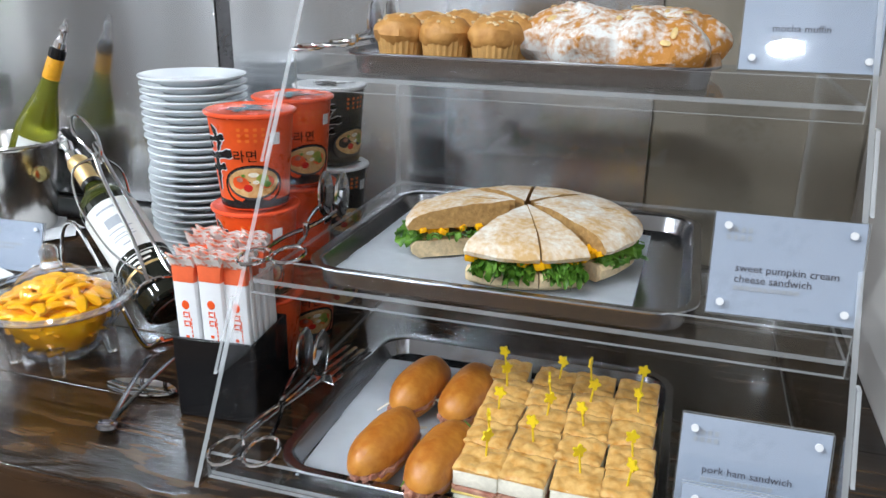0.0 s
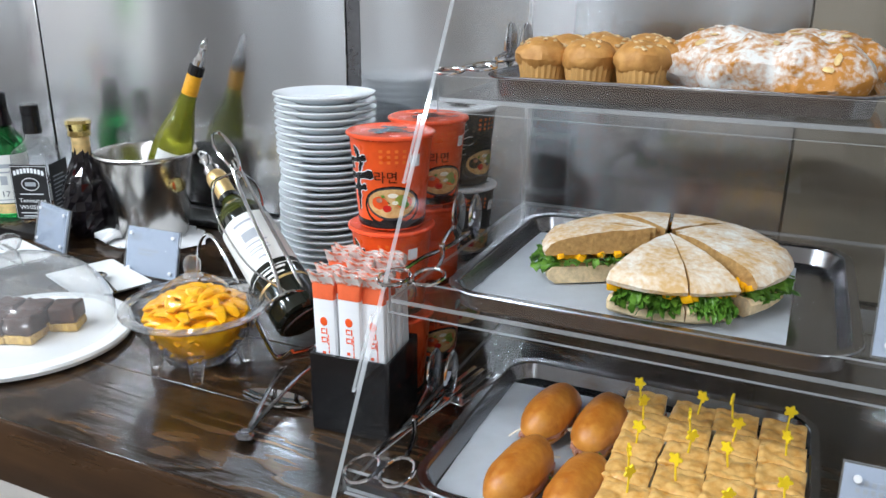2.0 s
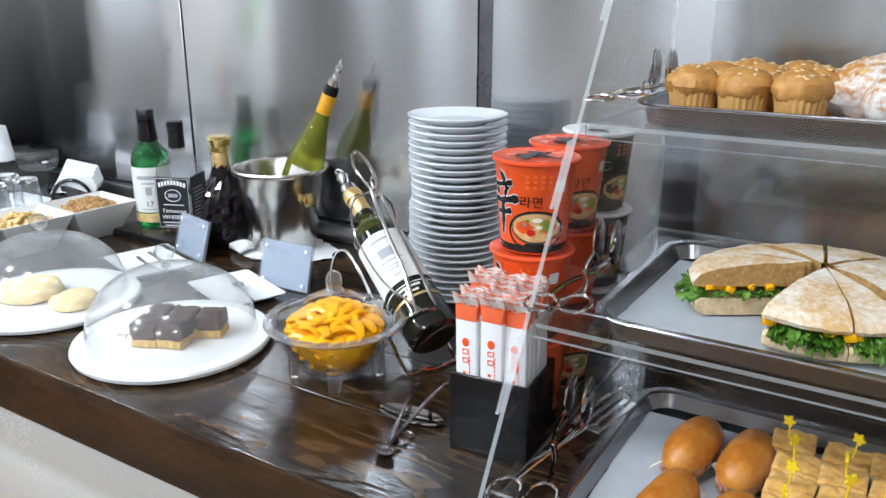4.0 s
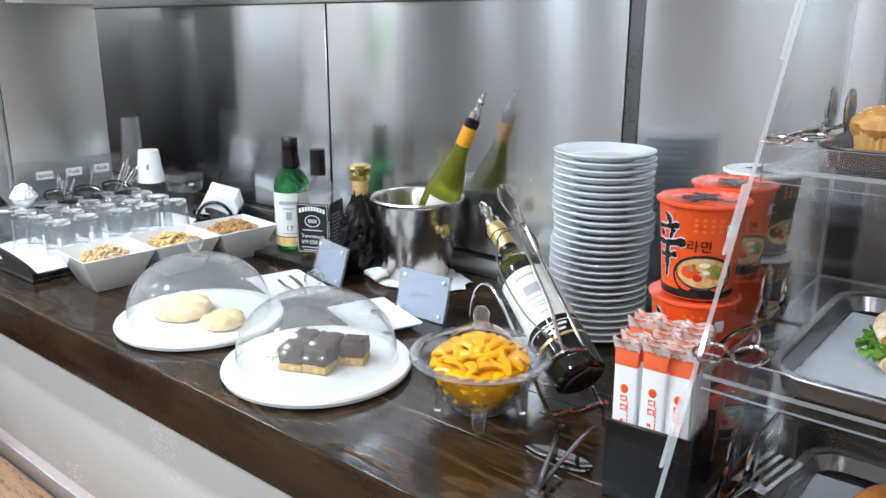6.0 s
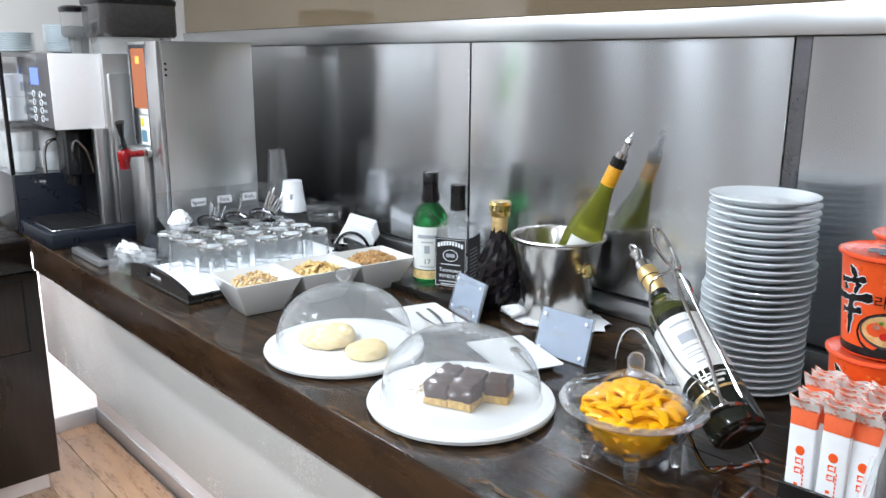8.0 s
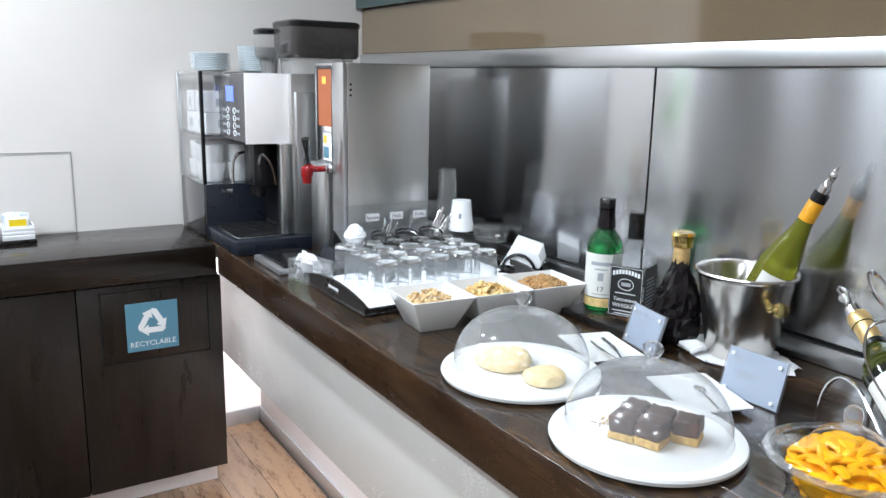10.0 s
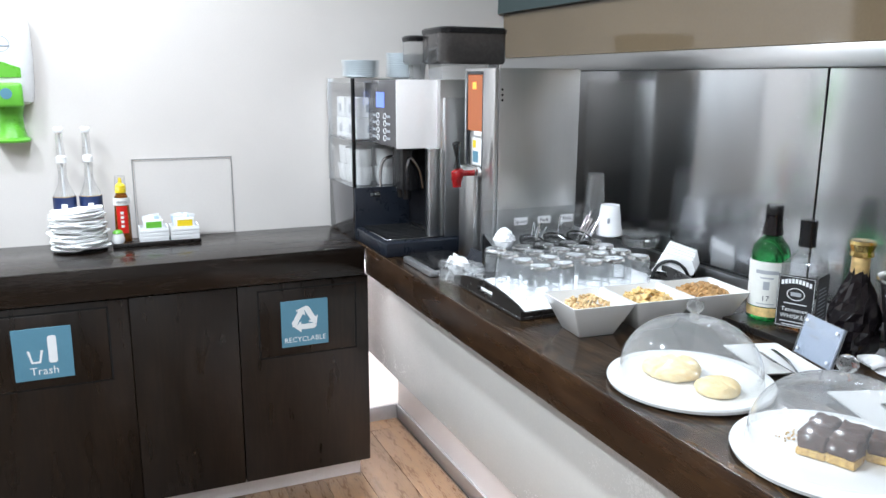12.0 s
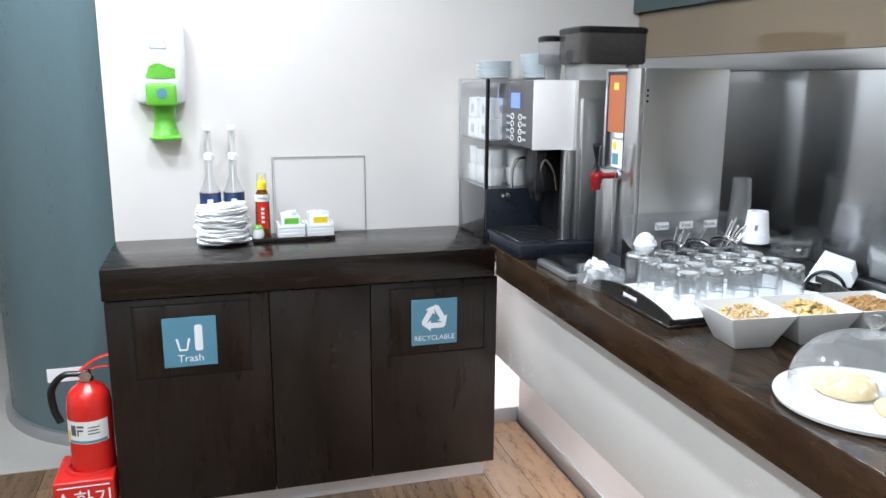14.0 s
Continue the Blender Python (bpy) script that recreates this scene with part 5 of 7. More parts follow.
for s in (-1, 1):
    part("foot_wire", tube(B(), curve_pts([along(-0.02, 0.03 * s, 0.02), along(0.01, 0.042 * s, 0.003), along(0.07, 0.043 * s, 0.045), along(0.14, 0.043 * s, 0.1), along(0.19, 0.043 * s, 0.132), along(0.235, 0.043 * s, 0.128), along(0.268, 0.043 * s, 0.085), along(0.275, 0.043 * s, 0.0035)], 6), W, 8), CHROME, cradle)
part("cross_wire", tube(B(), [along(0.01, -0.042, 0.003), along(0.002, 0, 0.003), along(0.01, 0.042, 0.003)], W, 8), CHROME, cradle)

# ---------- wine bucket with white wine ----------
bk = thing("wine_bucket", pose(-0.898, 1.523, C + 0.008), "stainless steel wine bucket with brass knobs", "bucket")
part("bucket_wall", lathe(B(), [(0, 0.003), (0.06, 0.003), (0.064, 0.0), (0.067, 0.004), (0.094, 0.166), (0.1, 0.17), (0.102, 0.174), (0.1, 0.178), (0.094, 0.176), (0.09, 0.168), (0.0645, 0.008), (0, 0.007)], 48), BUCKET, bk)
for s, a in ((1, -20), (-1, 160)):
    ca, sa = math.cos(radians(a)), math.sin(radians(a))
    kn = part("knob", lathe(B(), [(0, 0), (0.008, 0.0), (0.008, 0.006), (0.005, 0.01), (0.005, 0.016), (0.012, 0.02), (0.014, 0.026), (0.012, 0.033), (0, 0.036)], 20, Matrix.Translation((0.0855 * ca, 0.0855 * sa, 0.122)) @ pose(0, 0, 0, 0, 82, a) @ Matrix.Diagonal((1.15, 1.15, 1.25, 1))), BRASS, bk, "brass knob")
ww_b, ww_t = Vector((-0.926, 1.533, C + 0.016)), Vector((-0.768, 1.578, C + 0.402))
wq = (ww_t - ww_b).to_track_quat("Z", "Y").to_matrix().to_4x4()
white = thing("wine_bottle", Matrix.Translation(ww_b) @ wq, "olive green white-wine bottle standing in the bucket", "bottle", "wine bottles")
Rb = 0.0395
part("glass_body", lathe(B(), [(0, 0.01), (Rb * 0.6, 0.006), (Rb * 0.9, 0), (Rb, 0.008), (Rb, 0.18), (Rb * 0.96, 0.205), (Rb * 0.8, 0.235), (Rb * 0.55, 0.27), (0.0165, 0.295), (0.0145, 0.315), (0.014, 0.355), (0.0, 0.356)], 40), OLIVE_GLASS, white)
part("foil", lathe(B(), [(0.0153, 0.307), (0.0159, 0.3075), (0.0151, 0.347), (0.0147, 0.348)], 24), FOIL_AMBER, white, "amber yellow foil band")
part("dark_neck", lathe(B(), [(0.0147, 0.3485), (0.0152, 0.349), (0.0152, 0.367), (0.0, 0.368)], 24), BLACK, white)
curved_label(white, "label", Rb + 0.0004, 0.12, 0.19, -200, -110, LABEL)
stopper(white, 0.3685, 0.0115)
bm = B()
rnd = random.Random(3)
for k in range(5):
    tube(bm, curve_pts([(-0.99 + 0.012 * k, 1.452 - 0.006 * k, C + 0.012), (-0.965 + 0.008 * k, 1.462 - 0.004 * k, C + 0.02 + 0.004 * (k % 2)), (-0.94, 1.475, C + 0.012)], 4), [0.006] * 9, 8)
blob(bm, (-0.9, 1.52, C + 0.0045), (0.125, 0.085, 0.0035), 0.3, 3, 1, 24)
solid("folded_napkin", bm, PAPER, "white folded napkin under the wine bucket", "napkin")

# ---------- liquor bottles ----------
lt = solid("bottle_tray", box(B(), -1.315, -1.085, 1.395, 1.57, C + 0.0005, C + 0.016, 0.002), BLACK_WOOD, "low black lacquered tray under liquor bottles", "tray")
gb = thing("whisky_bottle", pose(-1.264, 1.482, C + 0.017, 0, 0, 28) @ Matrix.Diagonal((1.15, 1.15, 1.07, 1)), "green glass whisky bottle with cream label and black cap", "bottle", "liquor bottles")
part("glass_body", lathe(B(), [(0, 0.004), (0.026, 0.004), (0.033, 0.0), (0.037, 0.004), (0.037, 0.13), (0.0365, 0.145), (0.033, 0.16), (0.024, 0.173), (0.0165, 0.182), (0.0148, 0.195), (0.0148, 0.222), (0, 0.223)], 40), GREEN_GLASS, gb)
part("neck_label", lathe(B(), [(0.0165, 0.184), (0.0205, 0.185), (0.0185, 0.2), (0.0165, 0.212), (0.0168, 0.226), (0.0155, 0.227)], 24), AMBER, gb)
part("cap", lathe(B(), [(0.0158, 0.2275), (0.0165, 0.2278), (0.0165, 0.247), (0.015, 0.249), (0, 0.249)], 24), BLACK, gb)
gl = curved_label(gb, "label", 0.0374, 0.032, 0.13, -170, 10, LABEL)
curved_label(gb, "lower_label", 0.0374, 0.01, 0.03, -170, 10, CHIP)
for z0, z1, w in ((0.104, 0.112, 34), (0.07, 0.088, 9), (0.094, 0.097, 20), (0.038, 0.04, 26)):
    curved_label(gl, "label_print", 0.0377, z0, z1, -80 - w, -80 + w, INK_LIGHT, 8)
lettering("number", "17", 0.016, INK, gl, Matrix.Translation((0.0378 * math.cos(radians(-80)), 0.0378 * math.sin(radians(-80)), 0.046)) @ pose(0, 0, 0, 90, 0, 10))

jd = thing("whiskey_bottle", pose(-1.165, 1.48, C + 0.017, 0, 0, 24) @ Matrix.Diagonal((1.1, 1.1, 1.06, 1)), "square clear whiskey bottle with black label", "bottle", "liquor bottles")
def sq(z, w, r):
    return [(x, y, z) for x, y in rrect(w, w, r, 4)]
part("glass_body", loft(B(), [sq(0, 0.066, 0.012), sq(0.004, 0.073, 0.012), sq(0.135, 0.074, 0.012), sq(0.145, 0.07, 0.014), sq(0.162, 0.04, 0.016), sq(0.17, 0.03, 0.0148), sq(0.2, 0.0285, 0.0142), sq(0.21, 0.0285, 0.0142)]), THIN_GLASS, jd, shadow=False)
part("whiskey", loft(B(), [sq(0.006, 0.064, 0.01), sq(0.03, 0.066, 0.01)]), WHISKY, jd, "low amber remainder of whiskey")
part("neck_sleeve", loft(B(), [sq(0.178, 0.033, 0.0162), sq(0.205, 0.0315, 0.0156), sq(0.214, 0.031, 0.0154)]), BLACK, jd)
part("cap", lathe(B(), [(0.0155, 0.2145), (0.0162, 0.215), (0.0162, 0.232), (0.0145, 0.234), (0, 0.234)], 24), BLACK, jd)
jl = part("label", box(B(), -0.0355, 0.0355, -0.0385, -0.0378, 0.012, 0.122, 0.0003, 1), LABEL_BLACK, jd)
part("side_label", box(B(), 0.0378, 0.0385, -0.0355, 0.0355, 0.02, 0.122, 0.0003, 1), LABEL_BLACK, jd)
for q in range(9):
    u = -0.0265 + 0.0066 * q
    z0 = 0.1 + 0.006 * math.cos(u * 55)
    part("label_print", bars(B(), [(u - 0.0026, u + 0.0022, z0, z0 + 0.0095)], -0.0387, 0.0002), WHITE_INK, jl, smooth=False)
part("label_oval", tube(B(), [(0.0165 * math.cos(q * 0.3142), -0.0387, 0.083 + 0.0125 * math.sin(q * 0.3142)) for q in range(20)], 0.0008, 6, True), WHITE_INK, jl)
part("label_print", bars(B(), [(-0.01, 0.01, 0.079, 0.087)], -0.0387, 0.0002), INK_LIGHT, jl, smooth=False)
for z0, u in ((0.062, 0.022), (0.0235, 0.026), (0.017, 0.022)):
    part("label_print", bars(B(), [(-u, u, z0, z0 + 0.0018)], -0.0387, 0.0002), WHITE_INK, jl, smooth=False)
for x0, x1, z0, z1 in ((-0.034, 0.034, 0.1185, 0.1193), (-0.034, 0.034, 0.0135, 0.0143), (-0.034, -0.0333, 0.0145, 0.1183), (0.0333, 0.034, 0.0145, 0.1183)):
    part("label_border", bars(B(), [(x0, x1, z0, z1)], -0.0387, 0.0002), WHITE_INK, jl, smooth=False)
lettering("words", "Tennessee", 0.012, WHITE_INK, jl, Matrix.Translation((0, -0.039, 0.046)) @ pose(0, 0, 0, 90, 0, 0))
lettering("words", "WHISKEY", 0.0125, WHITE_INK, jl, Matrix.Translation((0, -0.039, 0.032)) @ pose(0, 0, 0, 90, 0, 0))
bm = B()
for q in range(9):
    box(bm, 0.0386, 0.0388, -0.026, 0.024 - 0.004 * (q % 3), 0.03 + 0.008 * q, 0.0325 + 0.008 * q)
part("side_print", bm, INK_LIGHT, jd, smooth=False)

hn = thing("cognac_bottle", pose(-1.035, 1.485, C + 0.001, 0, 0, 20) @ Matrix.Diagonal((1.05, 1.05, 1.06, 1)), "dark faceted cognac bottle with gold stopper", "bottle", "liquor bottles")
bm = B()
n = 20
rings = []
for z, r in ((0, 0.036), (0.005, 0.042), (0.022, 0.0465), (0.04, 0.048), (0.058, 0.0475), (0.076, 0.046), (0.094, 0.043), (0.11, 0.039), (0.125, 0.033), (0.14, 0.026), (0.15, 0.021), (0.17, 0.0165), (0.176, 0.016)):
    rings.append([(r * (1 + 0.1 * math.sin(q * 3.1 + z * 60)) * math.cos(2 * math.pi * q / n), r * (1 + 0.1 * math.sin(q * 2.3 + z * 80)) * math.sin(2 * math.pi * q / n), z) for q in range(n)])
part("glass_body", loft(bm, rings), AMBER, hn, smooth=False)
part("gold_collar", lathe(B(), [(0.0165, 0.155), (0.0172, 0.156), (0.0165, 0.195), (0.016, 0.196)], 24), GOLD, hn)
part("stopper_head", lathe(B(), [(0.016, 0.1965), (0.0225, 0.199), (0.0205, 0.208), (0.0245, 0.222), (0.0225, 0.228), (0.014, 0.2275), (0, 0.226)], 16), BRASS, hn, "gold crown stopper", smooth=False)

# ---------- cake domes ----------
def cake_dome(m, label):
    t = thing("cake_stand", m, label, "cake dome", "covered cake plates")
    part("plate", lathe(B(), [(0, 0.002), (0.12, 0.002), (0.14, 0.0), (0.151, 0.005), (0.153, 0.011), (0.151, 0.015), (0.145, 0.0165), (0.13, 0.015), (0, 0.014)], 64), PORC, t, "white round plate")
    prof = []
    for k in range(13):
        a = radians(90 * k / 12)
        prof.append((0.129 * math.cos(a) ** 0.85 if k < 12 else 0.0, 0.0175 + 0.012 + 0.1 * math.sin(a)))
    prof = [(0.1305, 0.0155), (0.1315, 0.018), (0.1295, 0.021)] + prof
    d = part("dome", lathe(B(), prof, 56), DOME_SHEET, t, "clear plastic dome cover", shadow=False)
    z0 = 0.1285
    part("knob", lathe(B(), [(0, z0), (0.009, z0), (0.007, z0 + 0.006), (0.0055, z0 + 0.01), (0.013, z0 + 0.016), (0.0165, z0 + 0.024), (0.015, z0 + 0.031), (0.008, z0 + 0.036), (0, z0 + 0.037)], 12), THICK_GLASS, t, "faceted crystal knob", shadow=False, smooth=False)
    return t


D1, D2 = (-1.035, 1.062), (-0.712, 1.062)
cake_dome(pose(D1[0], D1[1], C), "clear dome over pale cookies on a white plate")
cake_dome(pose(D2[0], D2[1], C), "clear dome over chocolate cake on a white plate")


def cookie(m, seed, lobes):
    bm = B()
    rings, n = [], 56
    for f, z in ((0.86, 0.0), (0.97, 0.004), (1.0, 0.011), (0.96, 0.018), (0.85, 0.023), (0.62, 0.0255), (0.35, 0.026), (0.12, 0.0255)):
        ring = []
        for q in range(n):
            a = 2 * math.pi * q / n
            cut = abs(math.sin(lobes * a / 2 + seed)) ** 0.35
            r = 0.046 * f * (0.9 + 0.1 * cut)
            p = Vector((r * math.cos(a), r * math.sin(a), z * (1 - (1 - cut) * 0.35 * min(1, f * 1.5))))
            p += Vector(noise.noise_vector(p * 130 + Vector((seed, 0, 0)))) * 0.003
            p.z = max(0.0, p.z)
            ring.append(p)
        rings.append(ring)
    solid("round_bread", loft(bm, rings), COOKIE, "pale round butter bread under the dome", "bread", "pale breads", m=m)


cookie(pose(D1[0] - 0.028, D1[1] - 0.02, C + 0.0155) @ Matrix.Diagonal((1.2, 1.2, 1.05, 1)), 2, 3)
cookie(pose(D1[0] + 0.078, D1[1] - 0.006, C + 0.0155) @ Matrix.Diagonal((0.86, 0.86, 0.9, 1)), 6, 2)


def cake(m, seed):
    t = thing("cake_square", m, "chocolate-topped yellow cake square with crumbs", "cake", "cake squares")
    bm = box(B(), -0.0225, 0.0225, -0.0225, 0.0225, 0, 0.0135, 0.003)
    for v in bm.verts:
        v.co += Vector(noise.noise_vector(v.co * 80 + Vector((seed, 0, 0)))) * 0.0018
        v.co.z = max(0, v.co.z)
    part("sponge", bm, CAKE, t)
    bm = box(B(), -0.0215, 0.0215, -0.0215, 0.0215, 0.0125, 0.041, 0.004, 2)
    bmesh.ops.subdivide_edges(bm, edges=bm.edges[:], cuts=4, use_grid_fill=True)
    for v in bm.verts:
        v.co += Vector(noise.noise_vector(v.co * 70 + Vector((seed, 3, 0)))) * 0.004 + Vector(noise.noise_vector(v.co * 260 + Vector((seed, 3, 0)))) * 0.0012
    part("chocolate", bm, CHOC, t)


for i, (x, y) in enumerate(((-0.022, -0.034), (0.02, -0.034), (-0.022, 0.006), (0.02, 0.006), (0.06, 0.012))):
    cake(pose(D2[0], D2[1], 0, 0, 0, 24) @ pose(x, y, C + 0.0155, 0, 0, 5 * math.sin(i * 5)) @ Matrix.Diagonal((0.92, 0.92, 0.92 + 0.1 * math.sin(i * 7), 1)), i * 2.0)
bm = B()
rnd = random.Random(11)
for k in range(36):
    blob(bm, (D2[0] - 0.06 + rnd.gauss(0, 0.009), D2[1] - 0.02 + rnd.gauss(0, 0.022), C + 0.0165), (0.0016, 0.0018, 0.0014), 0.3, 2, k, 6)
solid("cake_crumbs", bm, CAKE, "yellow cake crumbs scattered on the plate", "crumbs", kind="stuff")

# ---------- footed glass bowl of orange fruit ----------
BX, BY = -0.422, 1.112
gb2 = thing("glass_bowl", pose(BX, BY, C), "footed clear glass bowl with lid", "bowl")
part("bowl", lathe(B(), [(0, 0.011), (0.038, 0.011), (0.052, 0.019), (0.077, 0.056), (0.092, 0.082), (0.098, 0.086), (0.097, 0.09), (0.089, 0.09), (0.074, 0.061), (0.048, 0.024), (0.03, 0.016), (0, 0.016)], 48), BOWL_GLASS, gb2, shadow=False)
part("rim", lathe(B(), [(0.086, 0.0905), (0.089, 0.087), (0.097, 0.0855), (0.1015, 0.089), (0.1, 0.0925), (0.093, 0.094)], 56), RIM_GLASS, gb2, "thick rounded glass rim", shadow=False)
part("bottom", lathe(B(), [(0, 0.0095), (0.038, 0.0095), (0.048, 0.0155), (0.038, 0.0105)], 32), THICK_GLASS, gb2, shadow=False)
for k in range(4):
    a = radians(90 * k - 55)
    p = Vector((math.cos(a), math.sin(a), 0))
    part("foot", tube(B(), [p * 0.061 + Vector((0, 0, 0.0005)), p * 0.06 + Vector((0, 0, 0.012)), p * 0.058 + Vector((0, 0, 0.024)), p * 0.056 + Vector((0, 0, 0.036))], [0.008, 0.0095, 0.0115, 0.012], 10), GLASS, gb2, shadow=False)
part("lid", lathe(B(), [(0.084, 0.0945), (0.078, 0.098), (0.05, 0.104), (0.047, 0.108), (0.04, 0.119), (0.024, 0.128), (0.008, 0.131), (0.0, 0.131)], 40), LID_GLASS, gb2, shadow=False)
part("lid_knob", lathe(B(), [(0, 0.1315), (0.014, 0.1315), (0.0105, 0.137), (0.0115, 0.145), (0.0115, 0.152), (0.0075, 0.159), (0, 0.162)], 20), THICK_GLASS, gb2, shadow=False)
bm = lathe(B(), [(0, 0.0175), (0.029, 0.0185), (0.041, 0.0255), (0.057, 0.048), (0.066, 0.067), (0.064, 0.078), (0.046, 0.089), (0.019, 0.097), (0, 0.098)], 32)
for v in bm.verts:
    v.co += Vector(noise.noise_vector(v.co * 70)) * 0.004
solid("fruit_heap", bm, PUMPKIN, "heap of bright orange fruit segments in the glass bowl", "fruit", kind="stuff", m=pose(BX, BY, C))
rnd = random.Random(5)
k = 0
for ring, (rr, zz, nn) in enumerate(((0.033, 0.033, 9), (0.045, 0.047, 13), (0.0555, 0.062, 16), (0.063, 0.078, 20), (0.054, 0.091, 18), (0.038, 0.0985, 15), (0.023, 0.103, 10), (0.008, 0.106, 6))):
    for q in range(nn):
        a = 2 * math.pi * q / nn + ring
        k += 1
        m = pose(BX + rr * math.cos(a), BY + rr * math.sin(a), C + zz, rnd.uniform(-12, 12), rnd.uniform(-16, 16), math.degrees(a) + 90 + rnd.uniform(-1, 1) * (18 if ring < 4 else 60))
        bm = B()
        L = rnd.uniform(0.026, 0.042)
        tube(bm, curve_pts([(-L * 0.6, 0, -0.004), (0, 0.004, 0.003), (L * 0.6, 0, -0.004)], 4), [0.003, 0.006, 0.0074, 0.0082, 0.0085, 0.0082, 0.0074, 0.006, 0.003], 8, flat=0.62)
        solid("fruit_slice", bm, PUMPKIN, "bright orange fruit segment in the glass bowl", "fruit", "fruit segments", m=m)

# spoon rest, sugar tongs
sr = solid("spoon_rest", loft(B(), [[(0.048 * math.cos(a) * s, 0.019 * math.sin(a) * s, z) for a in [2 * math.pi * q / 32 for q in range(32)]] for s, z in ((0.7, 0.0), (1.0, 0.006), (0.98, 0.0075), (0.65, 0.0025))]), CHROME, "oval steel spoon rest on the counter", "spoon rest", m=pose(-0.262, 1.064, C + 0.0005, 0, 0, 4))
tg = thing("sugar_tongs", pose(0, 0, C), "small dark steel tongs leaning on the spoon rest", "tongs")
for tip in ((-0.3, 1.14, 0.008), (-0.258, 1.152, 0.014)):
    h = Vector((-0.24, 0.978, 0.006))
    part("arm", tube(B(), curve_pts([h + Vector((0, 0, 0.002)), h.lerp(Vector(tip), 0.3) + Vector((0, 0, 0.006)), h.lerp(Vector(tip), 0.8) + Vector((0, 0, 0.008)), Vector(tip)], 5), 0.0032, 8, flat=0.5), PAN, tg)
part("hinge", tube(B(), [(-0.24 + 0.009 * math.cos(q * 0.52), 0.975 + 0.006 * math.sin(q * 0.52), 0.009) for q in range(12)], 0.0045, 8, True), PAN, tg)


def small_dish(m, label):
    def lp(w, d, z, r):
        return [(x, y, z) for x, y in rrect(w, d, r, 4)]
    t = solid("rectangular_dish", loft(B(), [lp(0.13, 0.085, 0, 0.008), lp(0.165, 0.12, 0.009, 0.008), lp(0.168, 0.123, 0.012, 0.008), lp(0.16, 0.115, 0.0115, 0.008), lp(0.135, 0.09, 0.004, 0.008)]), PORC, label, "dish", "white rectangular dishes", m=m)
    return t


small_dish(pose(-0.79, 1.272, C + 0.0005, 0, 0, -20), "white rectangular dish with a teaspoon")
small_dish(pose(-1.06, 1.29, C + 0.0005, 0, 0, -16), "white rectangular dish with small tongs")
sp = thing("teaspoon", pose(-0.74, 1.25, C + 0.013, 0, 0, 60), "steel teaspoon lying on a white dish", "spoon")
part("bowl", blob(B(), (0, 0.06, 0.002), (0.011, 0.018, 0.0035), 0, 1, 0, 16), CHROME, sp)
part("handle", tube(B(), [(0, 0.043, 0.002), (0, 0, 0.004), (0, -0.04, 0.003)], [0.0018, 0.002, 0.0035], 8, flat=0.5), CHROME, sp)
pt = thing("pastry_tongs", pose(-1.02, 1.275, C + 0.014, 0, 0, 70), "steel pastry tongs lying on a white dish", "tongs")
for s in (-1, 1):
    part("arm", tube(B(), curve_pts([(0, -0.075, 0.004), (s * 0.014, 0, 0.006), (s * 0.012, 0.06, 0.006 + 0.003 * s)], 5), [0.003] * 5 + [0.005] * 6, 8, flat=0.4), CHROME, pt)

# ---------- three nut dishes ----------
NX = -1.383
for i, y in enumerate((1.068, 1.222, 1.376)):
    kinds = ("chopped pale nuts", "banana chips", "walnuts")
    def lp(w, z, r):
        return [(x, yy, z) for x, yy in rrect(w, w, r, 3)]
    solid("snack_bowl", loft(B(), [lp(0.085, 0, 0.004), lp(0.088, 0.001, 0.005), lp(0.152, 0.074, 0.004), lp(0.1535, 0.0765, 0.004), lp(0.148, 0.077, 0.004), lp(0.1, 0.024, 0.006)]), PORC, "square white porcelain bowl of " + kinds[i], "bowl", "square snack bowls", m=pose(NX + 0.012 * i, y, C + 0.0005, 0, 0, -5))
    rnd = random.Random(20 + i)
    bm = B()
    nn = (170, 110, 100)[i]
    for k in range(nn):
        a, r = rnd.uniform(0, 6.28), 0.055 * math.sqrt(rnd.random())
        h = 0.059 + 0.02 * (1 - (r / 0.055) ** 2) + rnd.uniform(-0.006, 0.003)
        c = (NX + 0.012 * i + r * math.cos(a), y + r * math.sin(a), C + h)
        rot = pose(0, 0, 0, rnd.uniform(-50, 50), rnd.uniform(-50, 50), rnd.uniform(0, 360))
        if i == 0:
            blob(bm, c, (0.006, 0.0032, 0.003), 0.3, 2, k, 7, rot)
        elif i == 1:
            blob(bm, c, (0.013, 0.006, 0.0022), 0.25, 1.5, k, 8, rot)
        else:
            blob(bm, c, (0.0115, 0.009, 0.0062), 0.8, 2.6, k, 9, rot)
    blob(bm, (NX + 0.012 * i, y, C + 0.045), (0.055, 0.055, 0.015), 0.1, 2, 1, 16)
    solid(("chopped_nuts", "banana_chips", "walnuts")[i], bm, (NUT_PALE, CHIP, NUT_DARK)[i], "heap of " + kinds[i] + " in a white bowl", ("nuts", "dried fruit", "nuts")[i], kind="stuff")

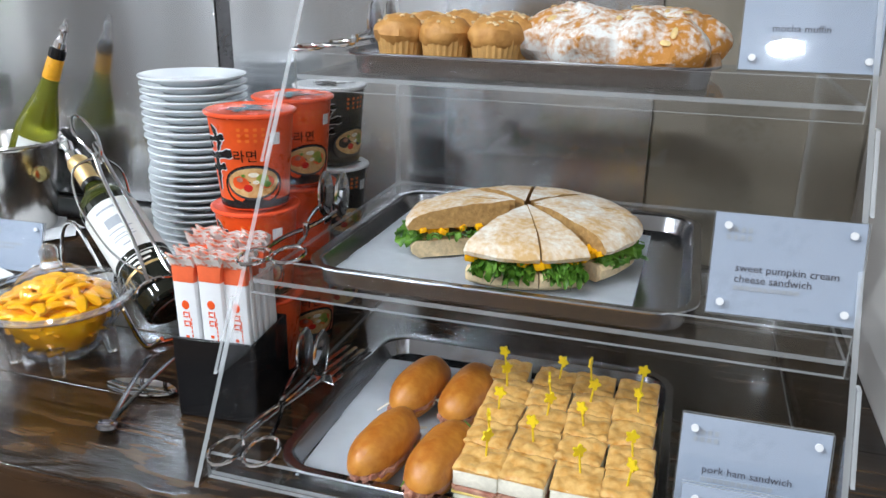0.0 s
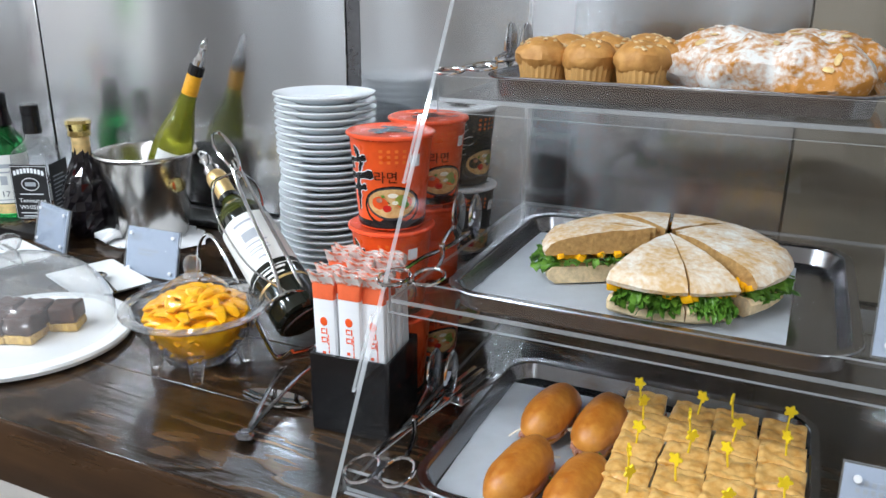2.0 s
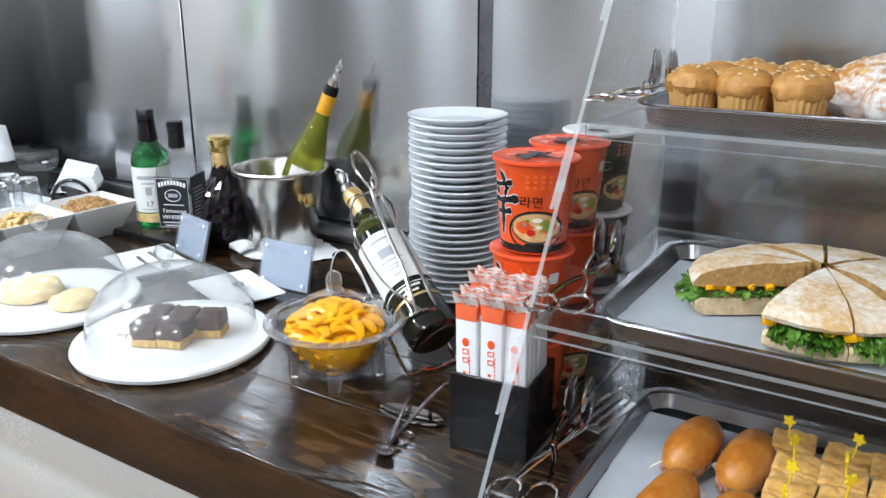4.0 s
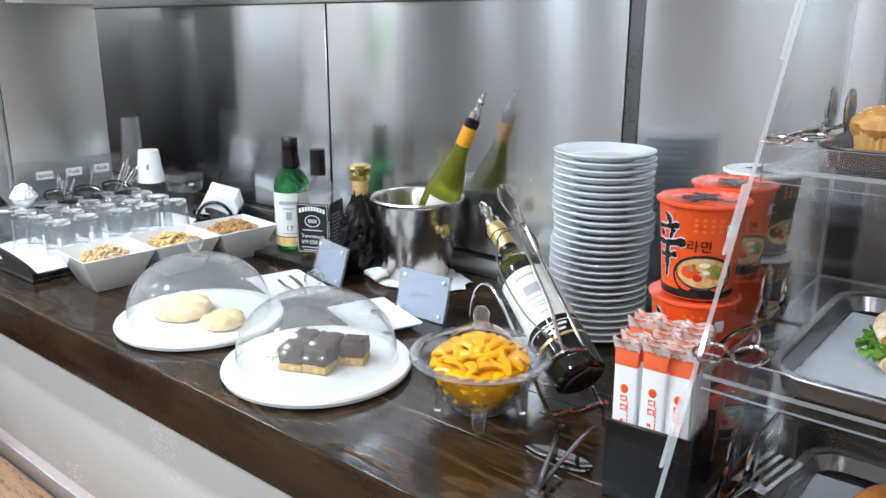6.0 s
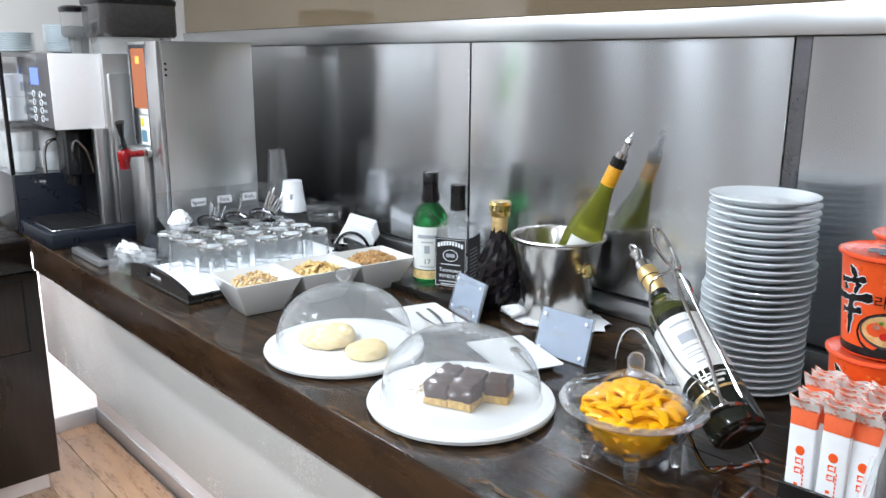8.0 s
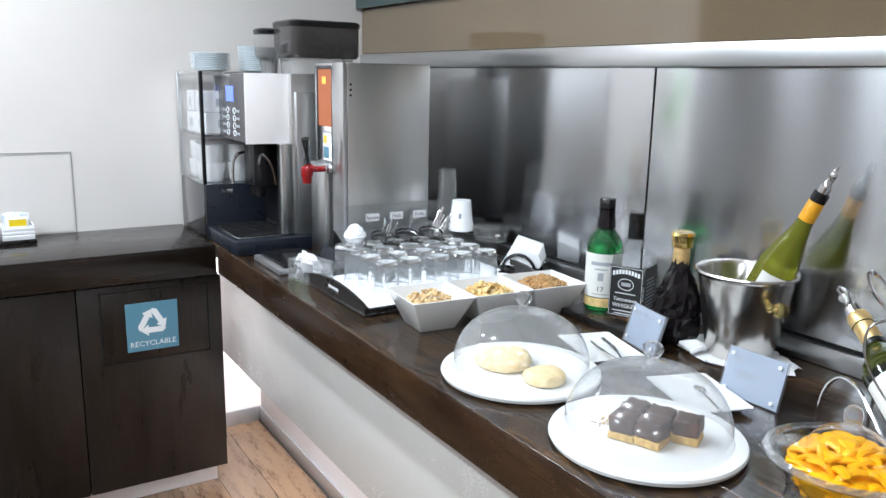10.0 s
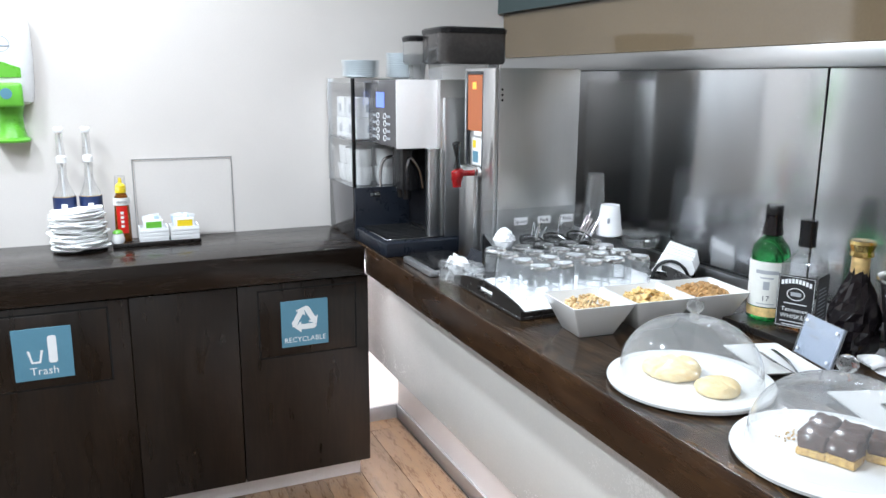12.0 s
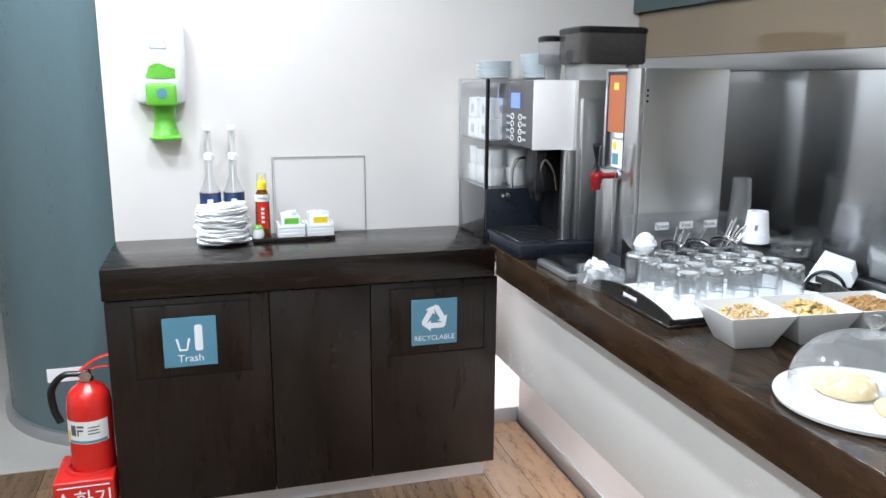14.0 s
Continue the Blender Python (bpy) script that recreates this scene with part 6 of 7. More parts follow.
# ---------- tray of glasses ----------
gt = thing("wooden_tray", pose(-1.69, 1.24, C), "black lacquered tray with cut-out handles and white doily", "tray")
TW, TD = 0.38, 0.56
part("tray_base", box(B(), -TW / 2, TW / 2, -TD / 2, TD / 2, 0.001, 0.008, 0.001, 1), BLACK_WOOD, gt)
for s in (-1, 1):
    part("side_wall", box(B(), s * (TW / 2 - 0.006) - 0.004, s * (TW / 2 - 0.006) + 0.004, -TD / 2 + 0.012, TD / 2 - 0.012, 0.0085, 0.02, 0.001, 1), BLACK_WOOD, gt)
    y0 = s * (TD / 2 - 0.006)
    bm = B()
    n = 18
    def top(x):
        return 0.023 + 0.026 * max(0, math.cos(x / TW * math.pi)) ** 0.8
    for k in range(n):
        x0, x1 = -TW / 2 + TW * k / n, -TW / 2 + TW * (k + 1) / n
        spans = (((0.0085, 0.0085), (0.02, 0.02)), ((0.034, 0.034), (top(x0), top(x1)))) if abs(x0 + x1) / 2 < 0.045 else (((0.0085, 0.0085), (0.02, 0.02)), ((0.02, 0.02), (0.034 if abs(x0) < 0.06 else min(0.034, top(x0) - 0.001), 0.034 if abs(x1) < 0.06 else min(0.034, top(x1) - 0.001))), ((0.034 if abs(x0) < 0.06 else min(0.034, top(x0) - 0.001), 0.034 if abs(x1) < 0.06 else min(0.034, top(x1) - 0.001)), (top(x0), top(x1))))
        for (l0, l1), (h0, h1) in spans:
            prism(bm, [(x0, l0), (x1, l1), (x1, h1), (x0, h0)], "y", y0 - 0.005, y0 + 0.005)
    bmesh.ops.remove_doubles(bm, verts=bm.verts[:], dist=0.0002)
    part("handle_wall", bm, BLACK_WOOD, gt, smooth=False)
bm = B()
pts = []
for k, (x, y) in enumerate(rrect(TW - 0.03, TD - 0.03, 0.01, 3)):
    pts.append((x, y))
prism(bm, pts, "z", 0.0085, 0.0092)
for q in range(44):
    for s in (-1, 1):
        lathe(bm, [(0, 0.0086), (0.0065, 0.0086), (0.0065, 0.0091), (0, 0.0091)], 8, pose(-TW / 2 + 0.018 + (TW - 0.036) * q / 43, s * (TD / 2 - 0.016), 0))
part("doily", bm, PAPER, gt, "white paper doily")

tm = mesh_of(lathe(B(), [(0.0335, 0.0), (0.0345, 0.001), (0.0298, 0.0775), (0.028, 0.0775), (0.0325, 0.0), (0.0335, 0.0)], 28), "tumbler", TUMBLER)
ring_mesh = mesh_of(lathe(B(), [(0.0, 0.0882), (0.012, 0.0885), (0.023, 0.0905), (0.0265, 0.0898), (0.0287, 0.087), (0.0295, 0.08), (0.026, 0.0775), (0.0, 0.0765)], 28), "thick_base", GLASS)
mouth_mesh = mesh_of(lathe(B(), [(0.0322, 0.0008), (0.0335, -0.0002), (0.0349, 0.0008), (0.0347, 0.003)], 28), "mouth_rim", RIM_GLASS)
k = 0
rnd = random.Random(2)
for r in range(4):
    for c in range(5):
        ob = new("glass_tumbler", tm)
        ob.visible_shadow = False
        ob.matrix_basis = pose(-1.618 - 0.0755 * r + rnd.uniform(-0.004, 0.004), 1.075 + 0.077 * c + rnd.uniform(-0.004, 0.004), C + 0.0096, 0, 0, 30 * k)
        for nm, me in (("thick_base", ring_mesh), ("mouth_rim", mouth_mesh)):
            sub_ob = new(nm, me)
            sub_ob.parent = ob
            sub_ob.visible_shadow = False
        tagged(ob, "clear glass tumbler turned upside down on the tray", "glass", "upturned tumblers")
        k += 1

# sugar box
sb = thing("sugar_box", pose(-1.885, 0.985, C + 0.0005, 0, 0, 14), "small clear acrylic box of white creamers", "box")
for x0, x1, y0, y1 in ((-0.055, 0.055, -0.036, -0.033), (-0.055, 0.055, 0.033, 0.036), (-0.055, -0.052, -0.0328, 0.0328), (0.052, 0.055, -0.0328, 0.0328)):
    part("pane", box(B(), x0, x1, y0, y1, 0, 0.058), THICK_GLASS, sb, shadow=False, smooth=False)
part("bottom", box(B(), -0.0518, 0.0518, -0.0328, 0.0328, 0, 0.003), THIN_EDGE, sb, shadow=False, smooth=False)
rnd = random.Random(9)
sm = mesh_of(lathe(B(), [(0, 0), (0.013, 0), (0.016, 0.018), (0.019, 0.0185), (0.019, 0.02), (0, 0.0205)], 16), "creamer_pot", PLASTIC_W)
for k in range(13):
    ob = new("creamer_pot", sm)
    ob.matrix_basis = pose(-1.885, 0.985, C, 0, 0, 14) @ pose(rnd.uniform(-0.03, 0.03), rnd.uniform(-0.013, 0.013), 0.006 + 0.0055 * k * 0.75, rnd.uniform(-60, 60), rnd.uniform(-60, 60), 0)
    tagged(ob, "small white plastic creamer pot", "creamer", "creamer pots")

# ---------- cutlery rack ----------
rack = thing("cutlery_rack", pose(0, 0, C), "clear acrylic cutlery rack with steel cups", "cutlery rack")
part("front_pane", box(B(), -1.868, -1.864, 1.09, 1.6, 0.0005, 0.075), THIN_EDGE, rack, shadow=False, smooth=False)
part("top_pane", prism(B(), [(-1.865, 0.075), (-1.865, 0.079), (-1.955, 0.119), (-1.955, 0.115)], "y", 1.09, 1.6), THIN_EDGE, rack, shadow=False, smooth=False)
part("back_pane", box(B(), -1.962, -1.958, 1.09, 1.46, 0.0005, 0.185), THIN_EDGE, rack, shadow=False, smooth=False)
part("end_pane", prism(B(), [(-1.865, 0.0), (-1.957, 0.0), (-1.957, 0.118), (-1.865, 0.076)], "y", 1.086, 1.0895), BLACK, rack, smooth=False)
for i, (y, txt) in enumerate(((1.212, "Spoon"), (1.292, "Fork"), (1.372, "Knife"))):
    m = Matrix.Translation((-1.912, y, 0.03)) @ pose(0, 0, 0, 0, 20, 0)
    cup = part("steel_cup", lathe(B(), [(0, 0.002), (0.03, 0.0), (0.034, 0.07), (0.037, 0.0715), (0.034, 0.073), (0.031, 0.07), (0.028, 0.006), (0, 0.005)], 28, m), PAN, rack)
    part("rim", lathe(B(), [(0.034, 0.0735), (0.038, 0.0735), (0.038, 0.0765), (0.034, 0.0765)], 28, m), BLACK, cup)
    tab = part("name_tab", box(B(), -1.957, -1.956, y - 0.022, y + 0.022, 0.136, 0.158), PAPER, rack, "white tab with the word " + txt, smooth=False)
    lettering("word", txt, 0.0155, INK, tab, Matrix.Translation((-1.9555, y, 0.142)) @ pose(0, 0, 0, 90, 0, 90))
    rnd = random.Random(40 + i)
    for k in range((6, 2, 7)[i]):
        a = rnd.uniform(0, 6.28)
        b0 = m @ Vector((0.012 * math.cos(a), 0.012 * math.sin(a), 0.01))
        dirv = Vector((rnd.uniform(0.0, 0.25), rnd.uniform(0.1, 0.5) + (0.25 if i == 2 else 0), 1)).normalized()
        L = rnd.uniform(0.1, 0.125) + (0.025 if i == 2 else 0)
        cu = thing("cutlery_piece", pose(0, 0, C), "steel " + txt.lower() + " standing in a steel cup", txt.lower(), "cutlery")
        part("handle", tube(B(), [b0, b0 + dirv * L * 0.6, b0 + dirv * L], [0.002, 0.0026, 0.004], 8, flat=0.45), CHROME, cu)
bm = B()
rnd = random.Random(6)
for k in range(34):
    a, f = k * 2.4, math.sqrt(k / 34)
    blob(bm, (-1.905 + 0.026 * f * math.cos(a), 1.13 + 0.026 * f * math.sin(a), C + 0.106 + 0.03 * (1 - f * f)), (0.009, 0.009, 0.008), 0.2, 2, k, 8)
blob(bm, (-1.905, 1.13, C + 0.108), (0.029, 0.029, 0.028), 0.08, 2, 3, 16)
lathe(bm, [(0, 0.1), (0.024, 0.1), (0.033, 0.108), (0, 0.109)], 20, pose(-1.905, 1.13, C))
solid("sugar_cubes", bm, PAPER, "heap of white wrapped sugar on the rack", "sugar", kind="stuff")

for i, (x, y, z, r0, r1, h, mm, lab) in enumerate(((-1.885, 1.478, C + 0.1, 0.036, 0.028, 0.092, PAPER, "stack of white paper cups turned upside down"), (-1.952, 1.468, C + 0.105, 0.034, 0.026, 0.175, THICK_GLASS, "tall stack of clear plastic cups"))):
    t = thing("cup_stack", pose(x, y, z), lab, "cups", "cup stacks")
    part("outer_cup", lathe(B(), [(r0, 0.0), (r0 + 0.002, 0.001), (r1, h), (0, h + 0.0005), (0, h - 0.003), (r1 - 0.003, h - 0.003), (r0 - 0.002, 0)], 28), mm, t)
    bm = B()
    for k in range(4):
        lathe(bm, [(r0 - 0.001, 0.003 + 0.006 * k), (r0 + 0.0025 - 0.0004 * k, 0.003 + 0.006 * k), (r0 + 0.0025 - 0.0004 * k, 0.0055 + 0.006 * k), (r0 - 0.001, 0.0055 + 0.006 * k)], 28)
    part("rims", bm, mm, t)
    if i == 0:
        part("red_mark", box(B(), 0.024, 0.0275, -0.026, -0.018, 0.04, 0.055), INK_LIGHT, t, smooth=False)
jar = thing("storage_jar", pose(-1.82, 1.545, C + 0.075), "low clear jar with steel-rimmed lid", "jar")
part("body", lathe(B(), [(0, 0), (0.05, 0.0), (0.053, 0.004), (0.053, 0.03), (0.05, 0.032), (0.047, 0.03), (0.047, 0.005), (0, 0.004)], 32), GLASS, jar, shadow=False)
part("lid", lathe(B(), [(0, 0.036), (0.054, 0.033), (0.056, 0.036), (0.055, 0.043), (0.05, 0.046), (0, 0.047)], 32), THIN_GLASS, jar, shadow=False)
part("band", lathe(B(), [(0.0535, 0.02), (0.0545, 0.02), (0.0545, 0.026), (0.0535, 0.026)], 32), CHROME, jar)

nh = thing("napkin_holder", pose(-1.67, 1.55, C, 0, 0, 38), "black napkin holder with folded white napkins", "napkin holder")
part("base", box(B(), -0.06, 0.06, -0.045, 0.045, 0.0005, 0.01, 0.002), BLACK, nh)
for s in (-1, 1):
    part("arch", tube(B(), [(0.05 * math.cos(radians(a)), s * 0.036, 0.01 + 0.055 * math.sin(radians(a))) for a in range(0, 181, 15)], 0.0045, 8), BLACK, nh)
rnd = random.Random(14)
for k in range(5):
    t = 0.0045
    poly = [(-0.055, 0.03), (-0.02, 0.085 + 0.004 * k), (0.055, 0.07 + 0.003 * k), (0.065, 0.045), (0.06, 0.03)]
    solid("paper_napkin", prism(B(), [(u, v + 0.002 * k) for u, v in poly], "y", -0.031 + 0.0125 * k, -0.019 + 0.0125 * k), CLOTH, "folded white paper napkin in a holder", "napkin", "paper napkins", m=pose(-1.67, 1.55, C, 0, 0, 38), smooth=False)

# ---------- water boiler ----------
bo = thing("water_boiler", pose(0, 0, C), "tall stainless steel hot water boiler with red tap", "water boiler")
ZT = 0.59
part("cabinet", box(B(), -2.19, -1.972, 1.14, 1.412, 0.03, ZT, 0.004), STEEL_BOX, bo)
part("front_panel", box(B(), -2.05, -1.972, 1.126, 1.139, 0.03, ZT, 0.004), STEEL_COL, bo, "bright steel front edge")
part("upper_front", box(B(), -2.19, -2.052, 1.134, 1.139, 0.3, ZT, 0.002), STEEL_BOX, bo)
part("column", box(B(), -2.172, -2.066, 1.108, 1.138, 0.012, 0.298, 0.003), STEEL_COL, bo)
part("indicator", box(B(), -2.158, -2.057, 1.13, 1.1335, 0.405, 0.572, 0.001, 1), INDICATOR, bo, "orange indicator window")
part("indicator_spot", box(B(), -2.125, -2.1, 1.129, 1.1297, 0.53, 0.55), WARM_GLOW, bo, "bright glowing orange spot of the indicator window", smooth=False)
part("indicator_spot", box(B(), -2.11, -2.06, 1.129, 1.1297, 0.392, 0.406), PLASTIC_W, bo, smooth=False)
for fx0, fx1, fz0, fz1 in ((-2.165, -2.159, 0.3, 0.582), (-2.0565, -2.0525, 0.3, 0.582), (-2.1585, -2.057, 0.573, 0.582)):
    part("window_frame", box(B(), fx0, fx1, 1.1275, 1.1338, fz0, fz1, 0.001, 1), GREY_DARK, bo)
st = part("warning_label", box(B(), -2.125, -2.06, 1.131, 1.1335, 0.305, 0.385), PLASTIC_W, bo, smooth=False)
part("label_mark", bars(B(), [(-2.12, -2.1, 0.355, 0.378)], 1.1305), YELLOW, st, smooth=False)
part("label_mark", bars(B(), [(-2.12, -2.085, 0.312, 0.345)], 1.1305), BLUE_SIGN, st, smooth=False)
tap = part("tap", tube(B(), [(-2.064, 1.108, 0.284), (-2.066, 1.075, 0.284), (-2.07, 1.062, 0.288), (-2.071, 1.056, 0.284), (-2.071, 1.055, 0.265), (-2.071, 1.055, 0.262), (-2.071, 1.055, 0.243)], [0.009, 0.009, 0.017, 0.019, 0.017, 0.0145, 0.013], 16), TAP_RED, bo, "red tap")
part("tap_lever", tube(B(), [(-2.071, 1.056, 0.302), (-2.071, 1.056, 0.318), (-2.068, 1.054, 0.33), (-2.062, 1.048, 0.374)], [0.019, 0.012, 0.009, 0.021], 12, flat=0.6), BLACK, tap)
part("tap_collar", lathe(B(), [(0.0, 0), (0.016, 0), (0.016, 0.012), (0.0, 0.012)], 16, Matrix.Translation((-2.064, 1.1255, 0.284)) @ pose(0, 0, 0, 90, 0, 0)), CHROME, tap)
part("foot_block", box(B(), -2.185, -1.98, 1.12, 1.4, 0.0005, 0.029), BLACK, bo)
bm = B()
for k in range(3):
    lathe(bm, [(0, 0), (0.0035, 0), (0.0035, 0.0008), (0, 0.0008)], 10, Matrix.Translation((-1.9718, 1.15, 0.5 + 0.015 * k)) @ pose(0, 0, 0, 0, 90, 0))
part("vent_holes", bm, DARK_GAP, bo)
dp = thing("drip_tray", pose(0, 0, C), "black drip tray with steel rim before the boiler", "drip tray")
part("rim", box(B(), -2.185, -1.965, 0.925, 1.08, 0.0005, 0.018, 0.003), SKIRT, dp)
part("mat", box(B(), -2.178, -1.972, 0.94, 1.078, 0.0185, 0.028, 0.003), BLACK, dp)
part("back_plate", prism(B(), [(1.081, 0.001), (1.13, 0.001), (1.105, 0.055)], "x", -2.07, -1.968), NAVY, dp)

# ---------- coffee machine ----------
cm = thing("coffee_machine", pose(0, 0, C), "automatic coffee machine with white side panel and bean hoppers", "coffee machine")
part("base", box(B(), -2.61, -2.25, 0.893, 1.4, 0.0005, 0.045, 0.004), NAVY, cm)
part("drip_grid", box(B(), -2.585, -2.29, 0.91, 1.095, 0.0455, 0.05, 0.001, 1), PAN, cm)
for k in range(12):
    part("grid_slot", box(B(), -2.575 + 0.0235 * k, -2.567 + 0.0235 * k, 0.92, 1.085, 0.0502, 0.0508), DARK_GAP, cm, smooth=False)
part("body", box(B(), -2.62, -2.306, 1.1, 1.4, 0.0455, 0.557, 0.004), STEEL_BOX, cm)
part("back_plate", box(B(), -2.6, -2.33, 1.092, 1.0995, 0.06, 0.33), BLACK_GLOSS, cm)
part("side_column", box(B(), -2.335, -2.295, 1.06, 1.1, 0.0455, 0.338, 0.003), STEEL_COL, cm)
part("rear_column", box(B(), -2.304, -2.285, 1.11, 1.25, 0.0455, 0.5, 0.003), STEEL_COL, cm)
head = part("head", box(B(), -2.64, -2.331, 0.962, 1.118, 0.34, 0.556, 0.004), HEAD_GREY, cm, "dark control head")
part("side_panel", box(B(), -2.3305, -2.3265, 0.958, 1.115, 0.338, 0.5565, 0.0015), WHITE_GLOSS, head, "glossy white side panel")
part("trim", box(B(), -2.65, -2.6405, 0.955, 0.97, 0.338, 0.5565, 0.002), CHROME, head)
part("display", box(B(), -2.53, -2.45, 0.9605, 0.9618, 0.465, 0.515), SCREEN, head, "lit blue display", smooth=False)
for r in range(4):
    for c in range(2):
        bt = part("button", tube(B(), [(-2.515 + 0.07 * c + 0.013 * math.cos(q * 0.524), 0.961, 0.365 + 0.024 * r + 0.009 * math.sin(q * 0.524)) for q in range(12)], 0.0015, 6, True), WHITE_INK, head)
    part("button_text", bars(B(), [(-2.57, -2.54, 0.361 + 0.024 * r, 0.369 + 0.024 * r), (-2.425, -2.395, 0.361 + 0.024 * r, 0.369 + 0.024 * r)], 0.9612), INK_LIGHT, head, smooth=False)
sp2 = part("spout", box(B(), -2.5, -2.4, 1.005, 1.09, 0.19, 0.339, 0.008), BLACK, cm)
for s in (-1, 1):
    part("nozzle", lathe(B(), [(0, 0), (0.014, 0.0), (0.018, 0.03), (0, 0.03)], 16, pose(-2.45 + 0.025 * s, 1.03, 0.159)), BLACK, sp2)
part("milk_hose", tube(B(), curve_pts([(-2.41, 1.04, 0.2), (-2.395, 1.02, 0.26), (-2.385, 1.03, 0.3), (-2.38, 1.06, 0.26), (-2.385, 1.075, 0.2)], 6), 0.005, 8), PAN, cm)
part("steam_pipe", tube(B(), curve_pts([(-2.56, 1.09, 0.28), (-2.565, 1.02, 0.29), (-2.57, 0.99, 0.26), (-2.57, 0.985, 0.17)], 6), 0.006, 8), CHROME, cm)
part("valve_knob", lathe(B(), [(0, 0), (0.014, 0), (0.014, 0.02), (0, 0.02)], 16, Matrix.Translation((-2.57, 0.98, 0.16)) @ pose(0, 0, 0, 90, 0, 0)), CHROME, cm)


def hopper(x0, x1, y0, y1, z0, z1, mm, label):
    def lp(i, z):
        return [((x0 + x1) / 2 + x, (y0 + y1) / 2 + y, z) for x, y in rrect(x1 - x0 - 2 * i, y1 - y0 - 2 * i, 0.03, 4)]
    h = part("hopper", loft(B(), [lp(0.006, z0 + 0.0505), lp(0.0, z0 + 0.06), lp(0.0, z1 - 0.02)]), mm, cm, label)
    part("hopper_neck", loft(B(), [lp(0.018, z0), lp(0.014, z0 + 0.05)]), SMOKE, h)
    part("hopper_lid", loft(B(), [lp(-0.002, z1 - 0.0195), lp(-0.003, z1 - 0.006), lp(0.004, z1)]), BLACK, h)
hopper(-2.525, -2.33, 1.12, 1.36, 0.557, 0.725, BEANS, "large dark bean hopper")
hopper(-2.622, -2.532, 1.085, 1.175, 0.557, 0.705, SMOKE, "small clear hopper")

# ---------- cup cabinet ----------
cc = thing("cup_cabinet", pose(0, 0, C), "glass cup warmer cabinet with steel base", "cabinet")
part("lower_box", box(B(), -2.875, -2.575, 0.886, 1.15, 0.0005, 0.185, 0.003), DARK_STEEL, cc)
part("front_box", box(B(), -2.574, -2.562, 0.89, 1.15, 0.0005, 0.185, 0.002), NAVY, cc)
part("lock", lathe(B(), [(0, 0), (0.006, 0), (0.006, 0.003), (0, 0.003)], 12, Matrix.Translation((-2.562, 0.95, 0.16)) @ pose(0, 0, 0, 0, 90, 0)), CHROME, cc)
part("glass_side", box(B(), -2.86, -2.575, 0.886, 0.89, 0.186, 0.545), THIN_EDGE, cc, shadow=False, smooth=False)
part("glass_front", box(B(), -2.569, -2.565, 0.897, 1.15, 0.186, 0.545), THIN_EDGE, cc, shadow=False, smooth=False)
part("post", box(B(), -2.5745, -2.562, 0.884, 0.896, 0.186, 0.56, 0.002), BLACK, cc)
part("rear_post", box(B(), -2.876, -2.861, 0.884, 0.9, 0.186, 0.56, 0.002), STEEL_BAND, cc)
part("top_plate", box(B(), -2.86, -2.5755, 0.8905, 1.15, 0.546, 0.56, 0.002), STEEL_BOX, cc)
part("shelf", box(B(), -2.86, -2.576, 0.8905, 1.15, 0.345, 0.352, 0.001, 1), PAN, cc)
mug = mesh_of(lathe(B(), [(0, 0.003), (0.025, 0.003), (0.028, 0), (0.034, 0.01), (0.038, 0.05), (0.039, 0.066), (0.037, 0.066), (0.035, 0.05), (0.03, 0.012), (0, 0.009)], 24), "coffee_cup", PORC)
rnd = random.Random(31)
for lv in range(2):
    for i in range(2):
        for j in range(3):
            ob = new("coffee_cup", mug)
            ob.matrix_basis = pose(-2.635 - 0.085 * j + rnd.uniform(-0.004, 0.004), 0.942 + 0.085 * i, C + 0.187 + 0.062 * lv, rnd.uniform(-4, 4) * lv, rnd.uniform(-4, 4) * lv, rnd.uniform(0, 360))
            tagged(ob, "white porcelain coffee cup stacked in the glass cabinet", "cup", "stacked coffee cups")
for lv in range(2):
    for j in range(2):
        bx = thing("tea_box", pose(-2.665 - 0.12 * j, 0.965, C + 0.3525 + 0.072 * lv, 0, 0, 3 - 5 * lv), "small white carton with grey print on the cabinet shelf", "carton", "white cartons")
        part("carton", box(B(), -0.05, 0.05, -0.055, 0.055, 0, 0.07, 0.0015, 1), PLASTIC_W, bx)
        part("side_print", box(B(), 0.0502, 0.0506, -0.012, 0.018, 0.018, 0.046), INK_LIGHT, bx, smooth=False)
        part("front_print", box(B(), -0.02, 0.012, -0.0556, -0.0552, 0.016, 0.046), INK_LIGHT, bx, smooth=False)
sm2 = mesh_of(lathe(B(), [(0, 0.001), (0.04, 0.0), (0.045, 0.002), (0.068, 0.0075), (0.07, 0.0085), (0.067, 0.0095), (0.044, 0.0045), (0, 0.004)], 32), "saucer", PLATE)
for x, y, n in ((-2.72, 0.968, 9), (-2.69, 1.125, 13)):
    for k in range(n):
        ob = new("saucer", sm2)
        ob.matrix_basis = pose(x + 0.001 * math.sin(k * 3), y, C + 0.5605 + 0.0066 * k)
        tagged(ob, "white porcelain saucer stacked on the cup cabinet", "saucer", "stacked saucers")

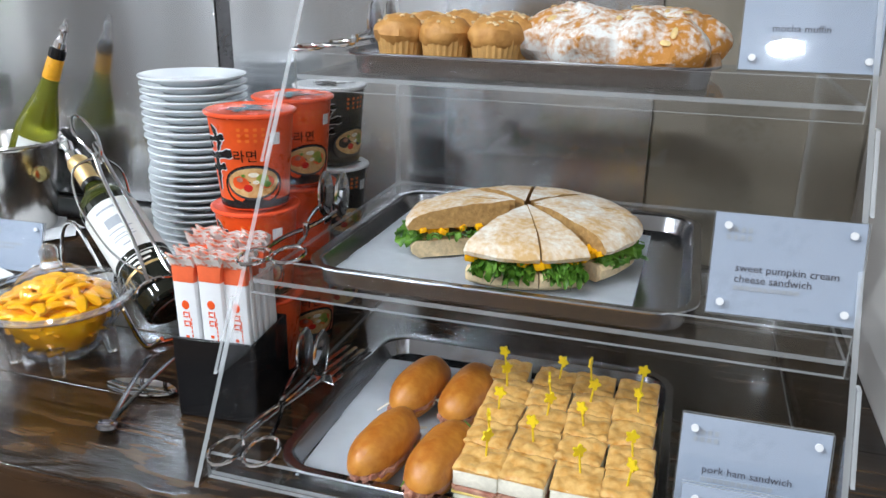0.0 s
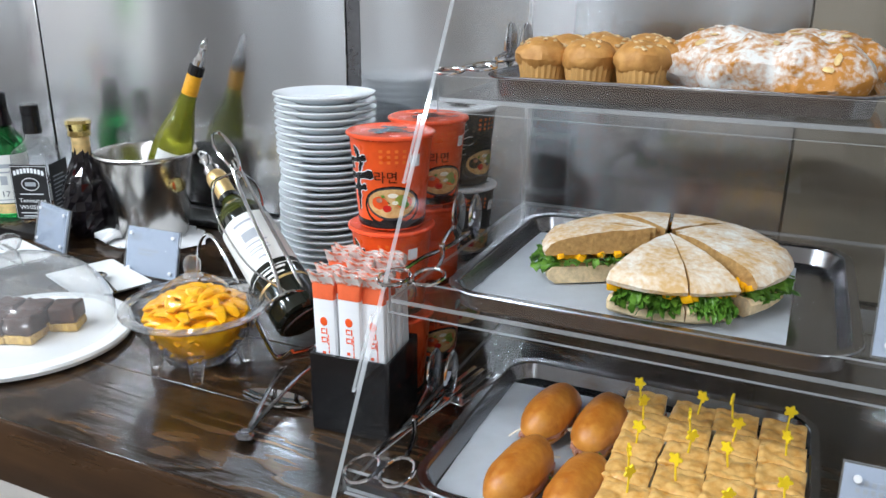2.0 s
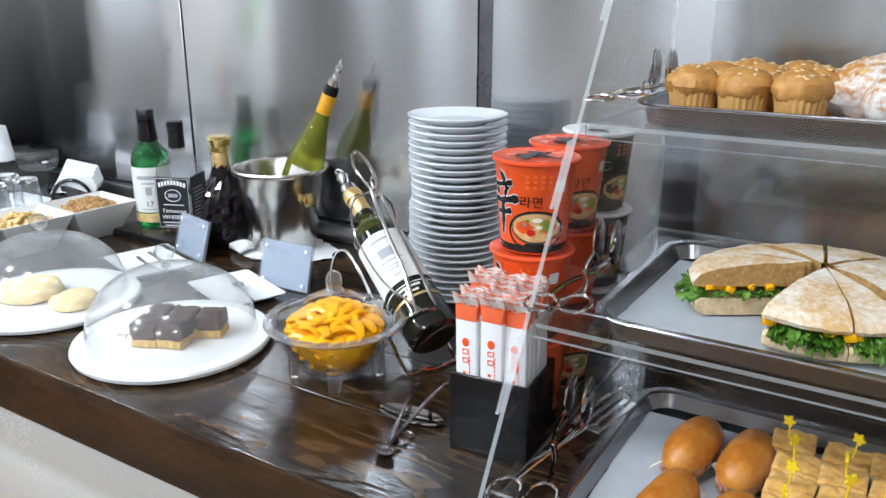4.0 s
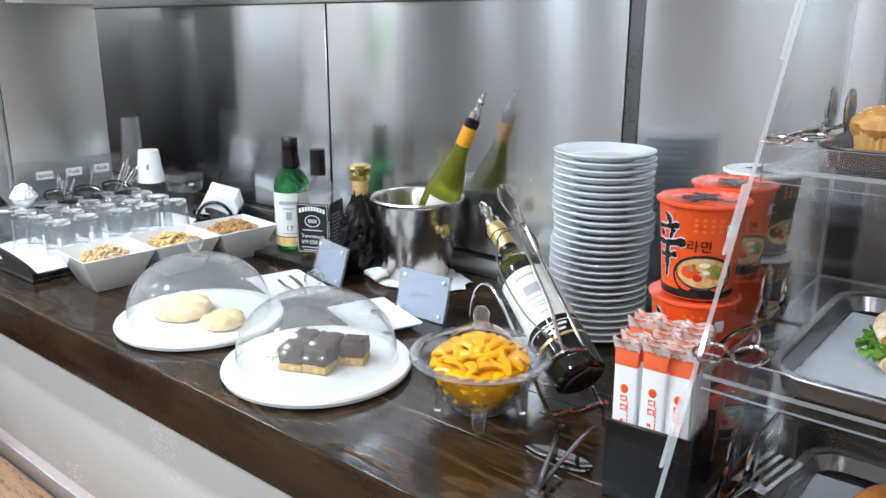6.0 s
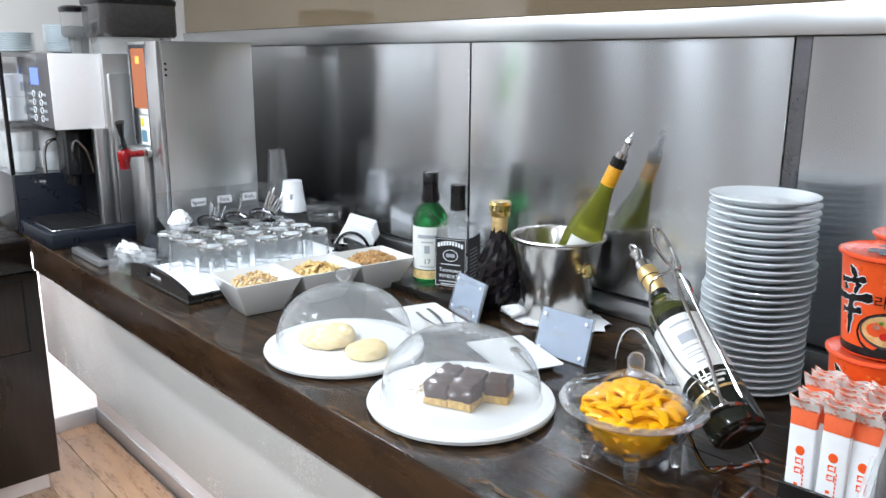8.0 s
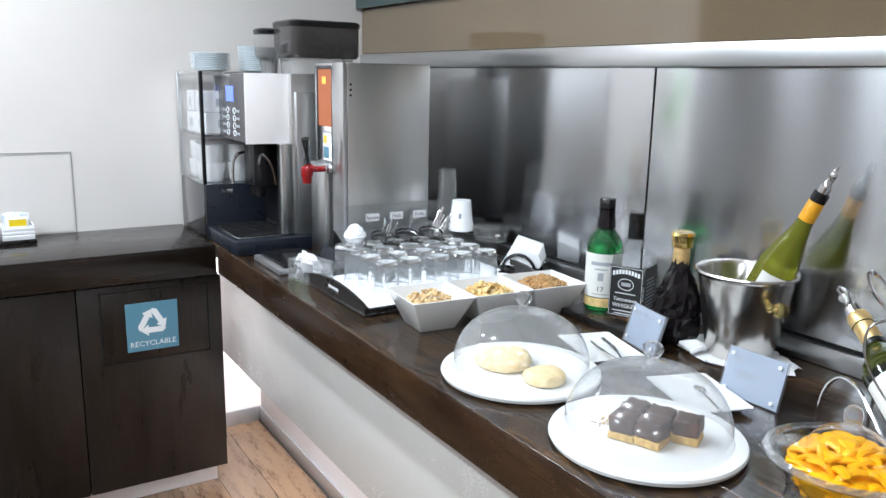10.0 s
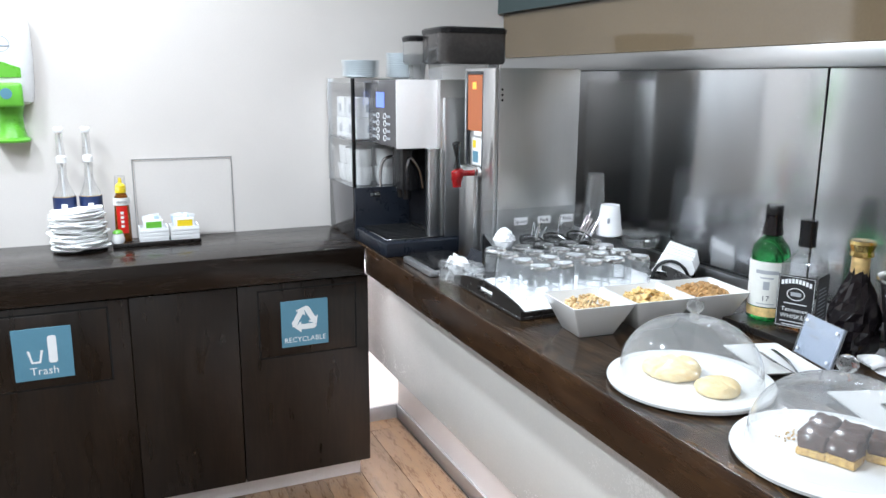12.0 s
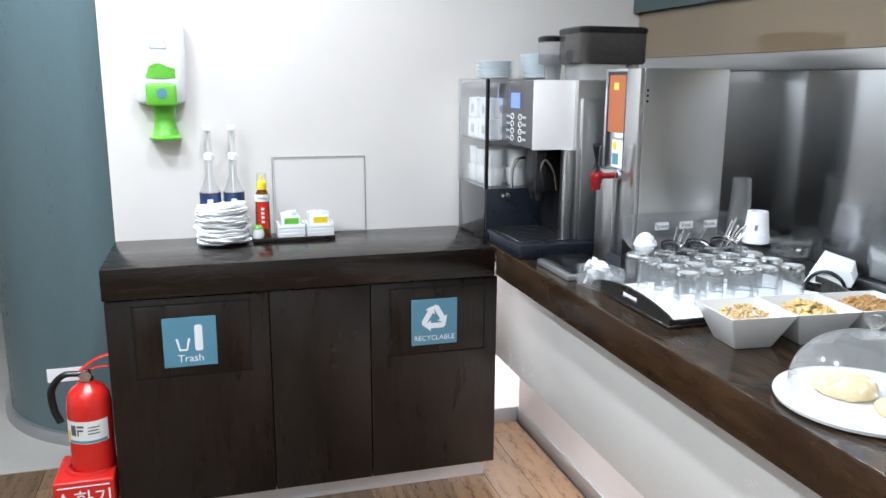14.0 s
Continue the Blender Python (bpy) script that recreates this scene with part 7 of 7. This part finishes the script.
# ---------- things on the bin cabinet ----------
def sanitizer():
    t = thing("soap_dispenser", pose(-2.889, -0.17, 0), "white and green wall hand-sanitizer dispenser", "dispenser")
    def lp(z, w, d, y=0.0):
        pts = rrect(w, d * 2, min(w, d) * 0.55, 5)
        return [(max(0.0005, p[1]), p[0] + y, z) for p in pts]
    part("housing", loft(B(), [lp(1.325, 0.13, 0.05, -0.008), lp(1.333, 0.155, 0.068, -0.008), lp(1.36, 0.168, 0.078, -0.008), lp(1.47, 0.176, 0.085, -0.008), lp(1.565, 0.172, 0.08, -0.008), lp(1.6, 0.158, 0.068, -0.008), lp(1.613, 0.135, 0.048, -0.008), lp(1.616, 0.1, 0.03, -0.008)]), PLASTIC_W, t)
    part("window", loft(B(), [[(0.081 + 0.006 * math.sin(math.pi * k / 15), -0.05 + 0.096 * k / 15, z + (0.008 * math.sin(k * 0.42 - 1.2) if z > 1.43 else 0)) for k in range(16)] + [(0.07, 0.046 - 0.096 * k / 15, z) for k in range(16)] for z in (1.41, 1.45)]), LIME, t, "green level window with a wavy top")
    fr = part("push_plate", box(B(), 0.07, 0.097, -0.05, 0.046, 1.318, 1.394, 0.01, 3), LIME, t, "green push plate")
    part("badge", lathe(B(), [(0, 0), (0.017, 0), (0.017, 0.0015), (0, 0.0015)], 20, Matrix.Translation((0.0975, 0, 1.36)) @ pose(0, 0, 0, 0, 90, 0)), BLUE_SIGN, fr)
    part("drip_catcher", loft(B(), [lp(1.205, 0.1, 0.085), lp(1.212, 0.104, 0.088), lp(1.22, 0.084, 0.066), lp(1.25, 0.07, 0.05), lp(1.29, 0.07, 0.05), lp(1.324, 0.084, 0.055)]), LIME, t)
    part("logo_bar", box(B(), 0.083, 0.0855, -0.03, 0.024, 1.503, 1.509, 0.001, 1), INK_LIGHT, t)
    part("logo_ring", tube(B(), [(0.084, -0.004 + 0.026 * math.cos(q * 0.314), 1.512 + 0.024 * math.sin(q * 0.314)) for q in range(20)], 0.0014, 6, True), INK_LIGHT, t)
    part("sensor_dot", box(B(), 0.076, 0.0785, -0.052, -0.044, 1.565, 1.57), INK, t, smooth=False)


sanitizer()
for i, y in enumerate((-0.035, 0.045)):
    t = thing("syrup_bottle", pose(-2.83, y, C + 0.0005), "clear syrup bottle with navy label and white pump", "bottle", "syrup bottles")
    part("glass_body", lathe(B(), [(0, 0.004), (0.034, 0), (0.036, 0.004), (0.036, 0.15), (0.033, 0.175), (0.02, 0.205), (0.0135, 0.225), (0.013, 0.28), (0, 0.281)], 28), THIN_GLASS, t, shadow=False)
    part("syrup", lathe(B(), [(0, 0.006), (0.034, 0.006), (0.034, (0.06, 0.085)[i]), (0, (0.06, 0.085)[i])], 24), (AMBER_PALE, WHISKY)[i], t, "amber syrup")
    part("dip_tube", tube(B(), [(0, 0, 0.02), (0, 0, 0.28)], 0.0035, 8), PLASTIC_W, t)
    lb = curved_label(t, "label", 0.0366, 0.03, 0.172, -100, 80, SYRUP_BLUE)
    curved_label(lb, "gold_line", 0.0369, 0.1695, 0.1715, -98, 78, GOLD)
    curved_label(lb, "emblem", 0.0369, 0.125, 0.148, -16, 12, LABEL, 4)
    part("pump_collar", lathe(B(), [(0.013, 0.281), (0.017, 0.282), (0.016, 0.3), (0.008, 0.306), (0.0, 0.307)], 20), PLASTIC_W, t)
    part("pump_sleeve", lathe(B(), [(0.0125, 0.3075), (0.0135, 0.308), (0.0105, 0.378), (0.0, 0.379)], 20), THIN_GLASS, t, shadow=False)
    part("pump_rod", tube(B(), [(0, 0, 0.3075), (0, 0, 0.378)], 0.0032, 8), PLASTIC_W, t)
    part("pump_head", box(B(), -0.012, 0.028, -0.014, 0.014, 0.3795, 0.399, 0.005), PLASTIC_W, t)
rnd = random.Random(77)
for k in range(13):
    n, rings = 40, []
    for f, z in ((0.85, 0.0), (0.99, 0.003), (1.03, 0.0085), (0.9, 0.0105), (0.5, 0.0125), (0.1, 0.0125)):
        ring = []
        for q in range(n):
            a = 2 * math.pi * q / n
            u = Vector((math.cos(a) * 1.4, math.sin(a) * 1.4, k * 3.0))
            r = 0.083 * f * (1 + 0.13 * noise.noise(u) + 0.05 * noise.noise(u * 4))
            ring.append((r * math.cos(a), r * 1.04 * math.sin(a), z + 0.006 * f * noise.noise(u * 1.3 + Vector((5, 0, 0))) + 0.0018 * f * noise.noise(u * 5)))
        rings.append(ring)
    solid("cloth_napkin", loft(B(), rings), CLOTH, "crumpled white round cloth in a pile", "napkin", "pile of white cloths", m=pose(-2.755, 0.0, C + 0.006 + 0.0092 * k, rnd.uniform(-3, 3), rnd.uniform(-3, 3), 70 * k))
solid("cloth_plate", lathe(B(), [(0, 0.0006), (0.05, 0.0006), (0.083, 0.004), (0.085, 0.0055), (0.05, 0.003), (0, 0.003)], 40), BLACK_WOOD, "dark round plate under a pile of white cloths", "plate", m=pose(-2.755, 0.0, C))
bm = loft(B(), [[(x, y, 0.002 + 0.006 * noise.noise(Vector((x * 40, y * 40, z * 90))) + z) for x, y in ((-0.07, -0.06), (-0.02, -0.075), (0.05, -0.05), (0.085, 0.0), (0.06, 0.06), (0.0, 0.085), (-0.05, 0.05), (-0.08, 0.0))] for z in (0.0, 0.008, 0.012)])
solid("cloth_napkin", bm, CLOTH, "folded white cloth lying on a pile", "napkin", "pile of white cloths", m=pose(-2.752, 0.0, C + 0.125, 3, -4, 20))
ct = solid("condiment_tray", box(B(), -2.83, -2.735, 0.1, 0.385, C + 0.0005, C + 0.013, 0.002), BLACK_WOOD, "small black tray under the condiments", "tray")
for i, y in enumerate((0.232, 0.333)):
    t = thing("sachet_box", pose(-2.782, y, C + 0.0135), "white box of sweetener sachets", "box", "sachet boxes")
    bm = B()
    for x0, x1, y0, y1 in ((-0.04, 0.04, -0.047, -0.044), (-0.04, 0.04, 0.044, 0.047), (-0.04, -0.037, -0.0438, 0.0438), (0.037, 0.04, -0.0438, 0.0438), (-0.0368, 0.0368, -0.0438, 0.0438)):
        box(bm, x0, x1, y0, y1, 0, 0.045 if x0 != -0.0368 else 0.004)
    part("tub", bm, PLASTIC_W, t, smooth=False)
    for q in range(3):
        part("rib", box(B(), 0.0402, 0.042, -0.047, 0.047, 0.006 + 0.0125 * q, 0.0145 + 0.0125 * q, 0.0006, 1), PLASTIC_W, t)
    rnd = random.Random(i)
    pk = thing("sachet_pack", pose(-2.752, y, C + 0.04), ("white and green pack of sweetener", "white and yellow pack of sugar sticks")[i] + " in the tub", "sachets", "sachet packs")
    part("pack", box(B(), -0.006, 0.004, -0.031, 0.031, 0, 0.046, 0.002), PAPER, pk)
    part("colour_panel", box(B(), 0.0042, 0.005, -0.024, 0.026, 0.006, 0.04, 0.0003, 1), (LIME, YELLOW)[i], pk)
    for k in range(9):
        mm = (PAPER, SKY_PAPER, PARCH)[k % 3]
        sx = -0.032 + 0.0062 * k
        solid("sachet", box(B(), -0.001, 0.001, -0.019, 0.019, 0, 0.066, 0.0006, 1), mm, "paper sweetener sachet in a white box", "sachet", "sweetener sachets", m=pose(-2.782, y, C + 0.028) @ pose(sx, rnd.uniform(-0.016, 0.016), 0.002, rnd.uniform(-12, 12), rnd.uniform(-14, 14), rnd.uniform(-10, 10)))
hb = thing("honey_bottle", pose(-2.79, 0.138, C + 0.0135), "honey squeeze bottle with red label and yellow cap", "bottle")
part("honey_body", lathe(B(), [(0, 0), (0.024, 0), (0.026, 0.005), (0.025, 0.09), (0.022, 0.15), (0.015, 0.165), (0, 0.166)], 24), WHISKY, hb)
hl = curved_label(hb, "label", 0.0265, 0.03, 0.122, -42, 36, RED, 10)
for z0 in (0.05, 0.065, 0.08, 0.095):
    curved_label(hl, "label_print", 0.0268, z0, z0 + 0.009, -14, 8, LABEL, 4)
tab = curved_label(hb, "word_band", 0.0262, 0.125, 0.15, -120, 80, LABEL)
lettering("word", "Honey", 0.016, INK, tab, Matrix.Translation((0.0266, 0, 0.132)) @ pose(0, 0, 0, 90, 0, 90), wide=0.8)
part("clear_cap", lathe(B(), [(0.0185, 0.172), (0.019, 0.173), (0.0165, 0.222), (0, 0.223)], 20), THIN_GLASS, hb, shadow=False)
part("cap", lathe(B(), [(0.0155, 0.166), (0.018, 0.167), (0.017, 0.19), (0.006, 0.198), (0.005, 0.215), (0, 0.216)], 20), YELLOW, hb)
sj = thing("salt_pot", pose(-2.755, 0.118, C + 0.0135), "small white pot with green lid", "pot")
part("pot", lathe(B(), [(0, 0), (0.018, 0), (0.022, 0.012), (0.017, 0.032), (0, 0.033)], 20), PORC, sj)
part("lid", lathe(B(), [(0.0165, 0.0335), (0.0175, 0.036), (0.012, 0.044), (0, 0.046)], 20), LIME, sj)

# ---------- fire extinguisher ----------
EX, EY = -2.53, -0.447
bs = thing("extinguisher_stand", pose(EX, EY, 0), "red plastic fire extinguisher stand with white lettering", "stand")
part("box", box(B(), -0.1, 0.1, -0.098, 0.078, 0.0005, 0.195, 0.008, 3), RED, bs)
part("ring", lathe(B(), [(0.062, 0.1955), (0.076, 0.1955), (0.074, 0.204), (0.062, 0.204)], 32), RED, bs)
lettering("words", "소화기", 0.062, WHITE_INK, bs, Matrix.Translation((0.1012, -0.012, 0.112)) @ pose(0, 0, 0, 90, 0, 90))
part("white_line", box(B(), 0.1002, 0.1012, -0.085, 0.065, 0.175, 0.179), WHITE_INK, bs, smooth=False)
ex = thing("fire_extinguisher", pose(EX, EY + 0.012, 0.1965) @ Matrix.Diagonal((1.12, 1.12, 0.86, 1)), "red fire extinguisher with black hose and label", "fire extinguisher")
part("cylinder", lathe(B(), [(0, 0), (0.05, 0), (0.058, 0.008), (0.059, 0.02), (0.059, 0.25), (0.055, 0.285), (0.043, 0.312), (0.025, 0.325), (0.022, 0.335), (0, 0.336)], 40), RED, ex)
el = curved_label(ex, "label", 0.0596, 0.12, 0.205, -85, 55, LABEL)
curved_label(el, "yellow_field", 0.06, 0.13, 0.165, -85, -55, YELLOW, 4)
for a0, a1, z0, z1 in ((-48, -32, 0.15, 0.19), (-28, -10, 0.182, 0.19), (-28, -12, 0.168, 0.175), (-28, -24, 0.15, 0.168), (0, 30, 0.18, 0.184), (0, 26, 0.168, 0.172), (0, 30, 0.156, 0.16)):
    curved_label(el, "label_print", 0.0601, z0, z1, a0, a1, INK, 4)
curved_label(el, "blue_strip", 0.06, 0.122, 0.132, -60, 50, BLUE_SIGN, 8)
part("valve", lathe(B(), [(0, 0.3365), (0.018, 0.3365), (0.018, 0.352), (0.012, 0.356), (0.012, 0.38), (0, 0.381)], 20), CHROME, ex)
part("gauge", lathe(B(), [(0, 0), (0.016, 0), (0.016, 0.012), (0, 0.013)], 20, Matrix.Translation((0.013, 0, 0.36)) @ pose(0, 0, 0, 0, 90, 0)), CHROME, ex)
part("lever", tube(B(), curve_pts([(0, -0.015, 0.375), (0, 0.03, 0.415), (0, 0.075, 0.43)], 4), [0.007] * 9, 8, flat=0.5), RED, ex)
part("carry_handle", tube(B(), curve_pts([(0, -0.01, 0.37), (0, 0.04, 0.385), (0, 0.08, 0.38)], 4), [0.007] * 9, 8, flat=0.5), RED, ex)
part("hose", tube(B(), curve_pts([(0, -0.016, 0.362), (0, -0.06, 0.36), (0.0, -0.092, 0.31), (0.005, -0.09, 0.24), (0.015, -0.074, 0.19)], 6), 0.0105, 12), BLACK, ex)

tag = thing("inspection_tag", pose(EX - 0.075, EY - 0.05, 0.46, 0, 0, 0), "white paper tag hanging behind the extinguisher hose", "tag")
part("card", box(B(), 0, 0.001, -0.065, 0.045, 0.0, 0.045), PAPER, tag, smooth=False)
part("string", tube(B(), [(0.001, 0.04, 0.044), (0.03, 0.055, 0.05), (0.06, 0.055, 0.052)], 0.001, 6), PAPER, tag)

# ---------- grey stone floor round the pillar ----------
solid("floor_stone", box(B(), -5.79, -2.945, -3.88, -0.366, -0.005, 0.003), STONE, "grey stone floor round the pillar", "floor", kind="structure", smooth=False)

# ---------- floor planks ----------
fl = bpy.data.objects["floor"]
PW, PL = 0.14, 0.9
pk = mesh_of(box(B(), -PL / 2 + 0.0008, PL / 2 - 0.0008, -PW / 2 + 0.0008, PW / 2 - 0.0008, -0.0055, 0.0, 0.0008, 1), "plank", PLANK)
row = 0
y = 1.15 - PW / 2
while y > -1.35:
    x = 3.05 - 0.3 * (row % 3)
    while x > -3.3:
        ob = new("plank", pk)
        ob.parent = fl
        ob.matrix_basis = pose(x, y, 0, 0, 0, 180 * (row % 2))
        x -= PL
    row += 1
    y -= PW
bm = B()
for x0 in range(12):
    for r in range(10):
        box(bm, -5.8 + 0.78 * x0 + 0.0008, -5.8 + 0.78 * (x0 + 1) - 0.0008, -1.38 - 0.25 * (r + 1) + 0.0008, -1.38 - 0.25 * r - 0.0008, -0.0055, 0.0)
tagged(part("planks", bm, PLANK, fl, smooth=False), kind="stuff")
